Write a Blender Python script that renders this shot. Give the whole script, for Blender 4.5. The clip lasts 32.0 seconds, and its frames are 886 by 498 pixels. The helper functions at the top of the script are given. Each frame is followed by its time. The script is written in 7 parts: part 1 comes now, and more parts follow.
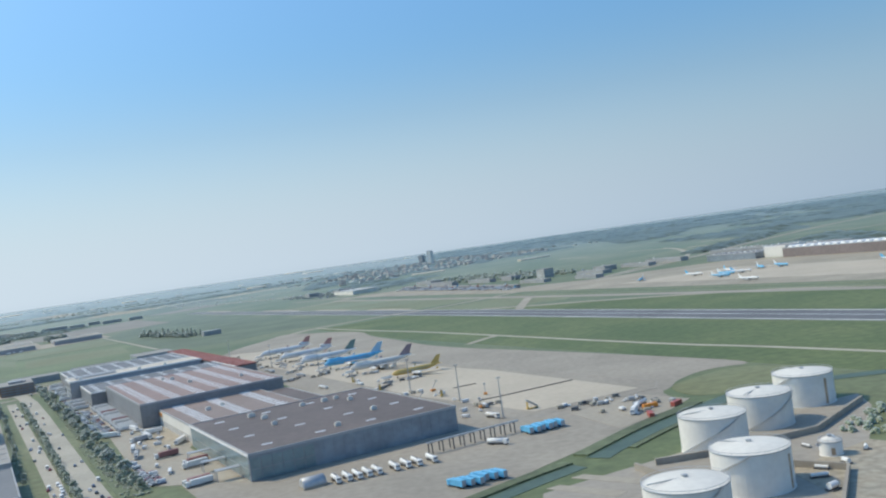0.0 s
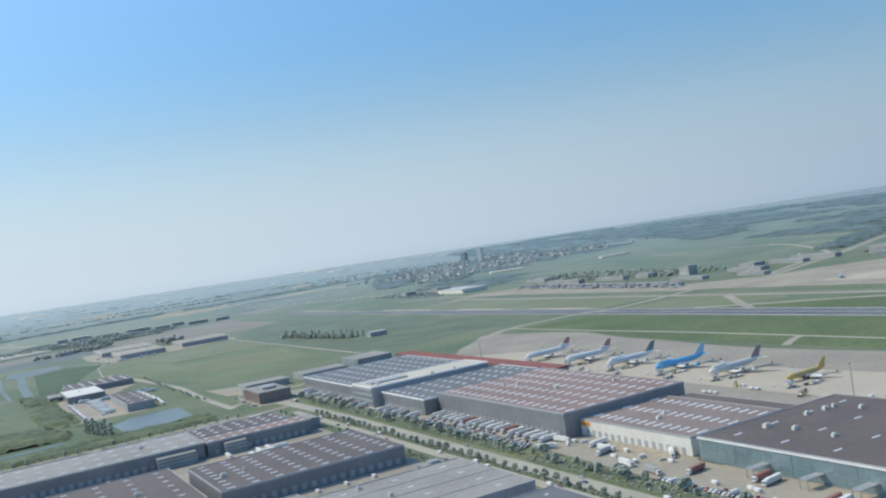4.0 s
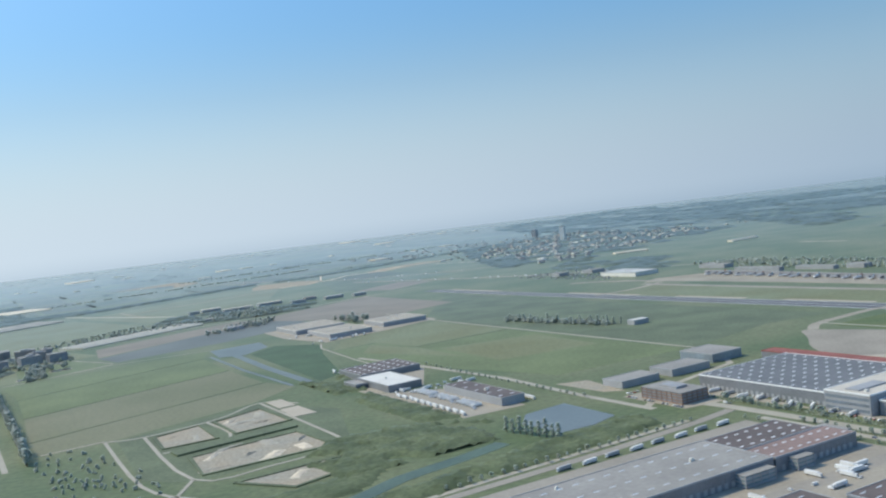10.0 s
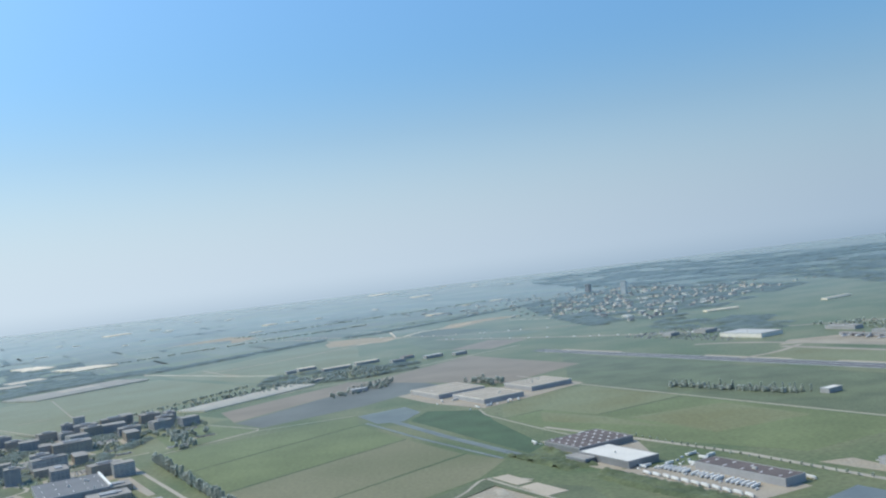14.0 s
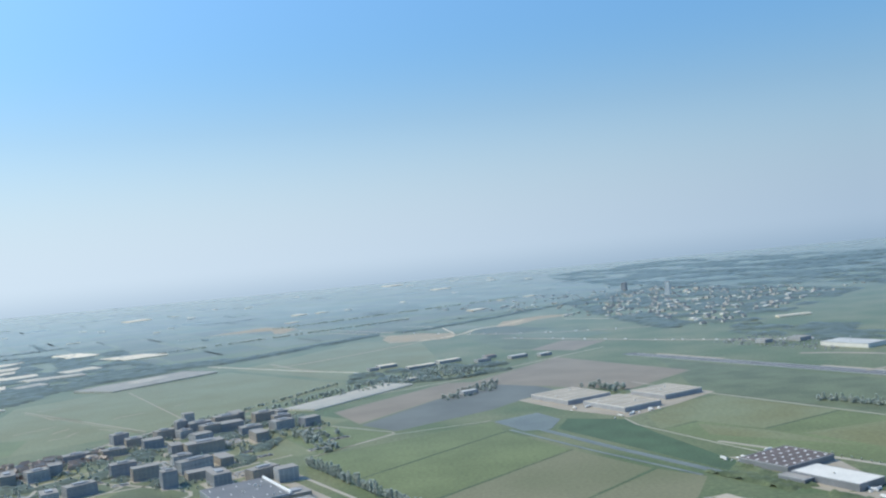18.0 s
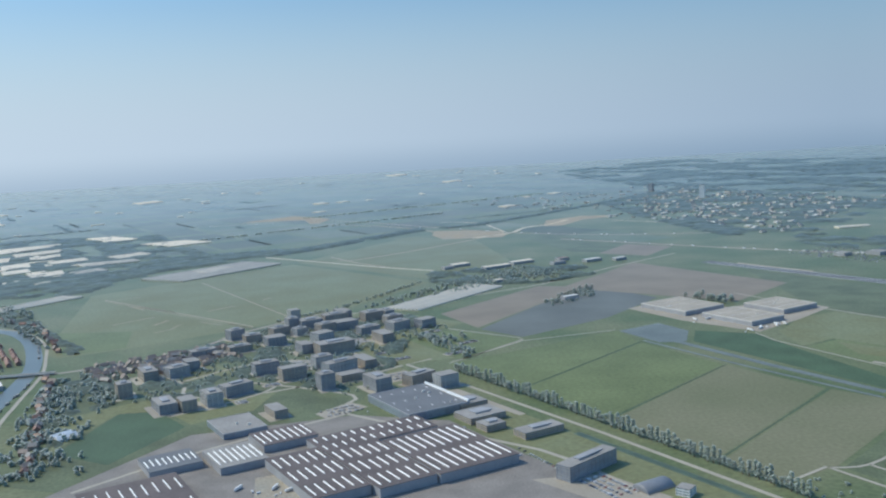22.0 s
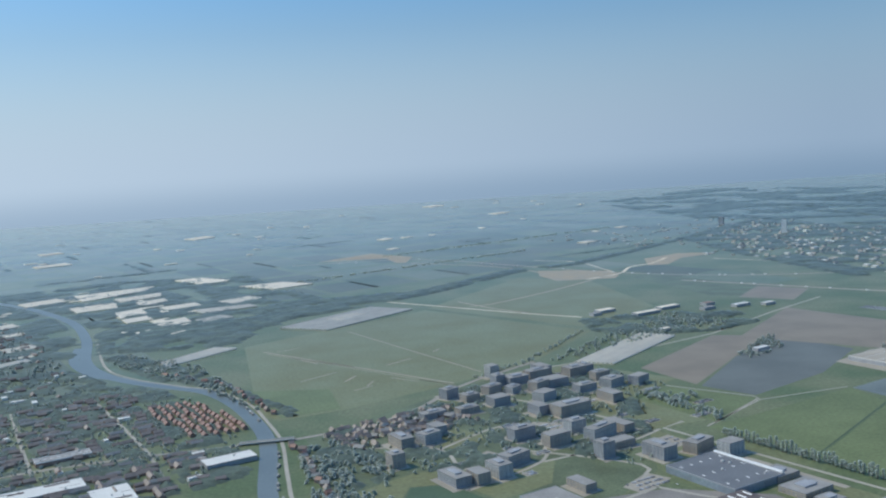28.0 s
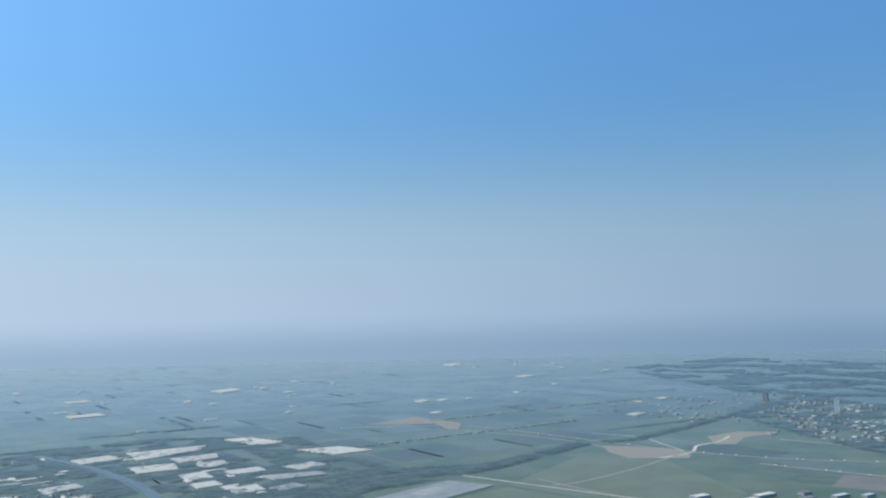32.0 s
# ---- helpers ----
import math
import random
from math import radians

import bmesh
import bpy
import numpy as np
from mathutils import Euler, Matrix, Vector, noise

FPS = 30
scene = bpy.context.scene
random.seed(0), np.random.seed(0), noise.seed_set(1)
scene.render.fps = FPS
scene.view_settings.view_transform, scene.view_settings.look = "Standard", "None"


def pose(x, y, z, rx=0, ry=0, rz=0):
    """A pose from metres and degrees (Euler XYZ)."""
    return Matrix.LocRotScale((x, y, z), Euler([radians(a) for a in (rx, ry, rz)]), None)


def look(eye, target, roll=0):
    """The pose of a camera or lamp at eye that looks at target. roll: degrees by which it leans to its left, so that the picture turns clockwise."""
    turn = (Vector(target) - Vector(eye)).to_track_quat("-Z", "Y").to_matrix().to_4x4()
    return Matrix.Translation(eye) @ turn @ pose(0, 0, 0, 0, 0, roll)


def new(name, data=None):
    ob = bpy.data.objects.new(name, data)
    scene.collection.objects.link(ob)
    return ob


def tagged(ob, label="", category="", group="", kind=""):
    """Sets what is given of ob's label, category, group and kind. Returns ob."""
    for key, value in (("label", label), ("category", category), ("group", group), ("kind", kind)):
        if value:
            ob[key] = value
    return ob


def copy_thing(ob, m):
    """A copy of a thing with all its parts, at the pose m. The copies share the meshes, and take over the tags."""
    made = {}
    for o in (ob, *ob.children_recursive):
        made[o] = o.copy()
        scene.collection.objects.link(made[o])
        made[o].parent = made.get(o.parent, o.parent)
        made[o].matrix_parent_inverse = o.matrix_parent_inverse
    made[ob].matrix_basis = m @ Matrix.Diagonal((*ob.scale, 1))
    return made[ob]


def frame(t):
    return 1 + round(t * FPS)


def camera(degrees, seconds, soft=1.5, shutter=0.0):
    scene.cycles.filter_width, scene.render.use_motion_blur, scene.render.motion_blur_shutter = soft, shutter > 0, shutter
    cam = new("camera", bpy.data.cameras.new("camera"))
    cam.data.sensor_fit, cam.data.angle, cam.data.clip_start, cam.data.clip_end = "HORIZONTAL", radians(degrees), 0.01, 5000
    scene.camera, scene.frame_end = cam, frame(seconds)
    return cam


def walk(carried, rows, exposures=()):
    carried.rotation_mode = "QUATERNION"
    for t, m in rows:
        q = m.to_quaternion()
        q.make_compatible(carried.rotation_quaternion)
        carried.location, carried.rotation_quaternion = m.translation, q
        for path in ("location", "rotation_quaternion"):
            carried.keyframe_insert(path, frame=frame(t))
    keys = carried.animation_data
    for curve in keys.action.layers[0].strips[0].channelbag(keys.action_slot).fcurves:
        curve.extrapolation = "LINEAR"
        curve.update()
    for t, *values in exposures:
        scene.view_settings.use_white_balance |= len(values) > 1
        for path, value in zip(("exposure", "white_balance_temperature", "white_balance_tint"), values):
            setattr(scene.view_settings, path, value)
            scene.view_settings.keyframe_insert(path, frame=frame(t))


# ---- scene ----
import collections
import itertools

cam = camera(50.97, 32.0, soft=2.2)
# seconds, eye, a target 1000 m ahead, roll
PATH = [
    (0, (-0.82, 1.53, 48.04), (5.33, 1001.48, 40.53), -8.081),
    (0.5, (-18.43, 4.23, 50.56), (-13.87, 1004.21, 46.15), -7.957),
    (1, (-36.02, 6.94, 53.08), (-28.57, 1006.86, 43.03), -7.253),
    (1.5, (-53.59, 9.67, 55.60), (-38.56, 1009.53, 48.26), -7.644),
    (2, (-71.14, 12.42, 58.12), (-53.85, 1012.23, 49.82), -8.074),
    (2.5, (-88.68, 15.18, 60.63), (-77.78, 1015.07, 50.48), -8.335),
    (3, (-106.25, 17.98, 63.11), (-97.54, 1017.89, 53.25), -8.738),
    (3.5, (-123.91, 20.85, 65.56), (-114.11, 1020.74, 54.44), -8.539),
    (5.5, (-192.85, 33.09, 75.92), (-160.23, 1032.48, 64.10), -8.381),
    (6, (-209.76, 36.23, 78.65), (-203.97, 1036.17, 69.30), -8.457),
    (6.5, (-226.58, 39.38, 81.43), (-221.29, 1039.35, 76.42), -8.387),
    (7, (-243.31, 42.51, 84.27), (-238.98, 1042.32, 102.84), -8.259),
    (7.5, (-259.97, 45.61, 87.15), (-252.67, 1045.08, 118.95), -8.265),
    (8, (-276.58, 48.68, 90.08), (-271.46, 1048.46, 110.36), -8.321),
    (8.5, (-293.14, 51.71, 93.06), (-293.43, 1051.71, 92.48), -7.337),
    (9, (-309.67, 54.68, 96.07), (-313.84, 1054.65, 89.47), -7.155),
    (9.5, (-326.17, 57.60, 99.12), (-314.82, 1057.43, 84.62), -7.102),
    (10, (-342.65, 60.46, 102.20), (-325.75, 1059.46, 60.79), -6.850),
    (10.5, (-359.12, 63.25, 105.31), (-346.70, 1061.81, 53.16), -6.894),
    (11, (-375.58, 65.98, 108.45), (-365.92, 1065.25, 71.57), -6.855),
    (11.5, (-392.04, 68.64, 111.60), (-378.99, 1068.50, 101.63), -6.181),
    (12, (-408.50, 71.23, 114.78), (-389.19, 1071.00, 123.66), -6.344),
    (12.5, (-424.97, 73.76, 117.98), (-399.10, 1073.37, 128.64), -6.862),
    (13, (-441.45, 76.23, 121.18), (-413.55, 1075.61, 142.40), -6.618),
    (13.5, (-457.94, 78.63, 124.40), (-429.54, 1077.85, 151.96), -7.302),
    (14, (-474.45, 80.98, 127.62), (-454.05, 1080.69, 140.51), -6.734),
    (14.5, (-490.96, 83.28, 130.84), (-470.00, 1083.03, 122.74), -7.223),
    (16.5, (-557.17, 92.03, 143.71), (-526.33, 1091.56, 142.30), -5.912),
    (17, (-573.76, 94.14, 146.91), (-539.51, 1093.52, 154.68), -5.654),
    (17.5, (-590.36, 96.22, 150.10), (-553.61, 1095.53, 155.16), -5.472),
    (18, (-606.97, 98.28, 153.28), (-573.42, 1097.71, 153.86), -5.285),
    (18.5, (-623.59, 100.33, 156.44), (-582.13, 1099.04, 127.34), -5.156),
    (19, (-640.22, 102.36, 159.60), (-594.89, 1099.96, 107.17), -4.966),
    (19.5, (-656.86, 104.40, 162.75), (-615.05, 1101.06, 92.62), -4.652),
    (20, (-673.50, 106.44, 165.88), (-632.59, 1102.09, 82.29), -4.166),
    (20.5, (-690.15, 108.47, 169.01), (-637.52, 1102.12, 69.58), -3.993),
    (21, (-706.80, 110.52, 172.14), (-649.50, 1103.30, 66.77), -3.649),
    (21.5, (-723.46, 112.57, 175.26), (-667.06, 1104.69, 63.42), -3.263),
    (22, (-740.12, 114.62, 178.38), (-690.45, 1106.02, 57.30), -3.158),
    (22.5, (-756.78, 116.69, 181.50), (-704.27, 1106.74, 50.93), -3.626),
    (23, (-773.45, 118.77, 184.63), (-722.76, 1109.09, 55.48), -3.425),
    (23.5, (-790.12, 120.85, 187.78), (-741.15, 1111.14, 57.73), -3.569),
    (24, (-806.80, 122.93, 190.95), (-760.27, 1114.53, 70.30), -3.185),
    (24.5, (-823.49, 125.01, 194.15), (-777.67, 1117.71, 82.56), -3.195),
    (25, (-840.19, 127.09, 197.39), (-792.17, 1120.23, 90.83), -3.244),
    (25.5, (-856.90, 129.15, 200.67), (-808.60, 1122.92, 100.28), -3.344),
    (26, (-873.63, 131.18, 204.00), (-822.10, 1125.18, 107.55), -3.409),
    (26.5, (-890.38, 133.18, 207.40), (-838.54, 1127.28, 112.09), -3.545),
    (28.5, (-957.73, 140.59, 221.92), (-899.76, 1134.48, 127.99), -3.636),
    (29, (-974.69, 142.20, 225.84), (-916.11, 1137.38, 147.15), -3.611),
    (29.5, (-991.73, 143.68, 229.92), (-926.50, 1139.72, 169.47), -3.343),
    (30, (-1008.84, 145.01, 234.16), (-934.78, 1141.61, 198.23), -2.689),
    (30.5, (-1026.05, 146.14, 238.60), (-948.32, 1143.09, 231.58), -2.296),
    (31, (-1043.36, 147.06, 243.25), (-963.46, 1143.63, 264.58), -1.945),
    (31.5, (-1060.80, 147.73, 248.12), (-983.96, 1143.78, 292.56), -1.764),
    (32, (-1078.38, 148.12, 253.25), (-1005.89, 1143.19, 321.03), -1.365),
]
# seconds, stops, kelvin, tint
EXPOSURES = [(0, 0.0, 5820, 9), (14, 0.03, 5740, 9), (19, 0.11, 5640, 9), (23, -0.2, 5500, 9), (26, -0.24, 5430, 9), (29, -0.25, 5370, 9), (32, -0.25, 5230, 9)]
walk(cam, [(t, look(eye, target, roll)) for t, eye, target, roll in PATH], EXPOSURES)

# ---- light ----
SUN_AZ, SUN_EL = 160.0, 46.0  # counter-clockwise from +x, above the horizon
GLOW_AZ = 145.0  # where the haze is whitest
world = bpy.data.worlds.new("sky")
scene.world = world
world.use_nodes = True
wt = world.node_tree
wt.nodes.clear()


def wnode(kind, **values):
    n = wt.nodes.new(kind)
    for key, v in values.items():
        n.inputs[key].default_value = v
    return n


sky = wnode("ShaderNodeTexSky")
sky.sky_type, sky.sun_disc = "NISHITA", False
sky.sun_elevation, sky.sun_rotation = radians(SUN_EL), radians(90 - SUN_AZ)
sky.altitude, sky.air_density, sky.dust_density, sky.ozone_density = 50, 1.0, 1.6, 1.3
# haze that thickens towards the horizon all round, whiter on the sun's side
coord = wnode("ShaderNodeTexCoord")
sep = wnode("ShaderNodeSeparateXYZ")
wt.links.new(coord.outputs["Generated"], sep.inputs[0])
band = wnode("ShaderNodeMapRange")
band.interpolation_type = "SMOOTHERSTEP"
for key, v in (("From Min", -0.02), ("From Max", 0.25), ("To Min", 0.95), ("To Max", 0.0)):
    band.inputs[key].default_value = v
wt.links.new(sep.outputs[2], band.inputs["Value"])
side = wnode("ShaderNodeVectorMath")
side.operation = "DOT_PRODUCT"
side.inputs[1].default_value = (math.cos(radians(GLOW_AZ)), math.sin(radians(GLOW_AZ)), 0)
wt.links.new(coord.outputs["Generated"], side.inputs[0])
toward = wnode("ShaderNodeMapRange")
for key, v in (("From Min", 0.15), ("From Max", 1.0), ("To Min", 0.0), ("To Max", 1.0)):
    toward.inputs[key].default_value = v
wt.links.new(side.outputs["Value"], toward.inputs["Value"])
hue = wnode("ShaderNodeMix")
hue.data_type = "RGBA"
hue.inputs[6].default_value = (4.25, 5.05, 5.65, 1)
hue.inputs[7].default_value = (7.3, 7.85, 7.9, 1)
wt.links.new(toward.outputs[0], hue.inputs[0])
haze = wnode("ShaderNodeMix")
haze.data_type = "RGBA"
wt.links.new(band.outputs[0], haze.inputs[0])
clear = wnode("ShaderNodeMix")
clear.data_type, clear.blend_type = "RGBA", "MULTIPLY"
clear.inputs[0].default_value, clear.inputs[7].default_value = 1.0, (0.8, 1.07, 1.15, 1)
wt.links.new(sky.outputs[0], clear.inputs[6])
# brightens the sky well above the horizon, which also adds fill light
upper_lift = wnode("ShaderNodeMapRange")
for key, v in (("From Min", 0.14), ("From Max", 0.4), ("To Min", 1.0), ("To Max", 1.5)):
    upper_lift.inputs[key].default_value = v
wt.links.new(sep.outputs[2], upper_lift.inputs["Value"])
pale = wnode("ShaderNodeVectorMath")
pale.operation = "SCALE"
wt.links.new(clear.outputs[2], pale.inputs[0])
wt.links.new(upper_lift.outputs[0], pale.inputs["Scale"])
wt.links.new(pale.outputs[0], haze.inputs[6])
wt.links.new(hue.outputs[2], haze.inputs[7])
# haze-coloured stand-in for the land beyond the plan, painted below the horizon
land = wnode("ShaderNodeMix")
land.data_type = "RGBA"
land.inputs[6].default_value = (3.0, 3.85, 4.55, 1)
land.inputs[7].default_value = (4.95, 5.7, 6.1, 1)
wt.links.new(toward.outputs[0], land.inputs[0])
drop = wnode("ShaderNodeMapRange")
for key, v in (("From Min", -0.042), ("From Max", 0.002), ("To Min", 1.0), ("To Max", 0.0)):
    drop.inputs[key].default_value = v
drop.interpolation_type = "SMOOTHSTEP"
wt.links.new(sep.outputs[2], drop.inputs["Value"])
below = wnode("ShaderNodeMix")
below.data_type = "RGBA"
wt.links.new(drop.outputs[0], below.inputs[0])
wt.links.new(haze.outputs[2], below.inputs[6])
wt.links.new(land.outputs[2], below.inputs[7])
back = wnode("ShaderNodeBackground", Strength=0.1)
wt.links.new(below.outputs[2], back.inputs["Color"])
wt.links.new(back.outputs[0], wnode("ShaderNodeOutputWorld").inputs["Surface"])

sun = new("sun", bpy.data.lights.new("sun", "SUN"))
sun.data.energy, sun.data.angle, sun.data.color = 3.2, radians(0.6), (1.0, 0.79, 0.5)
sd = Vector((math.cos(radians(SUN_AZ)) * math.cos(radians(SUN_EL)), math.sin(radians(SUN_AZ)) * math.cos(radians(SUN_EL)), math.sin(radians(SUN_EL))))
sun.matrix_world = look(sd * 900, (0, 0, 0))


# ---- materials ----
MATS = {}


def material(name, base, rough=0.8, spread=0.12, scale=0.15, fine=2.0, sheen=0.0, metal=0.0, bump=0.0, second=None, island=0.0, sheen_rough=0.25, haze_lift=0.0, far=0.0, ior=1.5, haze_sheen=0.0):
    """A surface with stains at one scale and grain at another. sheen: a clear coat that pales surfaces at grazing
    angles, standing in for haze.
    """
    if name in MATS:
        return MATS[name]
    m = bpy.data.materials.new(name)
    m.use_nodes = True
    t = m.node_tree
    p = t.nodes["Principled BSDF"]
    p.inputs["Roughness"].default_value, p.inputs["Metallic"].default_value = rough, metal
    where = t.nodes.new("ShaderNodeNewGeometry")

    def grain(size, detail):
        n = t.nodes.new("ShaderNodeTexNoise")
        n.inputs["Scale"].default_value, n.inputs["Detail"].default_value = size, detail
        t.links.new(where.outputs["Position"], n.inputs["Vector"])
        return n

    big, small = grain(scale, 3), grain(fine, 2)
    mix = t.nodes.new("ShaderNodeMix")
    mix.data_type = "RGBA"
    mix.inputs[6].default_value = (*[c * (1 - spread) for c in base], 1)
    mix.inputs[7].default_value = (*(second or [min(1, c * (1 + spread)) for c in base]), 1)
    ramp = t.nodes.new("ShaderNodeMapRange")
    ramp.inputs["From Min"].default_value, ramp.inputs["From Max"].default_value = 0.35, 0.65
    t.links.new(big.outputs["Fac"], ramp.inputs["Value"])
    t.links.new(ramp.outputs[0], mix.inputs[0])
    tone = t.nodes.new("ShaderNodeHueSaturation")
    val = t.nodes.new("ShaderNodeMapRange")
    val.inputs["From Min"].default_value, val.inputs["From Max"].default_value = 0.3, 0.7
    val.inputs["To Min"].default_value, val.inputs["To Max"].default_value = 1 - spread, 1 + spread
    t.links.new(small.outputs["Fac"], val.inputs["Value"])
    value = val.outputs[0]
    if island:
        seed = t.nodes.new("ShaderNodeObjectInfo")
        add = t.nodes.new("ShaderNodeMath")
        add.operation = "ADD"
        t.links.new(where.outputs["Random Per Island"], add.inputs[0])
        t.links.new(seed.outputs["Random"], add.inputs[1])
        wide = t.nodes.new("ShaderNodeMapRange")
        wide.inputs["From Max"].default_value = 2.0
        wide.inputs["To Min"].default_value, wide.inputs["To Max"].default_value = 1 - island, 1 + island
        t.links.new(add.outputs[0], wide.inputs["Value"])
        times = t.nodes.new("ShaderNodeMath")
        times.operation = "MULTIPLY"
        t.links.new(value, times.inputs[0])
        t.links.new(wide.outputs[0], times.inputs[1])
        value = times.outputs[0]
    t.links.new(value, tone.inputs["Value"])
    t.links.new(mix.outputs[2], tone.inputs["Color"])
    t.links.new(tone.outputs[0], p.inputs["Base Color"])
    # this sheen pales the leaves to imitate haze over them
    p.inputs["Sheen Weight"].default_value, p.inputs["Sheen Roughness"].default_value = haze_lift, 0.6
    p.inputs["Coat Weight"].default_value = sheen
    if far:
        # haze imitated on the ground: coat gloss grows with distance along world y
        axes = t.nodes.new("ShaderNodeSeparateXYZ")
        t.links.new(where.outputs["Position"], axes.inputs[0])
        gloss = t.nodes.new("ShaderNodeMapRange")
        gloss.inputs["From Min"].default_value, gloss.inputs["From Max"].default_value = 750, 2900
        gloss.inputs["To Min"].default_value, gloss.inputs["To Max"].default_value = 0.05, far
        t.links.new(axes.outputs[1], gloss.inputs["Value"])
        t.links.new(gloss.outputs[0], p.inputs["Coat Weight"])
        # the coat also smooths far out, mirroring the pale horizon as haze
        haze_rough = t.nodes.new("ShaderNodeMapRange")
        haze_rough.inputs["From Min"].default_value, haze_rough.inputs["From Max"].default_value = 2800, 5000
        haze_rough.inputs["To Min"].default_value, haze_rough.inputs["To Max"].default_value = sheen_rough, 0.12
        t.links.new(axes.outputs[1], haze_rough.inputs["Value"])
        t.links.new(haze_rough.outputs[0], p.inputs["Coat Roughness"])
    if haze_sheen:
        # haze imitated: a bluish sheen pales the surface at low angles
        p.inputs["Sheen Weight"].default_value, p.inputs["Sheen Roughness"].default_value = haze_sheen, 0.2
        p.inputs["Sheen Tint"].default_value = (0.8, 0.91, 1.0, 1)
    p.inputs["Coat Roughness"].default_value = sheen_rough
    p.inputs["Coat IOR"].default_value = ior
    if bump:
        b = t.nodes.new("ShaderNodeBump")
        b.inputs["Strength"].default_value, b.inputs["Distance"].default_value = bump, 0.3
        t.links.new(small.outputs["Fac"], b.inputs["Height"])
        t.links.new(b.outputs[0], p.inputs["Normal"])
    MATS[name] = m
    return m


S = 0.22  # base coat weight that pales flat surfaces like haze at grazing angles
GRASS = material("meadow_grass", (0.12, 0.168, 0.068), 0.9, 0.2, 0.012, 0.3, second=(0.17, 0.185, 0.092), sheen_rough=0.2, far=0.92, ior=2.6, haze_sheen=0.2)
CONCRETE = material("apron_concrete", (0.36, 0.322, 0.255), 0.85, 0.08, 0.03, 0.6, S * 0.5)
ASPHALT = material("asphalt", (0.24, 0.22, 0.195), 0.9, 0.14, 0.05, 0.8, 0.05)
WATER = material("still_water", (0.16, 0.175, 0.16), 0.3, 0.1, 0.02, 0.4)
DITCHWATER = material("green_ditch_water", (0.09, 0.12, 0.065), 0.38, 0.2, 0.05, 0.6)
SHALLOWS = material("shallow_grey_water", (0.17, 0.185, 0.155), 0.4, 0.15, 0.03, 0.4)
BLACKROOF = material("dark_bitumen_roof", (0.135, 0.108, 0.097), 0.85, 0.12, 0.06, 0.7, sheen=0.2, sheen_rough=0.4, ior=1.5)
BROWNROOF = material("brown_sheet_roof", (0.28, 0.195, 0.165), 0.75, 0.1, 0.05, 0.6, sheen=0.2, sheen_rough=0.4, ior=1.5)
GREYROOF = material("grey_gravel_roof", (0.31, 0.295, 0.27), 0.85, 0.1, 0.05, 0.6, sheen=0.15, sheen_rough=0.4, ior=1.5)
BLUEROOF = material("blue_grey_sheet_roof", (0.165, 0.168, 0.172), 0.7, 0.08, 0.05, 0.6, sheen=0.15, sheen_rough=0.4, ior=1.5)
GLASSWALL = material("blue_glass_cladding", (0.22, 0.26, 0.3), 0.35, 0.15, 0.08, 0.5, sheen=0.6, sheen_rough=0.4, ior=1.7)
WHITE = material("white_paint", (0.78, 0.78, 0.76), 0.5, 0.04, 0.1, 1.0)
DARKWALL = material("dark_wall_cladding", (0.2, 0.21, 0.225), 0.6, 0.1, 0.1, 1.0, sheen=0.6, sheen_rough=0.4, ior=1.7)
MEADOW = material("bright_meadow", (0.15, 0.185, 0.072), 0.9, 0.16, 0.02, 0.35, 0.3, second=(0.165, 0.2, 0.082), far=0.92, ior=2.6, haze_sheen=0.2)
DULLGRASS = material("dry_green_field", (0.2, 0.203, 0.085), 0.9, 0.15, 0.015, 0.3, 0.3, second=(0.195, 0.215, 0.11), far=0.92, ior=2.6, haze_sheen=0.2)
BROWNGREEN = material("sparse_crop_field", (0.178, 0.187, 0.095), 0.9, 0.12, 0.008, 0.4, 0.3, second=(0.21, 0.205, 0.12), far=0.92, ior=2.6, haze_sheen=0.2)
DARKGRASS = material("rough_dark_grass", (0.12, 0.145, 0.075), 0.9, 0.2, 0.03, 0.5, 0.3, far=0.92, ior=2.6, haze_sheen=0.2)
PLOUGH = material("ploughed_soil", (0.24, 0.2, 0.145), 0.95, 0.1, 0.02, 0.8, 0.3, far=0.92, ior=2.6, haze_sheen=0.2)
DARKPLOUGH = material("dark_wet_soil", (0.14, 0.15, 0.135), 0.95, 0.12, 0.02, 0.8, 0.3, far=0.92, ior=2.6, haze_sheen=0.2)
SAND = material("pale_sand", (0.47, 0.4, 0.29), 0.95, 0.2, 0.05, 0.6, S * 0.5, second=(0.33, 0.31, 0.25))
TRACK = material("gravel_track", (0.4, 0.37, 0.3), 0.95, 0.08, 0.05, 0.8, S * 0.5)
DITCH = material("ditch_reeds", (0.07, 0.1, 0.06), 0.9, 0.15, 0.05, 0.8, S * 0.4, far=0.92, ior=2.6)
OLDCONCRETE = material("grey_tarmac_apron", (0.33, 0.3, 0.25), 0.9, 0.08, 0.03, 0.5, S * 0.5)
PALECONCRETE = material("pale_apron_concrete", (0.47, 0.415, 0.325), 0.9, 0.06, 0.03, 0.5, S * 0.5)
RUNWAY = material("runway_asphalt", (0.14, 0.145, 0.155), 0.9, 0.1, 0.03, 0.6, S * 0.5)
MARK = material("white_road_paint", (0.7, 0.7, 0.68), 0.7, 0.08, 0.2, 1.5)
PATCH = material("far_field_mix", (0.085, 0.125, 0.075), 0.95, 0.12, 0.006, 0.1, 0.4, second=(0.14, 0.15, 0.1), island=0.7, sheen_rough=0.2, far=0.9, ior=2.6, haze_sheen=0.2)
SKYLIGHT = material("white_rooflight_plastic", (0.9, 0.9, 0.88), 0.6, 0.03, 0.3, 2.0)
GREYPAINT = material("grey_paint", (0.4, 0.41, 0.42), 0.6, 0.06, 0.2, 1.5)
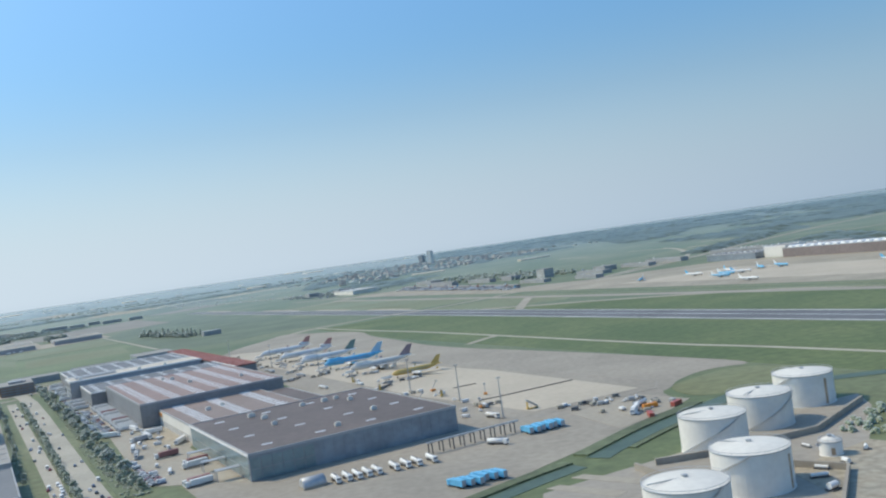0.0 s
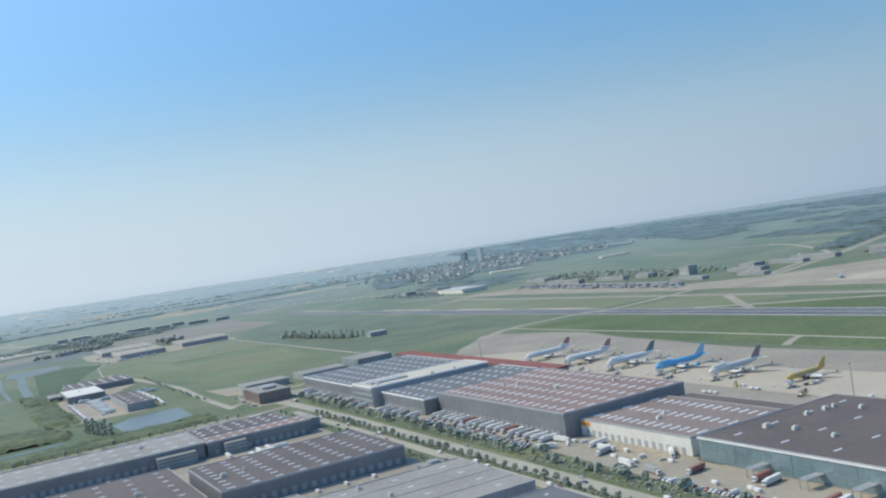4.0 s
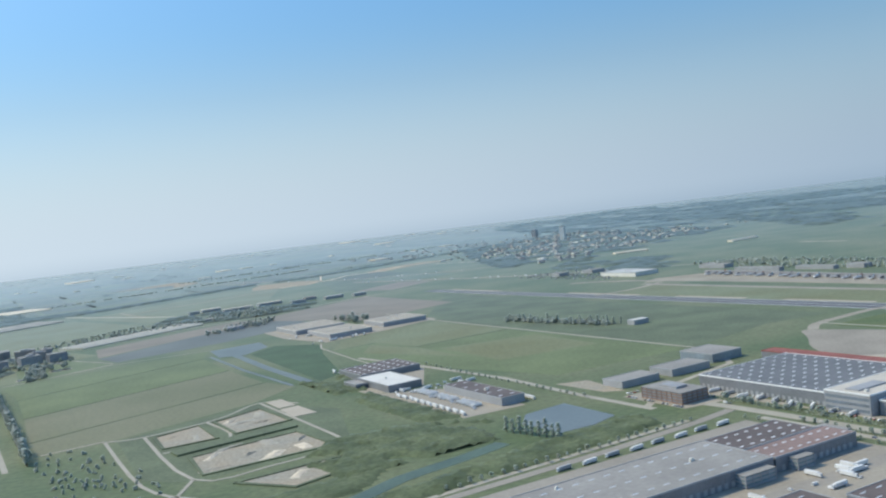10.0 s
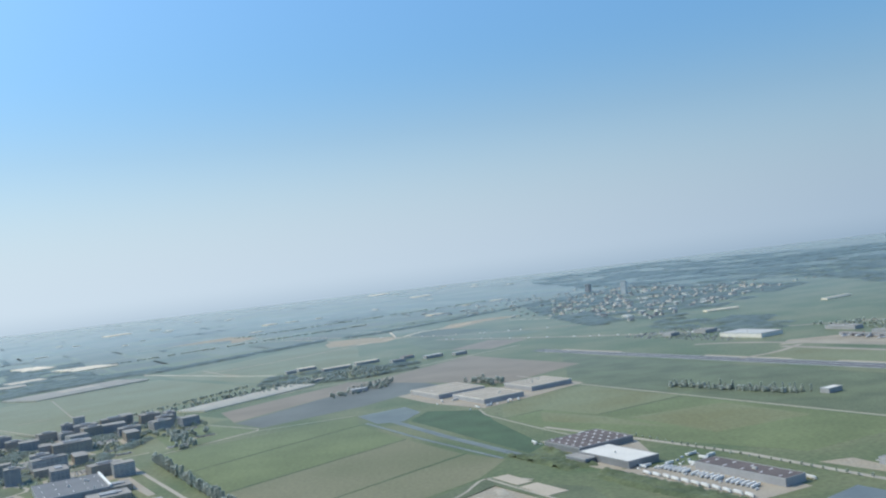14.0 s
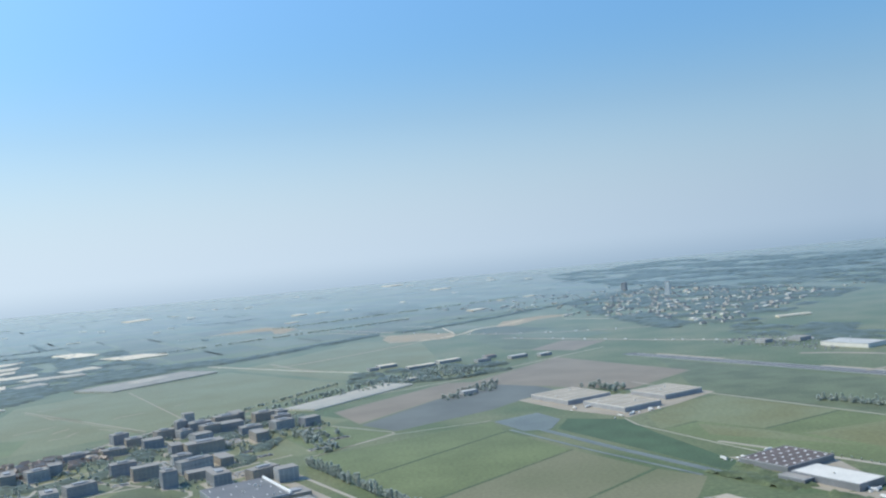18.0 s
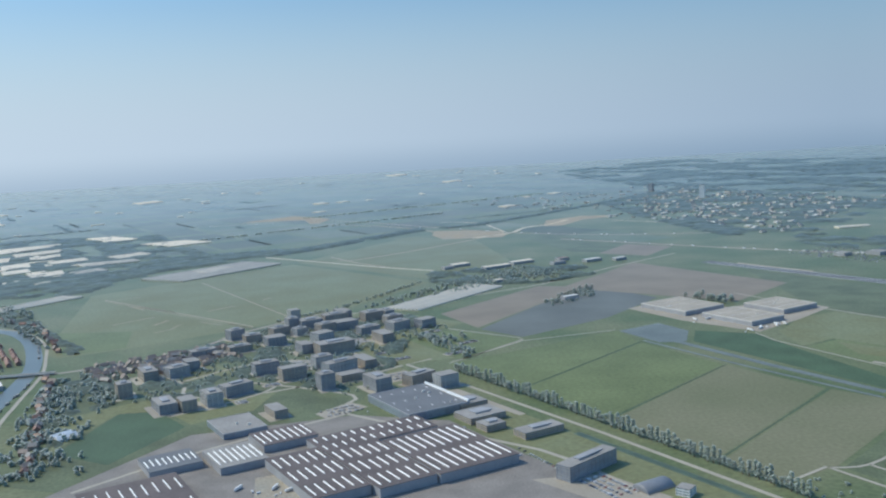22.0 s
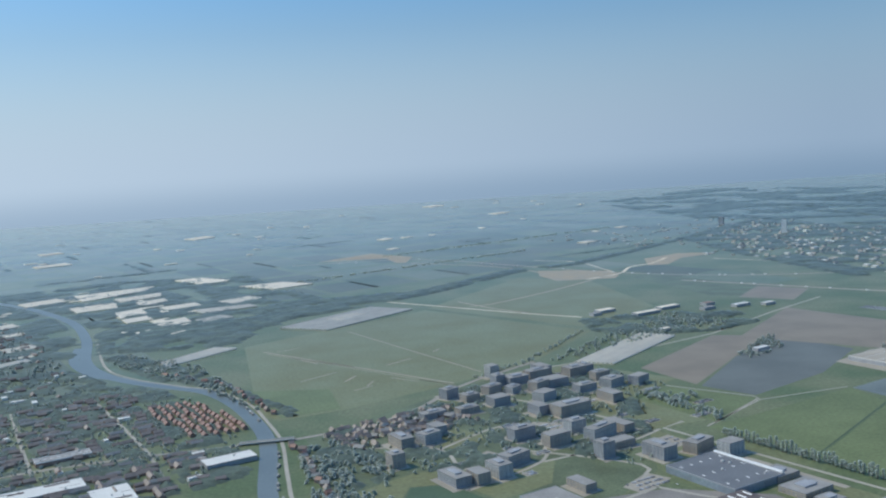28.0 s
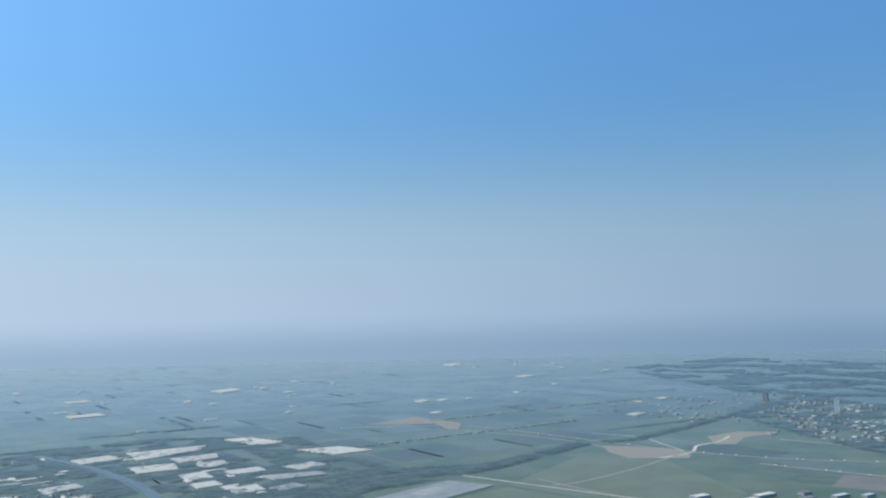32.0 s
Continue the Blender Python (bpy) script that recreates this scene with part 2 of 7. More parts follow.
CLADGREY = material("grey_steel_cladding", (0.36, 0.365, 0.375), 0.55, 0.08, 0.1, 1.0)
CLADWHITE = material("cream_white_cladding", (0.72, 0.7, 0.64), 0.6, 0.05, 0.1, 1.0)
GLASSDARK = material("dark_window_glass", (0.19, 0.22, 0.26), 0.15, 0.1, 0.2, 1.0, sheen=0.8, sheen_rough=0.4, ior=1.8)
GREENGLASS = material("greenish_curtain_glass", (0.16, 0.24, 0.26), 0.2, 0.12, 0.2, 1.0, sheen=0.8, sheen_rough=0.4, ior=1.8)
REDROOF = material("red_sheet_roof", (0.3, 0.11, 0.085), 0.75, 0.1, 0.05, 0.6, S * 0.5)
STEEL = material("galvanised_steel", (0.45, 0.46, 0.47), 0.45, 0.08, 0.4, 2.0, metal=0.4)
DARKSTEEL = material("dark_steel", (0.08, 0.085, 0.09), 0.5, 0.1, 0.4, 2.0)
RUBBER = material("black_rubber", (0.025, 0.025, 0.028), 0.85, 0.1, 0.5, 3.0)
TANKPAINT = material("white_tank_paint", (0.74, 0.72, 0.67), 0.55, 0.04, 0.06, 0.8, second=(0.78, 0.77, 0.73))
BLUEPAINT = material("bright_blue_paint", (0.15, 0.46, 0.72), 0.4, 0.06, 0.3, 1.5)
YELLOW = material("yellow_paint", (0.62, 0.44, 0.13), 0.4, 0.05, 0.3, 1.5)
REDPAINT = material("red_paint", (0.4, 0.1, 0.075), 0.45, 0.06, 0.3, 1.5)
MAROON = material("maroon_paint", (0.32, 0.15, 0.14), 0.45, 0.06, 0.3, 1.5)
DARKTAIL = material("dark_blue_grey_paint", (0.06, 0.07, 0.12), 0.4, 0.06, 0.3, 1.5)
GREENPAINT = material("green_paint", (0.09, 0.2, 0.15), 0.4, 0.06, 0.3, 1.5)
ORANGE = material("orange_paint", (0.7, 0.28, 0.04), 0.5, 0.05, 0.3, 1.5)
BRICK = material("brown_brick", (0.29, 0.2, 0.155), 0.9, 0.12, 0.1, 1.5, island=0.25, sheen=0.4, sheen_rough=0.5, ior=1.6)
PALEBRICK = material("pale_brick", (0.44, 0.38, 0.3), 0.9, 0.1, 0.1, 1.5, island=0.2, sheen=0.4, sheen_rough=0.5, ior=1.6)
OFFICEWALL = material("office_panel", (0.5, 0.5, 0.48), 0.7, 0.08, 0.1, 1.2, island=0.3, sheen=0.4, sheen_rough=0.5, ior=1.6)
DARKOFFICE = material("dark_office_panel", (0.36, 0.36, 0.365), 0.5, 0.1, 0.1, 1.2, island=0.3, sheen=0.4, sheen_rough=0.5, ior=1.6)
TILEROOF = material("brown_tile_roof", (0.3, 0.24, 0.195), 0.85, 0.12, 0.2, 1.5, island=0.3, sheen=0.4, sheen_rough=0.5, ior=1.6)
REDTILE = material("red_tile_roof", (0.27, 0.15, 0.11), 0.85, 0.1, 0.2, 1.5, island=0.2, sheen=0.4, sheen_rough=0.5, ior=1.6)
GREENHOUSE = material("whitewashed_greenhouse_glass", (0.82, 0.74, 0.59), 0.8, 0.05, 0.05, 0.8, island=0.1)
GREYHOUSE = material("bare_greenhouse_glass", (0.58, 0.55, 0.47), 0.8, 0.08, 0.05, 0.8, island=0.1)
BARK = material("bark", (0.12, 0.09, 0.065), 0.95, 0.2, 1.0, 5.0)
LEAF = material("tree_leaves", (0.15, 0.205, 0.11), 0.8, 0.08, 0.4, 3.0, island=0.15, haze_lift=1.0, sheen=0.5, sheen_rough=0.7, ior=1.8)
LEAFDARK = material("dark_tree_leaves", (0.135, 0.185, 0.12), 0.8, 0.08, 0.4, 3.0, island=0.15, haze_lift=1.0, sheen=0.5, sheen_rough=0.7, ior=1.8)
BUSH = material("low_bush_leaves", (0.17, 0.2, 0.11), 0.85, 0.2, 0.4, 3.0, island=0.15, haze_lift=0.6, sheen=0.5, sheen_rough=0.7, ior=1.8)
CAR = material("car_paint", (0.33, 0.34, 0.36), 0.3, 0.04, 0.3, 1.0, island=0.9)
CARWHITE = material("white_van_paint", (0.78, 0.78, 0.77), 0.4, 0.03, 0.3, 1.0)
TAILRED = material("faded_red_tail_paint", (0.42, 0.22, 0.2), 0.5, 0.05, 0.3, 1.5)
TAILMAUVE = material("mauve_grey_tail_paint", (0.3, 0.23, 0.25), 0.5, 0.05, 0.3, 1.5)
TAILGREEN = material("dull_green_tail_paint", (0.17, 0.25, 0.23), 0.5, 0.05, 0.3, 1.5)
TAILPALE = material("pale_blue_tail_paint", (0.4, 0.6, 0.74), 0.5, 0.05, 0.3, 1.5)
DUNROOF = material("dun_brown_roof", (0.26, 0.205, 0.18), 0.8, 0.1, 0.05, 0.6, 0.1)


# ---- helpers ----
def mesh_of(bm, name, mat):
    me = bpy.data.meshes.new(name)
    bm.to_mesh(me)
    bm.free()
    for mm in mat if isinstance(mat, (list, tuple)) else [mat]:
        me.materials.append(mm)
    return me


def part(name, bm, mat, parent=None, label=""):
    ob = new(name, mesh_of(bm, name, mat))
    ob.parent = parent
    if label:
        ob["label"] = label
    return ob


def share(name, me, parent, m):
    ob = new(name, me)
    ob.parent = parent
    ob.matrix_basis = m
    return ob


def thing(name, m, label, category, group="", kind=""):
    ob = new(name)
    ob.matrix_basis = m
    ob.empty_display_size = 0.5
    return tagged(ob, label, category, group, kind)


def box(bm, x0, y0, z0, x1, y1, z1, bevel=0.0, mat=0):
    vs = [bm.verts.new((x, y, z)) for z in (z0, z1) for y in (y0, y1) for x in (x0, x1)]
    fs = [bm.faces.new([vs[i] for i in f]) for f in ((0, 2, 3, 1), (4, 5, 7, 6), (0, 1, 5, 4), (2, 6, 7, 3), (0, 4, 6, 2), (1, 3, 7, 5))]
    for f in fs:
        f.material_index = mat
    if bevel:
        bmesh.ops.bevel(bm, geom=list({e for f in fs for e in f.edges}), offset=bevel, segments=1, affect="EDGES")
    return bm


def boxes(*items):
    bm = bmesh.new()
    for b in items:
        box(bm, *b)
    return bm


def slab(points, z0, z1):
    """A flat piece with the outline points."""
    bm = bmesh.new()
    low = [bm.verts.new((x, y, z0)) for x, y in points]
    high = [bm.verts.new((x, y, z1)) for x, y in points]
    bm.faces.new(high)
    bm.faces.new(low[::-1])
    n = len(points)
    for i in range(n):
        bm.faces.new((low[i], low[(i + 1) % n], high[(i + 1) % n], high[i]))
    bmesh.ops.recalc_face_normals(bm, faces=bm.faces)
    return bm


def strip(points, width, z0, z1):
    """A band along a line of points."""
    left, right = [], []
    for i, (x, y) in enumerate(points):
        a, b = points[max(i - 1, 0)], points[min(i + 1, len(points) - 1)]
        d = Vector((b[0] - a[0], b[1] - a[1])).normalized()
        left.append((x - d.y * width / 2, y + d.x * width / 2))
        right.append((x + d.y * width / 2, y - d.x * width / 2))
    bm = bmesh.new()
    rows = [[bm.verts.new((*p, z)) for p in side] for side, z in ((left, z1), (right, z1), (right, z0), (left, z0))]
    for i in range(len(points) - 1):
        for a, b in ((0, 1), (1, 2), (2, 3), (3, 0)):
            bm.faces.new((rows[a][i], rows[b][i], rows[b][i + 1], rows[a][i + 1]))
    for k in (0, -1):
        bm.faces.new([r[k] for r in rows])
    bmesh.ops.recalc_face_normals(bm, faces=bm.faces)
    return bm


def curve_of(points, steps=6):
    """A smooth line through points."""
    out = []
    n = len(points)
    for i in range(n - 1):
        p0, p1, p2, p3 = (Vector(points[min(max(k, 0), n - 1)]) for k in (i - 1, i, i + 1, i + 2))
        for s in range(steps):
            u = s / steps
            out.append(tuple(0.5 * (2 * p1 + (p2 - p0) * u + (2 * p0 - 5 * p1 + 4 * p2 - p3) * u * u + (3 * p1 - p0 - 3 * p2 + p3) * u**3)))
    return out + [tuple(points[-1])]


def flat(name, points, mat, label, category, lift=0.05, kind="structure"):
    return tagged(part(name, slab(points, 0.0 if lift < 0.3 else 0.0, lift), mat), label, category, kind=kind)


def band(name, points, width, mat, label, category, lift=0.08, kind="structure"):
    return tagged(part(name, strip(points, width, 0.0, lift), mat), label, category, kind=kind)


# the airport's own grid: u along the apron's front, v away from the camera
GRID = 27.0
GU, GV = Vector((math.cos(radians(GRID)), math.sin(radians(GRID)))), Vector((-math.sin(radians(GRID)), math.cos(radians(GRID))))
GO = Vector((-50.0, 213.0))


def grid(u, v):
    return tuple(GO + GU * u + GV * v)

def rounded(points, times=2):
    """The outline with its corners cut round."""
    for _ in range(times):
        out = []
        for a, b in zip(points, points[1:] + points[:1]):
            out += [tuple(Vector(a).lerp(Vector(b), k)) for k in (0.25, 0.75)]
        points = out
    return points


def G(*points):
    return [grid(u, v) for u, v in points]


def gat(u, v, z=0.0, turn=0.0):
    x, y = grid(u, v)
    return pose(x, y, z, 0, 0, GRID + turn)


def pad(name, mat, label, category, lift, *points):
    return flat(name, G(*points), mat, label, category, lift)


def lane(name, width, mat, label, category, lift, *points, steps=0):
    pts = [Vector(p) for p in G(*points)]
    return band(name, curve_of(pts, steps) if steps else [tuple(p) for p in pts], width, mat, label, category, lift)


# ---- ground, fields, water and roads ----
def sheet():
    bm = bmesh.new()
    vs = [bm.verts.new((x, y, 0)) for x, y in ((-9000, -2500), (9000, -2500), (9000, 9000), (-9000, 9000))]
    bm.faces.new(vs)
    return bm


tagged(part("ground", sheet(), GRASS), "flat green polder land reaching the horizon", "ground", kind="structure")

# airfield
RICHGRASS = material("rich_airfield_grass", (0.105, 0.15, 0.045), 0.9, 0.2, 0.02, 0.3, 0.1, second=(0.13, 0.16, 0.055), haze_sheen=0.05)
TANAPRON = material("tan_apron_concrete", (0.345, 0.31, 0.24), 0.9, 0.12, 0.03, 0.4, 0.1)
APRON = material("worn_apron_concrete", (0.315, 0.283, 0.23), 0.9, 0.1, 0.03, 0.5, 0.1)
WORKSAND = material("fresh_works_sand", (0.66, 0.58, 0.45), 0.95, 0.15, 0.03, 0.3)
flat("apron", rounded(G((-13, -70), (58, -46), (84, -38), (103, -30), (108, -14), (114, -12), (122, -5), (138, 0), (152, -10), (150, 30), (147, 85), (138, 177), (147, 240), (150, 283), (164, 335), (146, 392), (138, 414), (120, 390), (88, 362), (60, 300), (55, 62), (-13, 62))), APRON, "wide grey apron behind the cargo halls", "apron", 0.04)
pad("apron_pale", PALECONCRETE, "pale concrete parking stands on the apron", "apron", 0.07, (77, 0), (110, -3), (111, 80), (107, 120), (106, 300), (84, 330), (74, 330), (72, 60))
lane("apron_kerb", 0.9, OLDCONCRETE, "grey taxi lane edge round the stands", "apron", 0.09, (78, -6), (112, -8), (119, 0), (118, 60))
pad("cargo_yard", CONCRETE, "pale lorry yard before the cargo halls", "yard", 0.08, (-20, 22), (-1, 2), (-1, 62), (1, 64), (1, 114), (-5, 118), (-6, 200), (-10, 204), (-12, 240), (-16, 268), (-10, 345), (-22, 352), (-17, 270), (-16, 120))
pad("forecourt", SAND, "sandy paved forecourt of the white hall", "yard", 0.11, (-9, 66), (0, 66), (0, 112), (-9, 118))
pad("runway", RUNWAY, "long dark asphalt runway", "runway", 0.03, (226, -900), (251, -900), (249, 320), (236, 760), (226, 1080), (208, 1080), (214, 760), (224, 320))
lane("runway_edge", 0.9, MARK, "white painted runway edge", "marking", 0.05, (227.5, -880), (225.5, 320), (215.5, 760), (209.5, 1070))
lane("runway_edge", 0.9, MARK, "white painted runway edge", "marking", 0.05, (249.5, -880), (247.5, 320), (234.5, 760), (224.5, 1070))
lane("runway_centre", 0.6, MARK, "white runway centre line", "marking", 0.05, (238.5, -300), (236.5, 320), (225, 760), (217, 1060))
for v0, v1 in ((440, 520), (560, 640), (690, 800), (930, 1040)):
    lane("shoulder", 5, PALECONCRETE, "pale concrete strip beside the runway", "apron", 0.045, (253 - (v0 - 320) * 0.03, v0), (253 - (v1 - 320) * 0.03, v1))
pad("airfield_grass", RICHGRASS, "deep green mown grass beside the runway", "grass", 0.022, (150, -700), (224, -700), (222, 400), (160, 405), (150, 250))
pad("airfield_grass", RICHGRASS, "green mown grass beyond the runway", "grass", 0.022, (252, -700), (330, -700), (320, 78), (311, 155), (282, 247), (262, 300), (251, 310))
pad("airfield_grass", DULLGRASS, "dry green grass between taxiways", "grass", 0.022, (252, 325), (290, 290), (303, 300), (303, 395), (246, 402))
pad("airfield_grass", DULLGRASS, "dry green grass between taxiways", "grass", 0.022, (243, 425), (304, 428), (305, 740), (262, 742), (238, 700))
lane("taxiway", 7, CONCRETE, "pale concrete taxiway crossing the grass", "taxiway", 0.05, (142, 405), (160, 417), (190, 420), (220, 421), (244, 411), (280, 413), (335, 424), steps=5)
lane("taxiway_far", 7, CONCRETE, "pale concrete taxiway off the runway", "taxiway", 0.05, (230, 742), (275, 738), (325, 752), steps=4)
lane("taxiway_mid", 6, CONCRETE, "narrow concrete taxi link", "taxiway", 0.05, (249, 281), (263, 301), (305, 357))
lane("taxiway_diagonal", 6, CONCRETE, "pale taxiway curving off the runway", "taxiway", 0.052, (250, 330), (266, 285), (282, 247), (311, 155), (321, 78), (326, -60), steps=4)
lane("taxiway_link", 4, CONCRETE, "narrow concrete taxi link", "taxiway", 0.05, (148, 165), (160, 172), (171, 176))
lane("perimeter_road", 2.4, TRACK, "narrow pale road along the runway", "road", 0.06, (164, 420), (166, 330), (170, 240), (170, 60), (174, -30), (176, -400), steps=4)
pad("apron_north", TANAPRON, "broad tan apron before the passenger piers", "apron", 0.05, (314, 770), (332, 756), (336, 600), (332, 440), (341, 400), (341, 283), (341, 177), (346, -200), (520, -200), (505, 250), (506, 360), (450, 400), (412, 412), (372, 470), (394, 756), (350, 790))
pad("apron_north_stand", PALECONCRETE, "paler stands before the terminal", "apron", 0.07, (366, 330), (372, 60), (440, 60), (446, 300))
lane("taxiway_north", 9, OLDCONCRETE, "grey taxiway along the far apron", "taxiway", 0.08, (308, 760), (307, 520), (307, 300), (309, 180), (318, -200), steps=4)
for u in (318, 331):
    lane("apron_grass", 5, DULLGRASS, "strip of dry grass between taxiways", "grass", 0.075, (u, 395), (u + 1, 260), (u + 4, 20), steps=3)
lane("airport_road", 9, OLDCONCRETE, "grey motorway past the airport", "road", 0.09, (300, 880), (330, 800), (352, 560), (376, 440), (412, 415), (500, 447), (577, 477), (753, 557), (980, 640), (1300, 720), steps=4)
lane("airport_road", 5, TRACK, "pale road beside the motorway", "road", 0.1, (420, 424), (500, 460), (577, 492), (700, 640), (752, 729), steps=4)
lane("airport_road", 5, OLDCONCRETE, "grey slip road", "road", 0.085, (620, 494), (690, 480), (742, 477), (900, 470), steps=4)
for v0, v1, u in ((560, 660, 725), (690, 790, 735), (640, 740, 820), (820, 900, 700)):
    lane("far_strip", 5, PALECONCRETE, "pale far taxi strip", "taxiway", 0.05, (u, v0), (u + 6, v1))

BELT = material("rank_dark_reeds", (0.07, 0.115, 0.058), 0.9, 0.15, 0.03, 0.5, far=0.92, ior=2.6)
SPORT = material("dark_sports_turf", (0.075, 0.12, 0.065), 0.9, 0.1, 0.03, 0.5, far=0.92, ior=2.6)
# farmland on the polder grid
pad("field_east", MEADOW, "bright green meadow by the airfield road", "field", 0.03, (-66, 700), (-74, 612), (-30, 440), (62, 433), (62, 640), (-20, 640), (-30, 700))
pad("field_east_far", DULLGRASS, "dull green mown field", "field", 0.03, (-66, 704), (-30, 704), (-20, 644), (62, 644), (62, 770), (20, 775), (-38, 750))
pad("field_airside", DARKGRASS, "green grass between road and runway", "field", 0.025, (68, 432), (150, 450), (200, 440), (200, 1000), (68, 800))
lane("polder_road", 2.4, TRACK, "long straight pale polder road", "road", 0.07, (66, 405), (66, 800), (72, 900))
pad("thin_crop", DULLGRASS, "dull thin crop in the meadow", "field", 0.04, (-20, 520), (50, 505), (56, 590), (-16, 612))
pad("thin_crop", DULLGRASS, "dull strip in the meadow", "field", 0.04, (-58, 660), (-24, 560), (-22, 634), (-36, 696))
lane("farm_track", 1.6, TRACK, "narrow track to the sheds", "track", 0.07, (-78, 560), (-74, 640), (-66, 730), (-55, 760))
lane("field_ditch", 0.9, DITCH, "weedy ditch between meadows", "ditch", 0.05, (-20, 642), (62, 642))
pad("field_a", MEADOW, "fresh green crop field", "field", 0.03, (-304, 845), (-297, 752), (-148, 801), (-131, 846))
pad("field_b", MEADOW, "green crop field with pale rows", "field", 0.03, (-297, 749), (-299, 660), (-152, 705), (-148, 797))
pad("field_c", BROWNGREEN, "thin brownish green crop field", "field", 0.03, (-299, 656), (-303, 569), (-151, 618), (-152, 701))
pad("field_d", BROWNGREEN, "thin brownish green crop field", "field", 0.03, (-303, 565), (-301, 525), (-264, 524), (-178, 549), (-142, 578), (-150, 614))
for a, b in (((-298, 751), (-147, 800)), ((-300, 658), (-151, 703)), ((-304, 567), (-150, 616))):
    lane("field_ditch", 1.1, DITCH, "dark ditch between crop fields", "ditch", 0.06, a, b)
lane("field_path", 1.6, TRACK, "pale path along the field edge", "track", 0.06, (-302, 848), (-215, 872), (-130, 850))
pad("ploughed_field", PLOUGH, "bare ploughed brown field", "field", 0.03, (-214, 945), (-100, 1000), (-20, 1036), (-2, 1046), (-39, 1091), (-205, 1029))
pad("dark_field", DARKPLOUGH, "dark ploughed field", "field", 0.04, (-215, 938), (-206, 884), (-101, 896), (2, 938), (2, 1040), (-101, 999))
pad("brown_field", PLOUGH, "bare brown field beyond the sheds", "field", 0.05, (-28, 1062), (155, 1146), (156, 902), (40, 866))
pad("small_field", MEADOW, "small green field by the offices", "field", 0.03, (-286, 944), (-236, 957), (-213, 877), (-288, 855))
lane("field_path", 1.8, TRACK, "pale path round the small field", "track", 0.06, (-292, 850), (-212, 876), (-210, 884), (-236, 962))
lane("polder_road_west", 3, TRACK, "pale polder road", "road", 0.06, (-345, 1108), (-240, 1096), (-167, 1094), (-30, 1098), (120, 1140), (250, 1168))
pad("west_meadow", DULLGRASS, "wide rough green meadow", "field", 0.03, (-556, 1105), (-500, 1098), (-378, 1108), (-262, 1130), (-112, 1217), (-170, 1528), (-467, 1465), (-566, 1135))
pad("meadow_corner", MEADOW, "bright green grass corner", "field", 0.05, (-552, 1112), (-498, 1104), (-476, 1180), (-540, 1230))
for a, b, w in (((-459.9, 1414.9), (-373.3, 1111.4), 2.6), ((-461.2, 1400.7), (-376.6, 1100.7), 1.2), ((-327.1, 1458.1), (-327.4, 1133.4), 1.8), ((-485.7, 1232.1), (-439.6, 1245.5), 1.8), ((-450.8, 1197.9), (-431.5, 1213.4), 2.2), ((-437.4, 1331.5), (-414.8, 1254.2), 2.4), ((-383.6, 1235.5), (-348.9, 1244.8), 2.2), ((-459.7, 1156.8), (-438.3, 1160.5), 1.6), ((-448.4, 1402.8), (-417.9, 1402.4), 1.6), ((-407.7, 1178.3), (-395.4, 1143.8), 1.6), ((-311.5, 1258.5), (-299.7, 1266.1), 2.0), ((-446.8, 1350.8), (-437.8, 1299.6), 1.8), ((-441.9, 1163.9), (-428.0, 1179.3), 1.6), ((-390.1, 1149.7), (-376.6, 1100.7), 2.0)):
    lane("worn_track", w, SAND, "worn sandy track in the meadow", "track", 0.06, a, b)
pad("green_belt", BELT, "strip of dark rough grass by the canal", "field", 0.03, (-124, 578), (-104, 590), (-76, 700), (-56, 755), (-84, 800), (-114, 772))
pad("north_field", DULLGRASS, "green field beyond the meadow road", "field", 0.03, (-160, 1540), (-100, 1240), (60, 1290), (170, 1560), (120, 1700))
pad("north_field_b", DARKGRASS, "dull dark green field", "field", 0.03, (170, 1290), (240, 1200), (420, 1420), (380, 1560), (240, 1530))
pad("sandy_works", SAND, "bare sandy building site", "field", 0.06, (200, 1750), (160, 1690), (137, 1610), (168, 1587), (217, 1550), (244, 1572), (275, 1633), (240, 1700))
pad("sandy_works_b", SAND, "bare sandy building site", "field", 0.06, (434, 1714), (366, 1629), (396, 1609), (480, 1660), (560, 1655), (570, 1680), (534, 1722))
pad("sandy_works_c", SAND, "far patch of bare sand", "field", 0.06, (12, 2353), (172, 2404), (192, 2227), (125, 2134), (110, 2150), (140, 2260))
pad("brown_plot", PLOUGH, "brown fallow plot beside a farm", "field", 0.05, (183, 1251), (277, 1300), (300, 1225), (209, 1178))
lane("works_bank", 6, WORKSAND, "long pale sand bank of the works", "bank", 0.07, (178, 1580), (262, 1590), (330, 1640), (395, 1650), (470, 1690), steps=4)
lane("works_bank", 3, WORKSAND, "pale sand track of the works", "bank", 0.07, (262, 1600), (300, 1700), (330, 1800), (300, 1900), steps=4)
lane("far_highway", 6, OLDCONCRETE, "far grey motorway", "road", 0.08, (-60, 2330), (171, 2170), (234, 1800), (268, 1598), (330, 1440), (420, 1330), (520, 1240), steps=4)
lane("far_road", 4, WORKSAND, "far pale road", "road", 0.08, (-170, 1648), (-127, 1504), (-92, 1384), (-60, 1300))
lane("far_road", 5, SAND, "far pale site road", "road", 0.08, (-110, 1500), (-64, 1494), (78, 1530), (233, 1588), steps=4)
lane("far_road", 4, SAND, "far pale site road", "road", 0.09, (-87, 1387), (-96, 1450), (-97, 1553), steps=4)
lane("far_road", 5, SAND, "pale haul road of the works", "road", 0.085, (125, 2110), (185, 1919), (195, 1780), (180, 1700), steps=4)
lane("far_road", 3, WORKSAND, "far pale site road", "road", 0.08, (503, 1600), (540, 1442), (600, 1330))
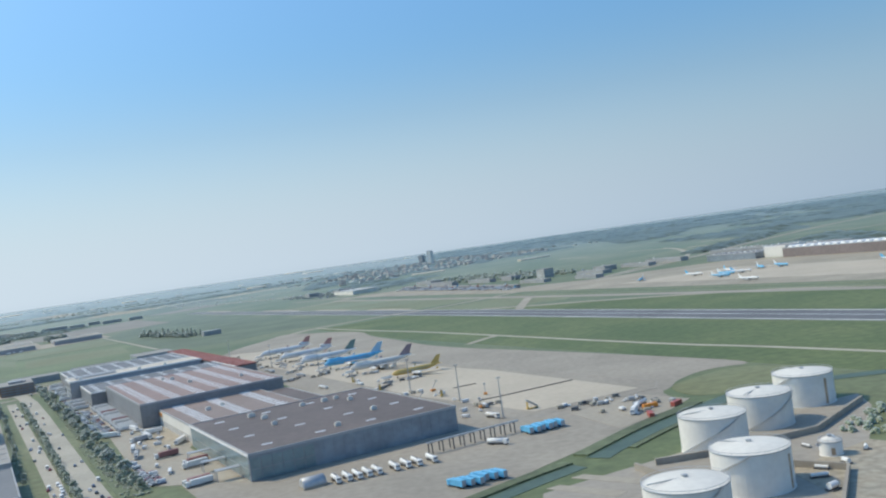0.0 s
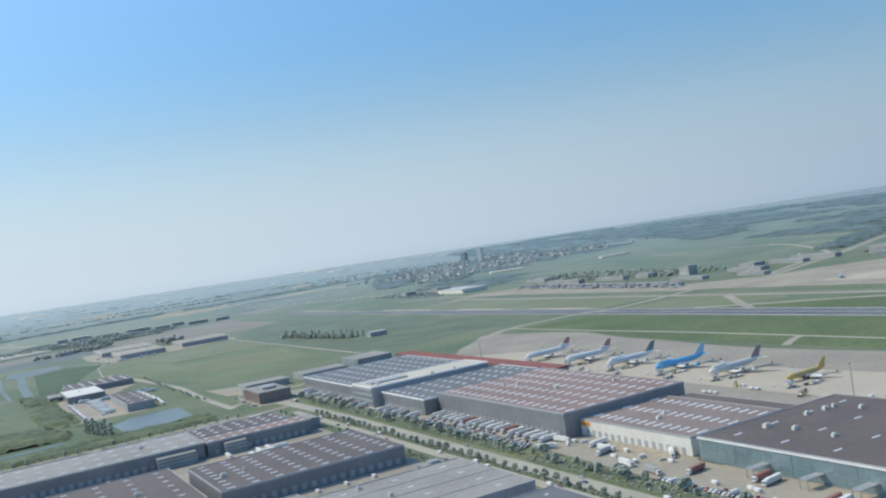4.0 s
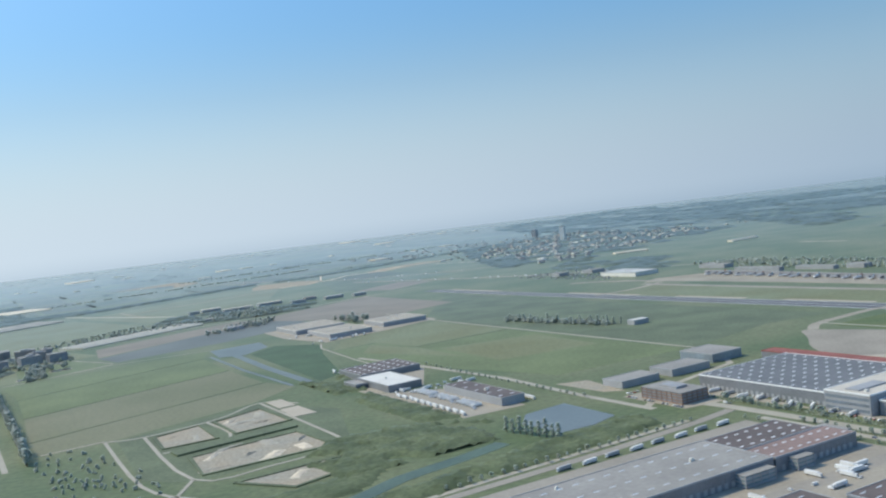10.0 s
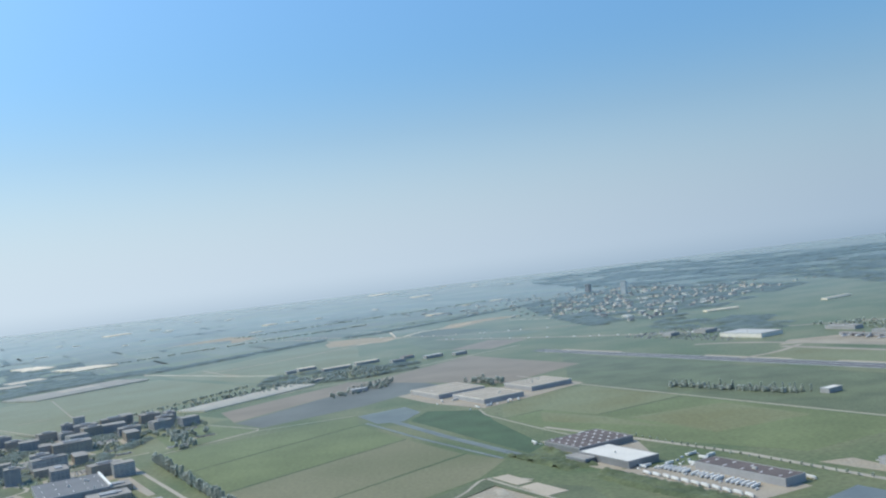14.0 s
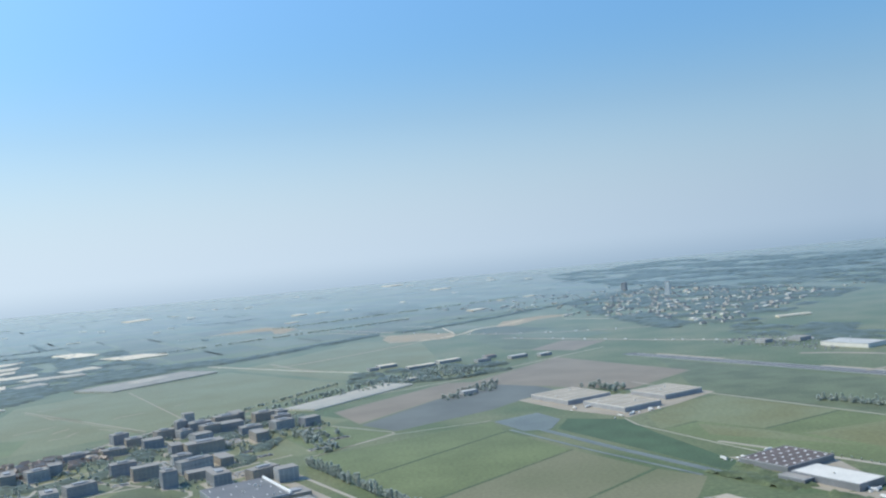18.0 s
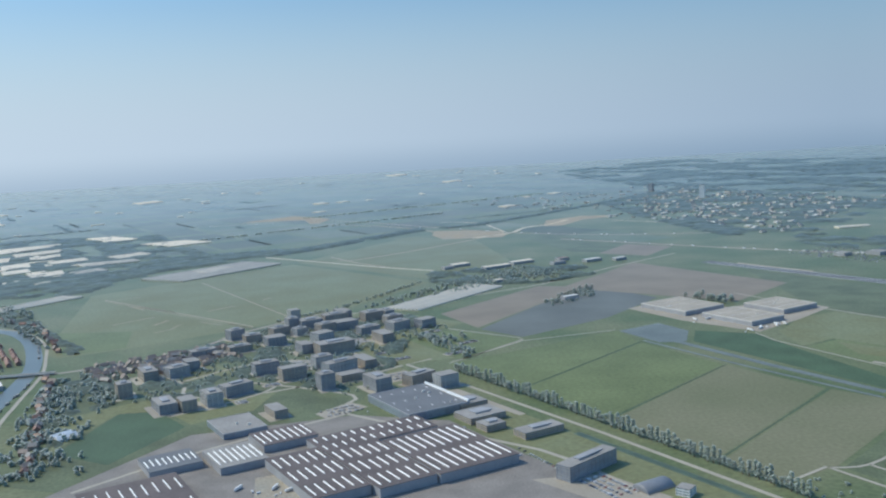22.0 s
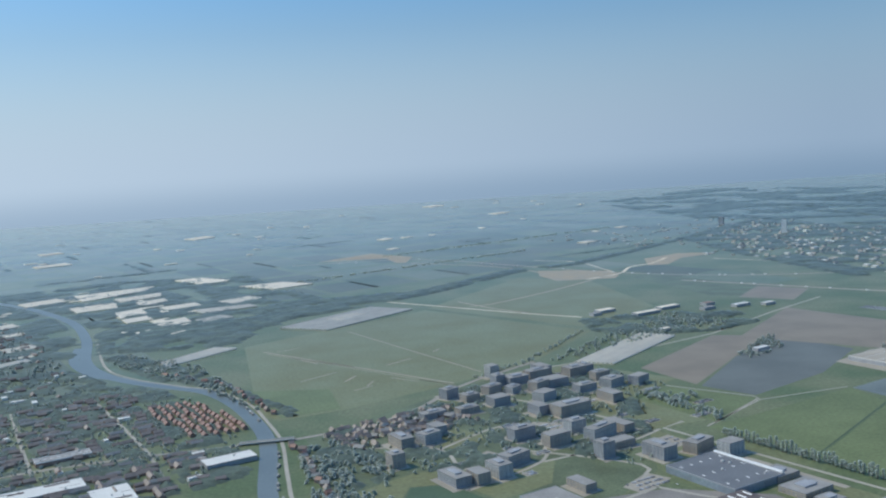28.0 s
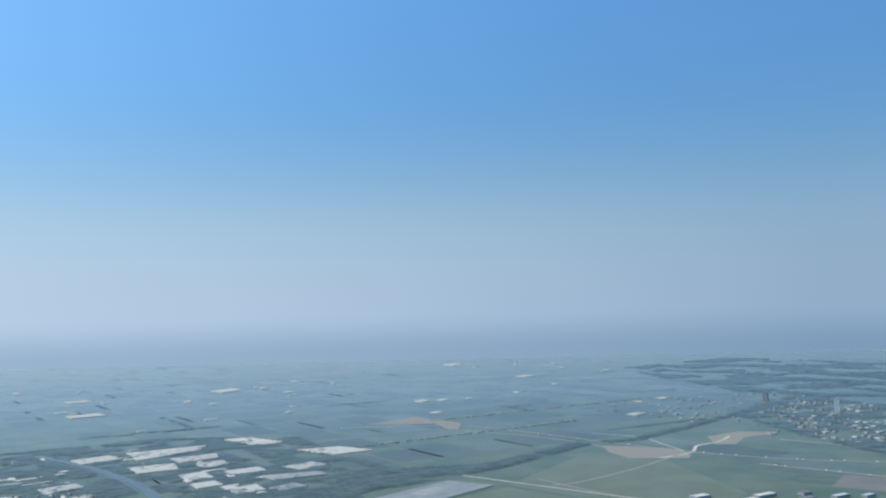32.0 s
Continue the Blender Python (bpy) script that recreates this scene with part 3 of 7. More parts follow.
lane("far_highway", 8, OLDCONCRETE, "far grey motorway", "road", 0.07, (260, 1440), (330, 1160), (380, 1000), (440, 900), (520, 800))

# excavation
pad("site", DARKGRASS, "rough grass of a dug-up site", "field", 0.03, (-262, 521), (-176, 545), (-150, 480), (-176, 398), (-250, 398), (-268, 420))
for pts in (((-245, 509), (-219, 516), (-220, 473), (-247, 475)), ((-211, 516), (-181, 526), (-179, 478), (-210, 474)), ((-241, 444), (-186, 448), (-183, 404), (-244, 405)), ((-237, 380), (-180, 381), (-184, 362), (-220, 352))):
    pad("sand_basin", SAND, "shallow sandy pit", "pit", 0.08, *pts)
    lane("pit_rim", 2.2, DARKGRASS, "grassy rim round a sandy pit", "bank", 0.5, *pts, pts[0])
pad("bank", DARKGRASS, "grassy bank between the pits", "bank", 0.9, (-246, 463), (-182, 470), (-182, 458), (-245, 452))
for pts in (((-268, 525), (-249, 516), (-207, 523), (-176, 545), (-160, 520)), ((-249, 516), (-249, 402), (-215, 394), (-180, 398)), ((-176, 545), (-176, 398), (-185, 392)), ((-214, 520), (-214, 470), (-249, 466)), ((-268, 525), (-269, 410), (-255, 370)), ((-249, 402), (-262, 378)), ((-300, 525), (-268, 527))):
    lane("site_path", 1.9, TRACK, "pale sandy site road", "track", 0.12, *pts, steps=4)
pad("white_basin", PALECONCRETE, "pale concrete lined settling basin", "basin", 0.25, (-173, 543), (-163, 542), (-163, 516), (-173, 516))
pad("white_basin", PALECONCRETE, "pale concrete lined settling basin", "basin", 0.25, (-174, 512), (-163, 512), (-162, 483), (-175, 484))

def heap(u, v, length, width, height, turn, seed):
    """A low uneven mound of dug sand."""
    r = random.Random(seed)
    bm = bmesh.new()
    rows = []
    for i in range(9):
        s = i / 8 * 2 - 1
        row = []
        for j in range(6):
            q = j / 5 * 2 - 1
            z = height * max(0.0, 1 - s * s) * max(0.0, 1 - q * q) * r.uniform(0.6, 1.3)
            row.append(bm.verts.new((s * length / 2 + r.uniform(-0.4, 0.4), q * width / 2 * r.uniform(0.8, 1.15), z)))
        rows.append(row)
    for a, b in zip(rows, rows[1:]):
        for j in range(5):
            bm.faces.new((a[j], b[j], b[j + 1], a[j + 1]))
    bmesh.ops.recalc_face_normals(bm, faces=bm.faces)
    ob = part("sand_mound", bm, (SAND, TRACK, WORKSAND)[seed % 3])
    ob.matrix_basis = gat(u, v, 0.09, turn)
    return tagged(ob, "low uneven heap of dug sand in the pit", "heap", "sand heaps")


mounds = random.Random(3)
for k, (u, v) in enumerate(((-238, 500), (-228, 486), (-204, 508), (-192, 490), (-186, 512), (-232, 436), (-218, 424), (-204, 440), (-194, 416), (-236, 412), (-222, 446), (-212, 370), (-196, 374), (-200, 500), (-210, 412), (-190, 432))):
    heap(u, v, mounds.uniform(8, 18), mounds.uniform(3, 7), mounds.uniform(0.3, 0.9), mounds.uniform(-20, 100), k)
# water
pad("pond", WATER, "blue pond beside the trees", "pond", 0.1, (-107, 360), (-96, 374), (-71, 377), (-72, 336), (-88, 330), (-106, 331))
pad("canal_basin", SHALLOWS, "pale shallow canal basin", "water", 0.09, (-131, 844), (-84, 845), (-89, 803), (-118, 776), (-137, 788))
lane("canal", 6.5, SHALLOWS, "long straight canal", "water", 0.08, (-124, 782), (-129, 680), (-130, 587), (-129, 520))
lane("side_ditch", 3, SHALLOWS, "narrow water-filled ditch", "water", 0.08, (-141, 802), (-144, 690), (-142, 582))
lane("wood_canal", 9, DITCHWATER, "dark canal among trees", "water", 0.08, (-131, 338), (-155, 332), (-184, 327), (-205, 318), (-240, 308), steps=4)
lane("dyke_water", 5.5, DITCHWATER, "greenish ditch by the tank farm", "water", 0.1, (150, -52), (128, -38), (115, -36), (97, -40), (79, -45), (64, -51), (57, -54.5), steps=4)
lane("dyke_water", 4.5, DITCHWATER, "greenish ditch by the apron", "water", 0.1, (51, -56.5), (38, -59), (10, -66), steps=3)
lane("dyke_bank", 3.6, DARKGRASS, "dark grassy ditch bank", "bank", 0.4, (103, -33.5), (95, -36), (78, -41), (62, -47.5), (56, -50), steps=4)
lane("dyke_bank", 3.0, DARKGRASS, "dark grassy ditch bank", "bank", 0.4, (51, -52.5), (37, -55), (10, -62), steps=3)
lane("dyke_bank", 1.6, DARKGRASS, "narrow reedy ditch bank", "bank", 0.3, (120, -40), (97, -44), (80, -49), (66, -54.5), steps=4)
pad("slab_strip", CONCRETE, "pale concrete strip in the tank yard", "yard", 0.09, (38, -64), (41, -64), (46, -78), (43, -79))
pad("slab_strip", CONCRETE, "pale concrete strip in the tank yard", "yard", 0.09, (45, -62), (48, -62), (53, -75), (50, -76))
pad("works_yard", CONCRETE, "pale works yard beside the ditch", "yard", 0.09, (80, -12), (104, -10), (106, -28), (96, -33), (76, -38))
pad("tank_yard", OLDCONCRETE, "grey paved yard of the tank farm", "yard", 0.05, (36, -66), (70, -66), (92, -58), (126, -62), (118, -72), (94, -90), (100, -120), (20, -130), (20, -90))
pad("sandy_lot", SAND, "sandy ground with scattered equipment", "yard", 0.09, (70, -92), (94, -90), (96, -110), (60, -118))
flat("grass_patch", rounded(G((112, -12), (124, -7), (147, -6), (152, -40), (128, -34), (108, -31))), DULLGRASS, "dry grass patch by the apron's curve", "grass", 0.06)
RIVER = ((-700, 640), (-668, 740), (-650, 800), (-646, 866), (-629, 935), (-592, 1036), (-577, 1100), (-569, 1190), (-574, 1255), (-590, 1296), (-617, 1350), (-642, 1430), (-646, 1530), (-618, 1690), (-605, 1860), (-615, 1990), (-640, 2150), (-690, 2330))
lane("river", 14, WATER, "wide slow river", "water", 0.1, *RIVER, steps=6)
lane("river_widening", 12, WATER, "wide bend of the river", "water", 0.095, (-628, 1390), (-652, 1440), (-658, 1540), (-636, 1640), steps=6)
lane("river_road", 3, TRACK, "pale road along the river bank", "road", 0.12, (-636, 780), (-625, 890), (-605, 960), (-578, 1043), (-566, 1110), (-558, 1180), (-566, 1262), (-590, 1310), (-625, 1400), (-632, 1490), (-606, 1680), steps=5)
lane("cross_road", 5, OLDCONCRETE, "grey road over the bridge", "road", 0.13, (-900, 1130), (-794, 1110), (-735, 1100), (-675, 1082), (-610, 1058))
lane("cross_road", 5, OLDCONCRETE, "grey main road past the offices", "road", 0.13, (-566, 1042), (-498, 1034), (-436, 1058), (-390, 1090), (-345, 1108), (-262, 1130))
for pts in (((-751, 1318), (-756, 1200), (-759, 1095)), ((-675, 1301), (-673, 1196), (-673, 1090), (-682, 984)), ((-830, 1250), (-751, 1240))):
    lane("street", 3, TRACK, "pale village street", "road", 0.1, *pts)

# streets between the halls and offices
lane("avenue", 6, TRACK, "sandy grey avenue with tree-lined strips", "road", 0.07, (-30, -120), (-31, 60), (-31, 270), (-36, 340), steps=3)
lane("avenue", 4, TRACK, "sandy grey lane beside the avenue", "road", 0.07, (-39, -120), (-38, 60), (-39, 280))
lane("verge", 2.2, DARKGRASS, "planted verge of the avenue", "grass", 0.14, (-34.8, -100), (-35.0, 265))
lane("verge", 7.5, DARKGRASS, "green planted verge by the yard", "grass", 0.14, (-23, 15), (-23, 105))
lane("verge", 5, DARKGRASS, "green planted verge by the yard", "grass", 0.14, (-22.5, 118), (-22.5, 330))
lane("verge", 3, DARKGRASS, "grass verge by the halls", "grass", 0.14, (-44.5, -40), (-44.5, 215))
lane("cross_street", 5, OLDCONCRETE, "grey street beside the long hall", "road", 0.07, (-36, 300), (-60, 296), (-110, 292), (-180, 290), (-260, 286))
lane("cross_verge", 3, TRACK, "pale verge of the street", "grass", 0.1, (-60, 301), (-180, 296), (-260, 291))
lane("link_road", 4, TRACK, "pale road past the pond", "road", 0.07, (-54, 330), (-55, 380), (-52, 464), (-60, 560), (-70, 640))
lane("link_road", 4, TRACK, "pale road to the brick office", "road", 0.08, (-54, 335), (-20, 360), (40, 375), (64, 410))
for v in (124, 198, 216):
    lane("hall_lane", 9 if v != 198 else 12, CONCRETE, "concrete lane between the halls", "yard", 0.06, (-46, v), (-160, v))
pad("office_yard", CONCRETE, "paved yard round the brick office", "yard", 0.06, (-46, 318), (-24, 314), (-22, 362), (-46, 362))
pad("bedding", SAND, "bare ground beside the low sheds", "yard", 0.06, (-44, 380), (-36, 372), (-30, 412), (-46, 420))
pad("hall_ground", OLDCONCRETE, "grey paving round the halls", "yard", 0.05, (-46, -120), (-46, 282), (-185, 282), (-185, -120))
pad("truck_yard", CONCRETE, "paved lorry yard behind trees", "yard", 0.06, (-118, 497), (-90, 494), (-62, 548), (-64, 575), (-100, 602), (-104, 545), (-124, 540), (-118, 395), (-84, 392), (-76, 460))
pad("shed_yard", CONCRETE, "pale yard round the farm sheds", "yard", 0.06, (-58, 915), (12, 925), (12, 850), (74, 845), (74, 786), (12, 770), (-50, 760), (-62, 840))
lane("field_street", 3, TRACK, "sandy road along the tree row", "road", 0.07, (-318, 500), (-320, 640), (-330, 867), (-306, 870))
lane("canal_strip", 5, DITCHWATER, "straight water beside the road", "water", 0.08, (-328, 520), (-332, 650))
pad("office_ground", DULLGRASS, "grassy ground of the business park", "yard", 0.02, (-330, 520), (-338, 870), (-290, 860), (-286, 950), (-210, 975), (-240, 1095), (-345, 1105), (-436, 1050), (-370, 780), (-380, 520))
pad("park_grass", DARKGRASS, "grass between the office blocks", "grass", 0.025, (-340, 1100), (-560, 1035), (-600, 900), (-640, 790), (-600, 740), (-500, 760), (-400, 800), (-350, 860))
pad("sports_field", SPORT, "dark green sports field", "field", 0.06, (-575, 776), (-518, 820), (-524, 868), (-548, 880), (-598, 818))
pad("sports_field_edge", DULLGRASS, "mown grass beside the sports field", "field", 0.05, (-548, 882), (-520, 868), (-514, 822), (-470, 826), (-440, 862), (-530, 905), (-585, 895), (-600, 822))
pad("park_green", DULLGRASS, "open green plot among offices", "field", 0.05, (-495, 962), (-452, 980), (-442, 940), (-480, 930))
for pts in (((-490, 939), (-424, 958), (-388, 937), (-330, 900)), ((-448, 864), (-375, 859), (-334, 867)), ((-521, 850), (-448, 866), (-420, 905), (-388, 937)), ((-449, 903), (-401, 815), (-423, 776), (-366, 640), (-366, 540)), ((-600, 742), (-520, 765), (-423, 776)), ((-543, 985), (-490, 940), (-521, 850)), ((-340, 900), (-360, 1000), (-390, 1090))):
    lane("park_street", 3, TRACK, "pale street of the business park", "road", 0.08, *pts, steps=4)
pad("factory_ground", ASPHALT, "grey paving round the factory", "yard", 0.04, (-375, 560), (-378, 720), (-420, 770), (-520, 800), (-620, 740), (-620, 520), (-400, 520))
for pts in (((-425, 935), (-395, 950), (-375, 925), (-400, 905)), ((-350, 985), (-315, 990), (-312, 965), (-350, 960)), ((-320, 1052), (-285, 1060), (-282, 1030), (-318, 1022)), ((-372, 850), (-340, 852), (-340, 826), (-370, 826)), ((-505, 900), (-465, 912), (-460, 892), (-500, 882)), ((-440, 790), (-410, 800), (-405, 782), (-438, 772)), ((-415, 1080), (-392, 1078), (-380, 1040), (-402, 1030)), ((-396, 606), (-362, 590), (-356, 545), (-384, 545)), ((-345, 780), (-338, 700), (-333, 700), (-336, 780))):
    pad("car_park", CONCRETE, "paved car park between offices", "car park", 0.07, *pts)
pad("pallet_yard", SAND, "pale yard with stacked pallets", "yard", 0.07, (-512, 700), (-488, 696), (-490, 640), (-530, 650))




def far_fields():
    """Far fields on the polder grid, each a thin sheet of its own tone."""
    rnd = random.Random(4)
    verts, faces = [], []
    for i in range(-34, 60):
        for j in range(0, 26):
            u0, v0 = i * 95 + rnd.uniform(-8, 8), 1300 + j * 175
            if (u0 < 200 and v0 < 1750 and u0 > -620) or (300 < u0 < 1050 and v0 < 1900) or rnd.random() < 0.12:
                continue
            du, dv = rnd.uniform(86, 93), rnd.uniform(120, 172)
            k = len(verts)
            verts += [(*grid(u, v), 0.035) for u, v in ((u0, v0), (u0 + du, v0), (u0 + du, v0 + dv), (u0, v0 + dv))]
            faces.append((k, k + 1, k + 2, k + 3))
    me = bpy.data.meshes.new("far_fields")
    me.from_pydata(verts, [], faces)
    me.materials.append(PATCH)
    return tagged(new("far_fields", me), "patchwork of far green and brown fields", "fields", kind="stuff")


far_fields()


# ---- halls ----
def prism(lx, ly, h):
    """A low ridged rooflight."""
    bm = bmesh.new()
    a = [bm.verts.new(p) for p in ((-lx, -ly, 0), (lx, -ly, 0), (lx, ly, 0), (-lx, ly, 0))]
    t = [bm.verts.new(p) for p in ((-lx * 0.96, 0, h), (lx * 0.96, 0, h))]
    for f in ((a[0], a[1], t[1], t[0]), (a[2], a[3], t[0], t[1]), (a[1], a[2], t[1]), (a[3], a[0], t[0])):
        bm.faces.new(f)
    return bm


def hall(name, u0, u1, v0, v1, h, wall, roof, label, lights=None, panel=0.0, panels=None, vents=0, docks="", ribs=0, group="warehouses", category="warehouse", edge=None):
    """A flat-roofed hall. lights: count along u and v, half length, half width, which way; docks: sides with loading doors (s, n, w, e)."""
    a, b = (u1 - u0) / 2, (v1 - v0) / 2
    top = thing(name, gat((u0 + u1) / 2, (v0 + v1) / 2), label, category, group)
    for x0, y0, x1, y1 in ((-a, -b, a, -b + 0.3), (-a, b - 0.3, a, b), (-a, -b + 0.3, -a + 0.3, b - 0.3), (a - 0.3, -b + 0.3, a, b - 0.3)):
        part("wall", boxes((x0, y0, 0, x1, y1, h - 0.1)), wall, top)
    deck = part("roof", boxes((-a + 0.02, -b + 0.02, h - 0.1, a - 0.02, b - 0.02, h + 0.08)), roof, top)
    part("parapet", boxes((-a - 0.1, -b - 0.1, h - 0.3, a + 0.1, -b + 0.15, h + 0.28), (-a - 0.1, b - 0.15, h - 0.3, a + 0.1, b + 0.1, h + 0.28), (-a - 0.1, -b + 0.15, h - 0.3, -a + 0.15, b - 0.15, h + 0.28), (a - 0.15, -b + 0.15, h - 0.3, a + 0.1, b - 0.15, h + 0.28)), edge or GREYPAINT, top)
    if panel:
        for side, length in (("s", 2 * a), ("w", 2 * b)):
            n = max(2, round(length / panel))
            w = length / n
            near = u0 > -12
            me = None
            if near:
                me = mesh_of(boxes((-w / 2 + 0.05, -0.06, 0.15, w / 2 - 0.05, 0.0, h - 0.35)), "panel", panels or wall)
            joined = bmesh.new()
            for i in range(n):
                p = -length / 2 + (i + 0.5) * w
                if near:
                    share("panel", me, top, pose(p, -b, 0) if side == "s" else pose(-a, -p, 0, 0, 0, -90))
                elif side == "s":
                    box(joined, p - w / 2 + 0.05, -b - 0.06, 0.15, p + w / 2 - 0.05, -b, h - 0.35)
                else:
                    box(joined, -a - 0.06, p - w / 2 + 0.05, 0.15, -a, p + w / 2 - 0.05, h - 0.35)
            if not near:
                part("cladding", joined, panels or wall, top)["kind"] = "stuff"
    if docks:
        door = mesh_of(boxes((-0.75, -0.14, 0.25, 0.75, -0.07, 2.0), (-0.85, -0.2, 2.0, 0.85, -0.07, 2.12)), "dock_door", GREYPAINT)
        for side in docks:
            n = int((2 * (a if side in "sn" else b)) / 3.2)
            for i in range(n):
                p = (i - (n - 1) / 2) * 3.1
                turn, x, y = {"s": (0, p, -b), "n": (180, p, b), "w": (-90, -a, p), "e": (90, a, p)}[side]
                share("dock_door", door, top, pose(x, y, 0, 0, 0, turn))
    if lights:
        nu, nv, lx, ly, way = lights
        me = mesh_of(prism(lx, ly, 0.22), "skylight", SKYLIGHT)
        for i in range(nu):
            for j in range(nv):
                x, y = -a + (i + 0.5) * 2 * a / nu, -b + (j + 0.5) * 2 * b / nv
                share("skylight", me, deck, pose(x, y, h + 0.07, 0, 0, way))
    if ribs:
        for i in range(ribs):
            y = -b + (i + 1) * 2 * b / (ribs + 1)
            part("roof_seam", boxes((-a + 0.3, y - 0.12, h + 0.07, a - 0.3, y + 0.12, h + 0.2)), edge or GREYPAINT, deck)
    rnd = random.Random(int(u0 * 7 + v0))
    for i in range(vents):
        x, y = rnd.uniform(-a * 0.85, a * 0.85), rnd.uniform(-b * 0.85, b * 0.85)
        s = rnd.uniform(0.5, 1.0)
        part("roof_unit", boxes((x - s, y - s * 0.6, h + 0.07, x + s, y + s * 0.6, h + 0.6 + s * 0.5), (x - s * 0.5, y - s * 0.3, h + 0.6 + s * 0.5, x + s * 0.5, y + s * 0.3, h + 0.8 + s * 0.5)), CLADWHITE, deck)
    return top


b1 = hall("cargo_hall", 0, 54, 0, 62, 6.2, GLASSWALL, BLACKROOF, "large cargo hall with black roof and blue cladding", (4, 4, 1.3, 0.32, 0), 2.6, GLASSWALL, 9, "e")
# glazed front of the cargo hall, with its canopies
front = mesh_of(boxes((-1.4, -0.1, 0.3, 1.4, -0.06, 2.6), (-1.4, -0.1, 2.8, 1.4, -0.06, 5.3)), "glass_pane", GREENGLASS)
for i in range(20):
    share("glass_pane", front, b1, pose(-27.0, 28.5 - i * 3.0, 0, 0, 0, -90))
corner = mesh_of(boxes((-1.2, -0.1, 0.3, 1.2, -0.06, 2.6), (-1.2, -0.1, 2.8, 1.2, -0.06, 5.3)), "glass_pane", GREENGLASS)
for i in range(6):
    share("glass_pane", corner, b1, pose(-25.6 + i * 2.6, -31.02, 0))
part("white_fascia", boxes((-27.3, -31.2, 5.75, -27.1, 31.2, 6.15)), WHITE, b1, "white roof edge")
for y in (-22, -8, 8):
    part("canopy", boxes((-33, y - 1.2, 2.5, -27.2, y + 1.2, 2.7), (-33, y - 1.2, 0, -32.8, y - 1.0, 2.5), (-33, y + 1.0, 0, -32.8, y + 1.2, 2.5)), STEEL, b1, "steel loading canopy")
b2 = hall("white_hall", 1, 36, 66, 116, 5.2, CLADWHITE, DUNROOF, "cream-white cargo hall with brown roof and orange sign", (3, 14, 1.9, 0.42, 0), 3.2, CLADWHITE, 2, "w")
part("sign", boxes((-17.75, 20.0, 3.3, -17.6, 24.5, 4.6)), ORANGE, b2, "orange sign band on the white wall")
b3 = hall("brown_hall", -5, 45, 116, 202, 8.0, DARKWALL, BROWNROOF, "wide dark-walled hall with brown roof and rooflights", (6, 18, 1.7, 0.4, 0), 2.4, DARKWALL, 4, "w")
b4 = hall("blue_hall", -11, 50, 203, 244, 6.2, DARKWALL, BLUEROOF, "hall with blue-grey roof dotted with rooflights", (8, 7, 1.0, 0.42, 0), 3.0, DARKWALL, 0, "w", edge=SKYLIGHT)
b5 = hall("blue_hall", -11, 50, 268, 345, 6.2, DARKWALL, BLUEROOF, "long hall with blue-grey roof dotted with rooflights", (8, 12, 1.0, 0.42, 0), 3.0, DARKWALL, 0, "w", edge=SKYLIGHT)
hall("red_roof_hall", 50.5, 60, 204, 362, 6.0, DARKWALL, REDROOF, "narrow hall with red ribbed roof by the apron", None, ribs=26, edge=REDROOF)
b6 = hall("spine_office", -15, 44, 245, 267, 8.6, CLADGREY, material("pale_beige_roof", (0.56, 0.52, 0.45), 0.85, 0.06, 0.05, 0.6), "grey office spine with pale flat roof between halls", None, 2.2, CLADGREY, 3, edge=SKYLIGHT)
for k in range(3):
    part("window_band", boxes((-29.7, -10.5, 1.2 + k * 2.4, -29.56, 10.5, 2.4 + k * 2.4)), GLASSDARK, b6, "dark window band")
part("penthouse", boxes((-26, -3.2, 8.7, -8, 3.2, 9.3)), CLADGREY, b6)
hall("link_hall", 36, 45, 66, 112, 4.4, GLASSWALL, BLACKROOF, "low dark link building behind the white hall", None)

# second row of halls
hall("dark_hall", -108, -50, 140, 183, 5.6, DARKWALL, BLACKROOF, "long warehouse with dark roof and rows of rooflights", (8, 8, 1.15, 0.3, 0), 2.8, DARKWALL, 2, "s")
hall("grey_hall", -178, -93, 224, 258, 5.6, DARKWALL, GREYROOF, "long warehouse with grey roof and short rooflights", (13, 3, 1.3, 0.3, 0), 2.8, DARKWALL, 2, "s")
hall("grey_roof_hall", -150, -112, 140, 196, 5.0, DARKWALL, BLACKROOF, "warehouse with weathered dark roof", (4, 7, 0.9, 0.3, 0), 3.0, DARKWALL, 3)
o1 = hall("brown_roof_hall", -92, -51, 224, 238, 5.2, DARKWALL, BROWNROOF, "narrow hall with red-brown roof", (9, 2, 0.9, 0.4, 0), 2.8, DARKWALL, 0, "s")
hall("slate_roof_hall", -92, -55, 238.5, 258, 5.4, DARKWALL, BLACKROOF, "narrow hall with slate-dark roof", (7, 3, 0.9, 0.5, 0), 0)
hall("sorting_hall", -92, -47, 70, 110, 5.0, CLADGREY, GREYROOF, "grey-roofed sorting hall with white edges", (3, 4, 0.8, 0.3, 0), 3.0, CLADGREY, 2, "e", 3, edge=CLADGREY)
hall("sorting_hall", -140, -93, 70, 118, 5.0, CLADGREY, GREYROOF, "grey-roofed sorting hall beside the lane", (4, 4, 0.8, 0.3, 0), 3.0, CLADGREY, 2, "", 2, edge=CLADGREY)
hall("front_hall", -96, -47, 18, 62, 5.0, CLADGREY, BLUEROOF, "low blue-grey hall with small white rooflights", (5, 5, 0.5, 0.35, 0), 3.0, CLADGREY, 2)
hall("front_hall", -96, -47, -60, 10, 5.0, CLADGREY, BLUEROOF, "low blue-grey hall beside the avenue", (5, 6, 0.5, 0.35, 0), 3.0, CLADGREY, 2)


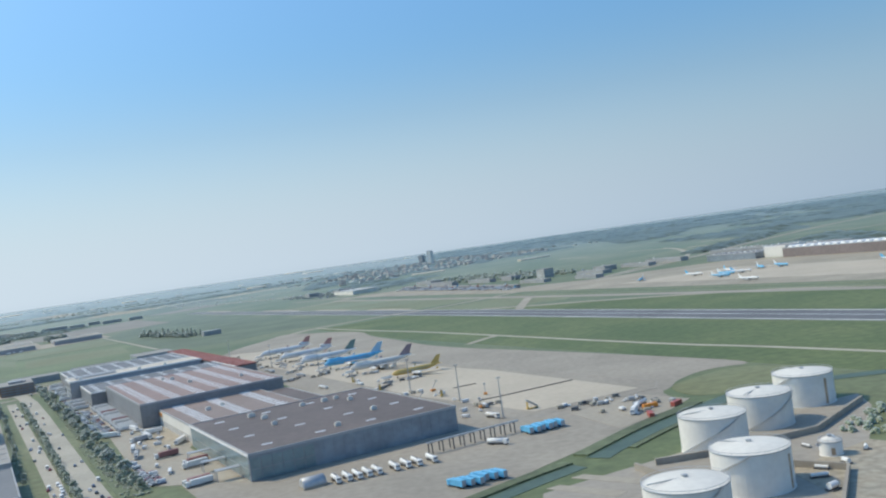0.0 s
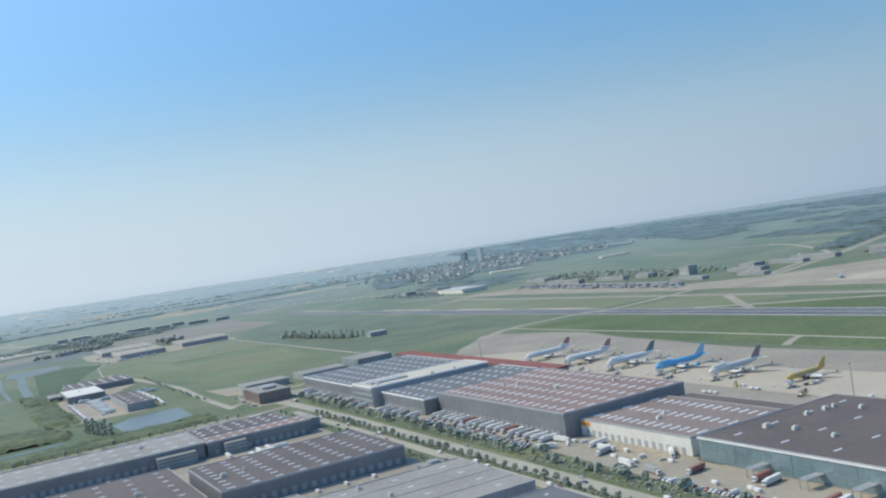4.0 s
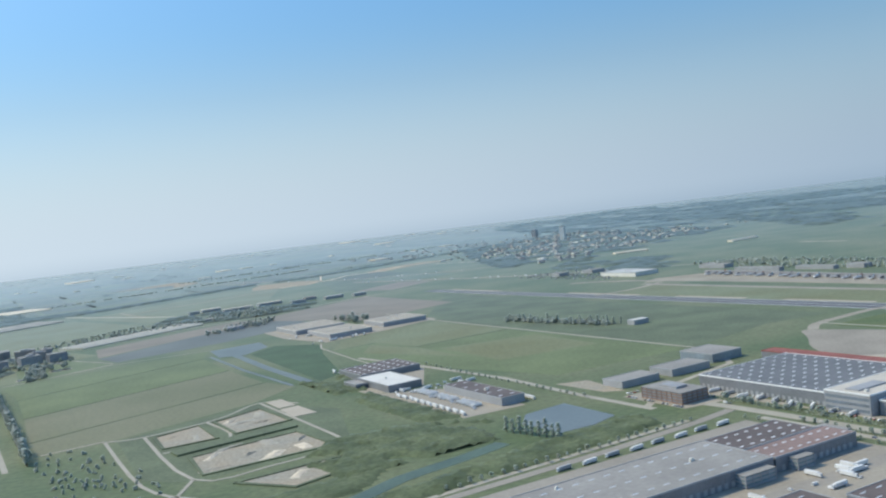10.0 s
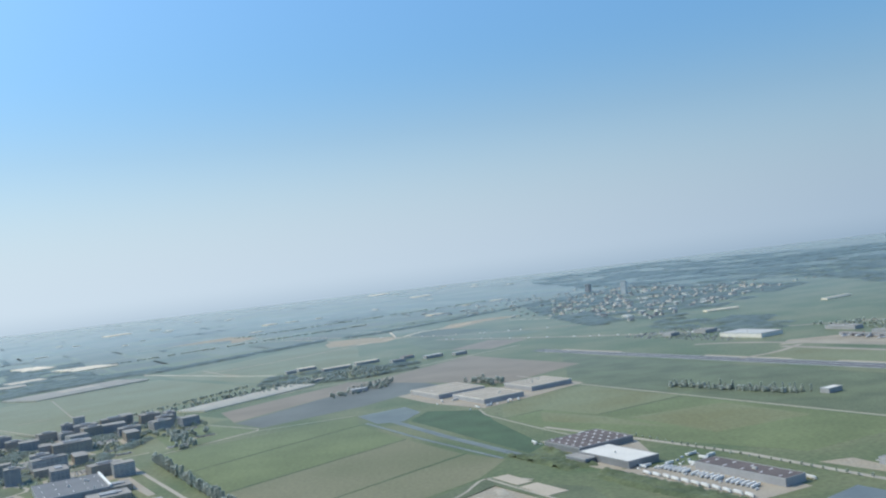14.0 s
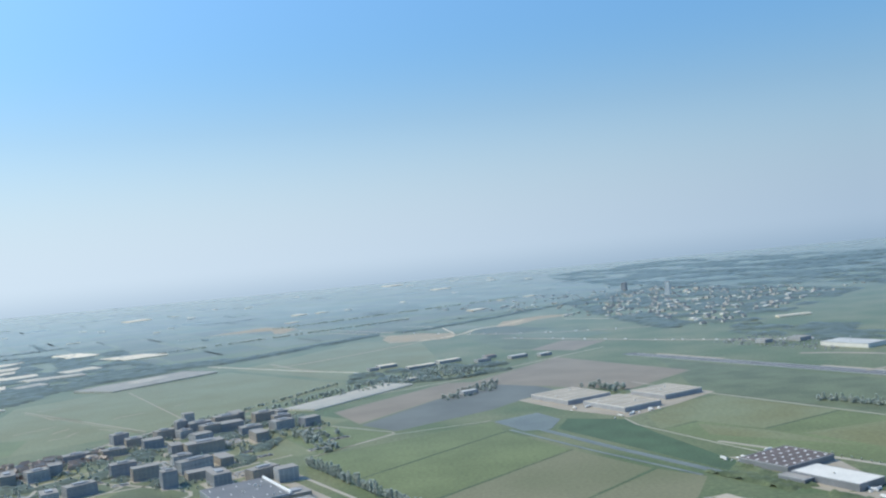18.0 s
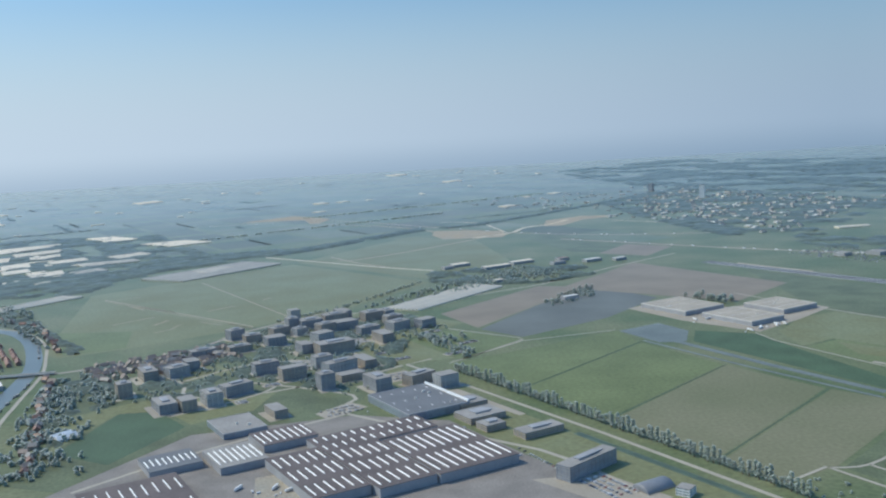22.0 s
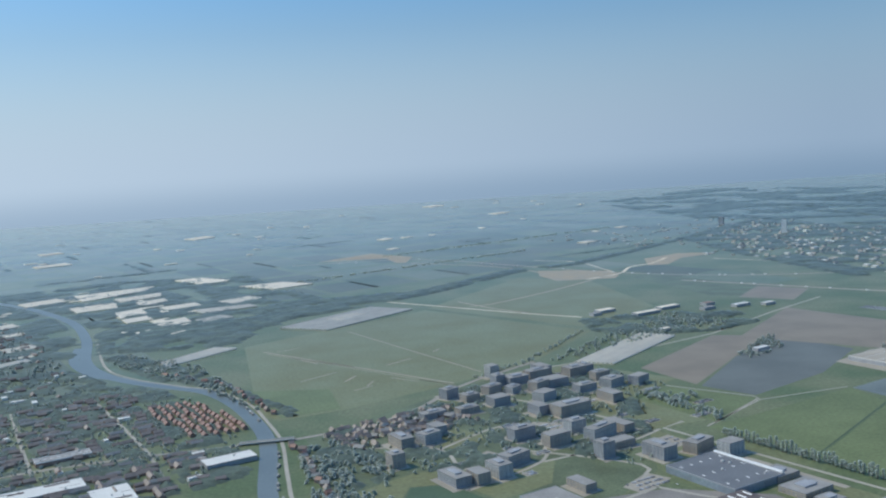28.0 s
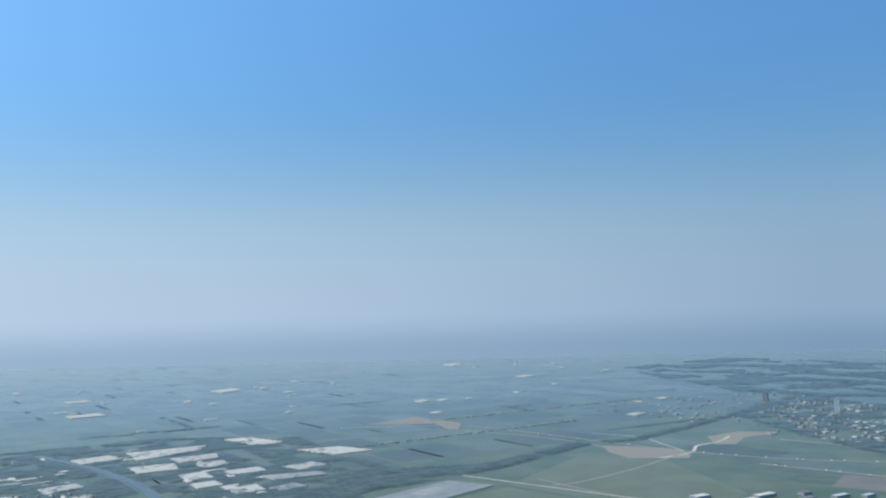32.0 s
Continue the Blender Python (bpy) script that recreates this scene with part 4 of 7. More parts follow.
def office(u, v, w, d, floors, wall, label, turn=0.0, name="office_block", glass=None, plant=True, group="office blocks", storey=1.35, category="office"):
    top = thing(name, gat(u, v, 0, turn), label, category, group)
    h = floors * storey
    part("core", boxes((-w / 2 + 0.12, -d / 2 + 0.12, 0, w / 2 - 0.12, d / 2 - 0.12, h)), glass or GLASSDARK, top, "dark window glass")
    me = mesh_of(boxes((-w / 2, -d / 2, 0, w / 2, d / 2, storey * 0.5)), "wall_band", wall)
    for k in range(floors):
        share("wall_band", me, top, pose(0, 0, k * storey + storey * 0.1))
    n = max(2, round(w / 3.5))
    pier = bmesh.new()
    for i in range(n + 1):
        x = -w / 2 + i * w / n
        for y in (-d / 2, d / 2):
            box(pier, x - 0.16, y - 0.13, 0, x + 0.16, y + 0.13, h)
    for i in range(max(2, round(d / 3.5)) + 1):
        y = -d / 2 + i * d / max(2, round(d / 3.5))
        for x in (-w / 2, w / 2):
            box(pier, x - 0.12, y - 0.15, 0, x + 0.12, y + 0.15, h)
    part("facade_frame", pier, wall, top)["kind"] = "stuff"
    lid = part("roof", boxes((-w / 2 - 0.1, -d / 2 - 0.1, h, w / 2 + 0.1, d / 2 + 0.1, h + 0.25)), GREYROOF, top)
    if plant:
        part("plant_room", boxes((-w * 0.22, -d * 0.2, h + 0.25, w * 0.2, d * 0.22, h + 1.3), (w * 0.22, -d * 0.1, h + 0.25, w * 0.32, d * 0.15, h + 0.8)), CLADGREY, lid)
    return top


office(-34, 338, 16, 28, 4, BRICK, "dark brick office block with white rooftop units", 0, "brick_office", None, True, "airport offices")
for u, v in ((-104, 222), (-82, 222.5), (-49, 237)):
    office(u, v, 14 if u < -90 else 8, 5 if u < -60 else 12, 3, CLADGREY, "glazed office front of a warehouse", 0, "hall_office", GREENGLASS, False, "airport offices")
office(-53, 114, 7, 7, 3, OFFICEWALL, "small white gatehouse office", 0, "gate_office", GREENGLASS, True, "airport offices")
hall("low_shed", -34, -9, 377, 393, 3.4, CLADGREY, GREYROOF, "low grey shed beside the meadow", None, group="low sheds")
hall("low_shed", -1, 26, 376, 394, 3.6, CLADGREY, GREYROOF, "low grey shed with flat roof", None, group="low sheds")
hall("blue_shed", 36, 58, 384, 410, 4.6, GLASSWALL, GREYROOF, "blue-walled shed by the airfield road", None, group="low sheds")


# ---- tanks ----
def tank(u, v, r, h, label):
    top = thing("storage_tank", gat(u, v, 0, random.Random(int(u)).uniform(0, 360)), label, "storage tank", "fuel tanks")
    bm = bmesh.new()
    n = 48
    rings = [(r + 0.12, 0), (r + 0.12, 0.12), (r, 0.12), (r, h * 0.33), (r + 0.02, h * 0.335), (r, h * 0.34), (r, h * 0.66), (r + 0.02, h * 0.665), (r, h * 0.67), (r, h)]
    loops = [[bm.verts.new((rr * math.cos(i * math.tau / n), rr * math.sin(i * math.tau / n), z)) for i in range(n)] for rr, z in rings]
    for a, b in zip(loops, loops[1:]):
        for i in range(n):
            bm.faces.new((a[i], a[(i + 1) % n], b[(i + 1) % n], b[i]))
    part("shell", bm, TANKPAINT, top)
    bm = bmesh.new()
    tip = bm.verts.new((0, 0, h + 0.75))
    loops = [[bm.verts.new((r * f * math.cos(i * math.tau / n), r * f * math.sin(i * math.tau / n), h + 0.75 * (1 - f * f))) for i in range(n)] for f in (0.3, 0.7, 1.0)]
    for i in range(n):
        bm.faces.new((tip, loops[0][i], loops[0][(i + 1) % n]))
        for a, b in zip(loops, loops[1:]):
            bm.faces.new((a[i], b[i], b[(i + 1) % n], a[(i + 1) % n]))
    dome = part("roof", bm, CLADWHITE, top, "pale domed tank roof")
    bm = bmesh.new()
    for i in range(n):
        a0, a1 = i * math.tau / n, (i + 1) * math.tau / n
        for rr, z0, z1 in ((r + 0.1, h - 0.12, h + 0.05), (r + 0.05, h + 0.42, h + 0.47)):
            q = [bm.verts.new((x * math.cos(t), x * math.sin(t), z)) for t in (a0, a1) for x, z in ((rr - 0.1, z0), (rr, z0), (rr, z1), (rr - 0.1, z1))]
            for k in range(4):
                bm.faces.new((q[k], q[(k + 1) % 4], q[4 + (k + 1) % 4], q[4 + k]))
        if i % 3 == 0:
            box(bm, r * math.cos(a0) - 0.02, r * math.sin(a0) - 0.02, h, r * math.cos(a0) + 0.02, r * math.sin(a0) + 0.02, h + 0.45)
    part("railing", bm, STEEL, dome)
    bm = bmesh.new()
    for i in range(34):
        t = i / 34 * 2.0
        c, s = math.cos(t), math.sin(t)
        z = 0.2 + i / 34 * (h - 0.2)
        q = [bm.verts.new(((r + k) * math.cos(t + d), (r + k) * math.sin(t + d), z + zz)) for d in (0, 0.05) for k, zz in ((0.02, 0), (0.45, 0), (0.45, 0.07), (0.02, 0.07))]
        for k in range(4):
            bm.faces.new((q[k], q[(k + 1) % 4], q[4 + (k + 1) % 4], q[4 + k]))
    part("stair", bm, STEEL, top)
    part("vent", boxes((-0.3, -0.3, h + 0.7, 0.3, 0.3, h + 1.0), (-0.42, -0.42, h + 1.0, 0.42, 0.42, h + 1.08)), STEEL, dome)
    part("roof_pipe", boxes((0.3, -0.08, h + 0.55, r - 0.4, 0.08, h + 0.72)), STEEL, dome)
    part("stain", boxes((-r - 0.012, -0.35, 0.3, -r + 0.2, 0.35, h - 1.0)), material("rust_stain", (0.4, 0.3, 0.2), 0.9, 0.2, 0.4, 2.0), top, "rusty stain down the shell")
    return top


for u, v in ((114.6, -57.1), (94.2, -63.4), (75.1, -69.4), (60.3, -93.8), (40.2, -100.4)):
    tank(u, v, 6.6, 7.0, "white domed fuel storage tank")
tank(82.5, -91, 2.0, 2.6, "small white process tank on sandy ground")
for pts in (((60, -69), (72, -74), (94, -78), (120, -68)), ((56, -68), (54, -84), (30, -92)), ((70, -84), (76, -100), (60, -112))):
    tagged(part("retaining_wall", strip(G(*pts), 0.6, 0, 1.3), OLDCONCRETE), "grey concrete bund wall by the tanks", "wall", kind="structure")
for i, (u, v, l, w) in enumerate(((86, -88, 3, 1), (90, -85, 4.5, 0.7), (79, -97, 2, 1.2), (74, -96, 2.6, 0.8), (70, -99, 3.2, 0.9), (66, -105, 2.2, 1.6), (88, -94, 1.6, 1.0), (84, -84, 2.4, 0.6))):
    ob = thing("equipment_skid", gat(u, v, 0, i * 37), "pale pipes and pumps on a steel skid", "equipment", "tank farm equipment")
    part("frame", boxes((-l / 2, -w / 2, 0.1, l / 2, w / 2, 0.3)), DARKSTEEL, ob)
    bm = bmesh.new()
    bmesh.ops.create_cone(bm, cap_ends=True, segments=10, radius1=w * 0.35, radius2=w * 0.35, depth=l * 0.9, matrix=Matrix.Translation((0, 0, 0.3 + w * 0.35)) @ Matrix.Rotation(math.pi / 2, 4, "Y"))
    part("pipe", bm, WHITE, ob)


# ---- aircraft ----
def loft(rings, n=16):
    """A skin over rings of (x, radius across, radius up, height)."""
    bm = bmesh.new()
    loops = [[bm.verts.new((x, ry * math.cos(i * math.tau / n), zc + rz * math.sin(i * math.tau / n))) for i in range(n)] for x, ry, rz, zc in rings]
    for a, b in zip(loops, loops[1:]):
        for i in range(n):
            bm.faces.new((a[i], a[(i + 1) % n], b[(i + 1) % n], b[i]))
    bm.faces.new(loops[0][::-1])
    bm.faces.new(loops[-1])
    bmesh.ops.recalc_face_normals(bm, faces=bm.faces)
    for f in bm.faces:
        f.smooth = True
    return bm


def blade(root, tip, thick, upright=False):
    """A tapered wing from a root chord to a tip chord; each (x0, x1, y, z)."""
    bm = bmesh.new()
    rows = []
    for x0, x1, y, z, t in ((*root, thick), (*tip, thick * 0.35)):
        c = x1 - x0
        prof = ((0, 0), (0.15, 0.5), (0.45, 0.5), (1, 0.06), (1, -0.06), (0.45, -0.4), (0.15, -0.4))
        rows.append([bm.verts.new((x0 + c * k, y + (s * t if upright else 0), z + (0 if upright else s * t))) for k, s in prof])
    n = len(rows[0])
    for i in range(n):
        bm.faces.new((rows[0][i], rows[0][(i + 1) % n], rows[1][(i + 1) % n], rows[1][i]))
    bm.faces.new(rows[1])
    bm.faces.new(rows[0][::-1])
    bmesh.ops.recalc_face_normals(bm, faces=bm.faces)
    return bm


def airliner(m, label, skin, tail, L=28.0, engines=4, hump=False, stripe=None, group="parked airliners", wing=None, belly=None):
    top = thing("airliner", m, label, "aircraft", group)
    s = L / 28.0
    r, zc = 1.38 * s, 2.75 * s
    rings = [(0, 0.08, 0.08, zc - 0.35 * s), (0.35 * s, 0.5 * s, 0.5 * s, zc - 0.25 * s), (1.1 * s, 0.95 * s, 0.95 * s, zc - 0.12 * s), (2.4 * s, 1.28 * s, 1.3 * s, zc), (4.2 * s, r, r * 1.03, zc), (18 * s, r, r * 1.03, zc), (22 * s, 1.05 * s, 1.1 * s, zc + 0.22 * s), (25.5 * s, 0.55 * s, 0.65 * s, zc + 0.6 * s), (28 * s, 0.12 * s, 0.16 * s, zc + 0.95 * s)]
    body = part("fuselage", loft(rings), skin, top)
    if hump:
        part("upper_deck", loft([(1.3 * s, 0.2 * s, 0.2 * s, zc + 0.9 * s), (2.6 * s, 0.75 * s, 0.85 * s, zc + 1.05 * s), (7 * s, 0.8 * s, 0.9 * s, zc + 1.05 * s), (10.5 * s, 0.5 * s, 0.35 * s, zc + 1.0 * s)], 12), skin, top)
    part("belly", loft([(8 * s, 0.3 * s, 0.2 * s, zc - 1.2 * s), (10 * s, 1.3 * s, 0.7 * s, zc - 0.95 * s), (16 * s, 1.3 * s, 0.7 * s, zc - 0.95 * s), (18.5 * s, 0.3 * s, 0.2 * s, zc - 1.15 * s)], 12), belly or GREYPAINT, top)
    part("cockpit_window", boxes((0.75 * s, -0.72 * s, zc + 0.28 * s, 1.25 * s, 0.72 * s, zc + 0.5 * s)), GLASSDARK, body)
    part("cabin_stripe", boxes((4 * s, -r - 0.02, zc + 0.18 * s, 21 * s, r + 0.02, zc + 0.36 * s)), stripe or GREYPAINT, body)
    for side in (-1, 1):
        main = part("wing", blade((9.5 * s, 15.0 * s, side * 1.0 * s, zc - 0.75 * s), (18.3 * s, 19.8 * s, side * 13.2 * s, zc + 0.15 * s), 0.5 * s), wing or GREYPAINT, top)
        part("winglet", blade((18.4 * s, 19.8 * s, side * 13.2 * s, zc + 0.15 * s), (19.4 * s, 20.0 * s, side * 13.4 * s, zc + 1.0 * s), 0.12 * s, True), tail, main)
        part("tailplane", blade((23.4 * s, 26.4 * s, side * 0.4 * s, zc + 0.7 * s), (26.4 * s, 27.5 * s, side * 4.7 * s, zc + 1.0 * s), 0.25 * s), skin, top)
        for y, x in ((4.6, 11.2), (8.4, 14.0))[: 2 if engines == 4 else 1]:
            part("engine", loft([(x * s, 0.5 * s, 0.5 * s, zc - 1.35 * s), ((x + 0.4) * s, 0.6 * s, 0.6 * s, zc - 1.35 * s), ((x + 1.6) * s, 0.56 * s, 0.56 * s, zc - 1.35 * s), ((x + 2.6) * s, 0.3 * s, 0.3 * s, zc - 1.3 * s)], 12), skin, top).location.y = side * y * s
            part("pylon", boxes(((x + 0.8) * s, side * y * s - 0.07, zc - 1.0 * s, (x + 2.6) * s, side * y * s + 0.07, zc - 0.45 * s)), GREYPAINT, top)
        part("main_gear", boxes((13.0 * s, side * 1.6 * s - 0.15, 0.3 * s, 13.3 * s, side * 1.6 * s + 0.15, 2.0 * s), (12.4 * s, side * 1.6 * s - 0.35, 0.0, 13.9 * s, side * 1.6 * s + 0.35, 0.55 * s)), RUBBER, top)
    if engines == 3:
        part("tail_engine", loft([(21.6 * s, 0.45 * s, 0.5 * s, zc + 2.0 * s), (22.4 * s, 0.6 * s, 0.62 * s, zc + 2.0 * s), (25.6 * s, 0.5 * s, 0.5 * s, zc + 1.8 * s), (27.4 * s, 0.3 * s, 0.3 * s, zc + 1.7 * s)], 12), skin, top)
    part("nose_gear", boxes((2.6 * s, -0.1, 0.3 * s, 2.8 * s, 0.1, 1.7 * s), (2.4 * s, -0.22, 0, 3.0 * s, 0.22, 0.5 * s)), RUBBER, top)
    fin = part("fin", blade((21.5 * s, 26.6 * s, 0, zc + 0.9 * s), (26.2 * s, 28.6 * s, 0, zc + 5.2 * s), 0.4 * s, True), tail, top)
    part("rudder", boxes((26.7 * s, -0.06, zc + 1.4 * s, 27.1 * s, 0.06, zc + 3.0 * s)), tail, fin)
    return top


PLANES = ((271, WHITE, TAILRED, 3, False, "white tri-jet freighter with faded red tail"), (237, WHITE, TAILRED, 3, False, "white tri-jet freighter with faded red tail"), (205, WHITE, TAILGREEN, 4, True, "white four-engined freighter with dull green tail"), (173, BLUEPAINT, TAILPALE, 4, True, "bright blue jumbo freighter with pale tail"), (142, CLADWHITE, TAILMAUVE, 4, True, "cream jumbo freighter with mauve-grey tail"), (106, YELLOW, YELLOW, 2, False, "yellow twin-engined freighter on the apron"))
for v, skin, tail, eng, hump, label in PLANES:
    airliner(gat(81 if v != 106 else 84, v if v != 106 else 107.5, 0.08), label, skin, tail, 20.5 if v == 106 else 28.0, eng, hump)
for u, v, turn, skin, tail in ((383, 237, 100, BLUEPAINT, WHITE), (396, 246, 95, BLUEPAINT, WHITE), (405, 240, 110, WHITE, BLUEPAINT), (422, 246, 60, BLUEPAINT, WHITE), (430, 232, 80, BLUEPAINT, WHITE), (412, 262, 75, WHITE, BLUEPAINT), (359, 190, 95, WHITE, WHITE), (373, 316, 40, BLUEPAINT, WHITE), (398, 278, 100, WHITE, BLUEPAINT), (436, 150, 100, WHITE, BLUEPAINT), (446, 120, 80, WHITE, BLUEPAINT)):
    airliner(gat(u, v, 0.08, turn), "small airliner parked on the far apron", skin, tail, 15.0, 2, group="far airliners")
for i in range(19):
    v = 462 + i * 15.5
    airliner(gat(346 + (v - 466) * 0.1 + (i * 7) % 5, v, 0.06, (i * 37) % 50 - 25), "white airliner at the passenger pier", WHITE, (BLUEPAINT, REDPAINT, WHITE, TAILMAUVE)[i % 4], 12.0 + (i % 3) * 2, 2, group="far airliners")


# ---- vehicles ----
def lorry(name, label, cab, body, length=6.6, tankbody=False, category="lorry"):
    top = thing(name, Matrix.Translation((0, 0, -50)), label, category)
    front = part("cab", boxes((0, -0.54, 0.3, 0.95, 0.54, 1.45, 0.06)), cab, top)
    part("windscreen", boxes((-0.02, -0.48, 0.85, 0.1, 0.48, 1.3)), GLASSDARK, front)
    part("chassis", boxes((0.2, -0.4, 0.2, length, 0.4, 0.4)), DARKSTEEL, top)
    if tankbody:
        part("tank", loft([(1.15, 0.3, 0.3, 1.0), (1.3, 0.55, 0.55, 1.0), (length - 0.2, 0.55, 0.55, 1.0), (length, 0.3, 0.3, 1.0)], 14), body, top)
        part("walkway", boxes((1.6, -0.12, 1.53, length - 0.4, 0.12, 1.6)), DARKSTEEL, top)
    else:
        load = part("box_body", boxes((1.15, -0.56, 0.42, length, 0.56, 1.72, 0.03)), body, top)
        part("rear_door", boxes((length, -0.5, 0.48, length + 0.03, 0.5, 1.66)), GREYPAINT, load)
    part("wheels", boxes(*[(x - 0.2, y - 0.08, 0, x + 0.2, y + 0.08, 0.42, 0.06) for x in (0.45, length - 1.6, length - 1.0) for y in (-0.46, 0.46)]), RUBBER, top)["kind"] = "stuff"
    return top


def car_proto(name, label, paint, van=False):
    top = thing(name, Matrix.Translation((0, 0, -50)), label, "van" if van else "car")
    if van:
        part("body", boxes((-1.1, -0.42, 0.14, 1.1, 0.42, 0.95, 0.07)), paint, top)
        part("window_glass", boxes((-1.12, -0.36, 0.55, -0.6, 0.36, 0.85), (-0.95, -0.43, 0.58, -0.55, 0.43, 0.82)), GLASSDARK, top)
    else:
        part("body", boxes((-0.95, -0.38, 0.13, 0.95, 0.38, 0.4, 0.05), (-0.38, -0.31, 0.585, 0.52, 0.31, 0.625)), paint, top)
        bm = boxes((-0.55, -0.34, 0.39, 0.7, 0.34, 0.59))
        for v in bm.verts:
            if v.co.z > 0.5:
                v.co.x *= 0.75
        part("window_glass", bm, GLASSDARK, top)
    part("wheels", boxes(*[(x - 0.13, y - 0.05, 0, x + 0.13, y + 0.05, 0.26) for x in (-0.6, 0.6) for y in (-0.34, 0.34)]), RUBBER, top)["kind"] = "stuff"
    return top


def paint(name, c):
    return material(name, c, 0.3, 0.03, 0.3, 1.5)


CARS = [car_proto("car", label, p) for label, p in (("silver car parked in a row", paint("silver_car_paint", (0.5, 0.51, 0.52))), ("dark car parked in a row", paint("dark_car_paint", (0.04, 0.045, 0.055))), ("white car parked in a row", CARWHITE), ("blue car parked in a row", paint("blue_car_paint", (0.06, 0.1, 0.2))), ("red car parked in a row", paint("red_car_paint", (0.3, 0.04, 0.03))))]
VAN = car_proto("van", "white delivery van on paving", CARWHITE, True)
TRUCK = lorry("lorry", "white articulated lorry parked in the yard", WHITE, WHITE)
REDTRUCK = lorry("lorry", "articulated lorry with maroon trailer", WHITE, MAROON)
DARKTRUCK = lorry("lorry", "articulated lorry with grey trailer", WHITE, GREYPAINT)
BLUETRUCK = lorry("fuel_lorry", "bright blue airport service lorry", BLUEPAINT, BLUEPAINT, 5.0)
TANKER = lorry("tanker", "white refuelling tanker lorry on the apron", WHITE, WHITE, 5.4, True, "tanker")
PROTOS = [*CARS, VAN, TRUCK, REDTRUCK, DARKTRUCK, BLUETRUCK, TANKER]
rnd = random.Random(11)


bpy.context.view_layer.update()
GRAPH = bpy.context.evaluated_depsgraph_get()


def floor_at(u, v):
    """The height of the paving at a place, found from above."""
    hit, place, *_ = scene.ray_cast(GRAPH, Vector((*grid(u, v), 0.6)), Vector((0, 0, -1)))
    return place.z if hit else 0.0


def put(proto, u, v, turn, group):
    ob = copy_thing(proto, gat(u, v, floor_at(u, v), turn))
    ob["group"] = group
    return ob


def car_row(u0, v0, u1, v1, n, turn, group="parked cars", fill=0.85):
    for i in range(n):
        if rnd.random() < fill:
            t = (i + 0.5) / n
            put(rnd.choice(CARS + [CARS[0], CARS[2], VAN]), u0 + (u1 - u0) * t, v0 + (v1 - v0) * t, turn + rnd.uniform(-4, 4), group)


# refuelling yard before the cargo hall
for i, (u, v) in enumerate(((13, -20), (15.4, -20.5), (17.6, -21), (19.8, -21.2), (22, -21.5), (26, -22), (28.6, -22.4), (31, -23), (34.5, -23.5))):
    put(TANKER, u, v - 2, 84, "refuelling tankers")
put(TANKER, 53, -26, 120, "refuelling tankers")
for i in range(6):
    put(BLUETRUCK, 62 + i * 1.7, -18 - (i % 2) * 0.6, -95, "blue service lorries")
for i in range(6):
    put(BLUETRUCK, 27.5 + i * 1.75, -45 - (i % 3) * 0.6, -80, "blue service lorries")
shed = thing("arched_shelter", gat(8.5, -18), "grey arched steel shelter", "shelter")
part("vault", loft([(-2.6, 1.5, 1.6, 0.5), (-2.5, 1.7, 1.8, 0.5), (2.5, 1.7, 1.8, 0.5), (2.6, 1.5, 1.6, 0.5)], 18), STEEL, shed)
part("plinth", boxes((-2.7, -1.9, 0, 2.7, 1.9, 0.5)), OLDCONCRETE, shed)
rail = thing("pipe_rack", gat(0, 0), "steel pipe rack beside the service road", "pipe rack")
for i in range(9):
    x = 38 + i * 2.8
    part("frame", boxes((x - 0.12, -17.2, 0, x + 0.12, -17.0, 2.6), (x - 0.12, -15.2, 0, x + 0.12, -15.0, 2.6), (x - 0.12, -17.2, 2.4, x + 0.12, -15.0, 2.6)), DARKSTEEL, rail)
part("pipe_run", boxes((37, -16.9, 2.6, 62, -16.6, 2.8), (37, -16.2, 2.6, 62, -15.9, 2.8)), STEEL, rail)
# lorries in the yards
for u, v, turn, p in ((-8, 36, 8, REDTRUCK), (-9, 32, 8, TRUCK), (-13, 12, 8, REDTRUCK), (-13, 9.5, 8, TRUCK), (-12, 54, 10, REDTRUCK), (-16, 60, 80, DARKTRUCK), (-8, 100, 6, TRUCK), (-13, 90, 15, DARKTRUCK), (-15, 72, 80, TRUCK)):
    put(p, u, v, turn, "yard lorries")
for i in range(17):
    put((TRUCK, TRUCK, TRUCK, DARKTRUCK, TRUCK, REDTRUCK)[i % 6], -12.4 - rnd.uniform(0, 0.5), 120 + i * 4.7, rnd.uniform(-3, 3), "yard lorries")
for i in range(9):
    put((TRUCK, DARKTRUCK, TRUCK)[i % 3], -20 + (i % 3), 252 + i * 10, rnd.uniform(-20, 30), "yard lorries")
for u, v in ((-12, 33), (-12.5, 30.5), (-13.5, 43)):
    put(VAN, u, v, 80, "parked cars")
car_row(-18.0, 20, -18.0, 58, 26, 5)
car_row(-16.2, 20, -16.0, 40, 12, 5)
for k in range(2):
    car_row(-18.4 + k * 2.4, 118, -18.4 + k * 2.4, 200, 40, 10, fill=0.75)
car_row(-14, 270, -12, 345, 30, 10, fill=0.6)
for v in (52, 56, 60, 64, 98, 130, 138, 160, 210, 240):
    put(VAN, -37.5 + rnd.uniform(-0.6, 0.6), v - 20, 90, "moving vans")
for v in (22, 28, 33, 37, 72, 110, 150, 200, 255):
    put(rnd.choice(CARS), -31 + rnd.uniform(-1.5, 1.5), v, 90, "road cars")
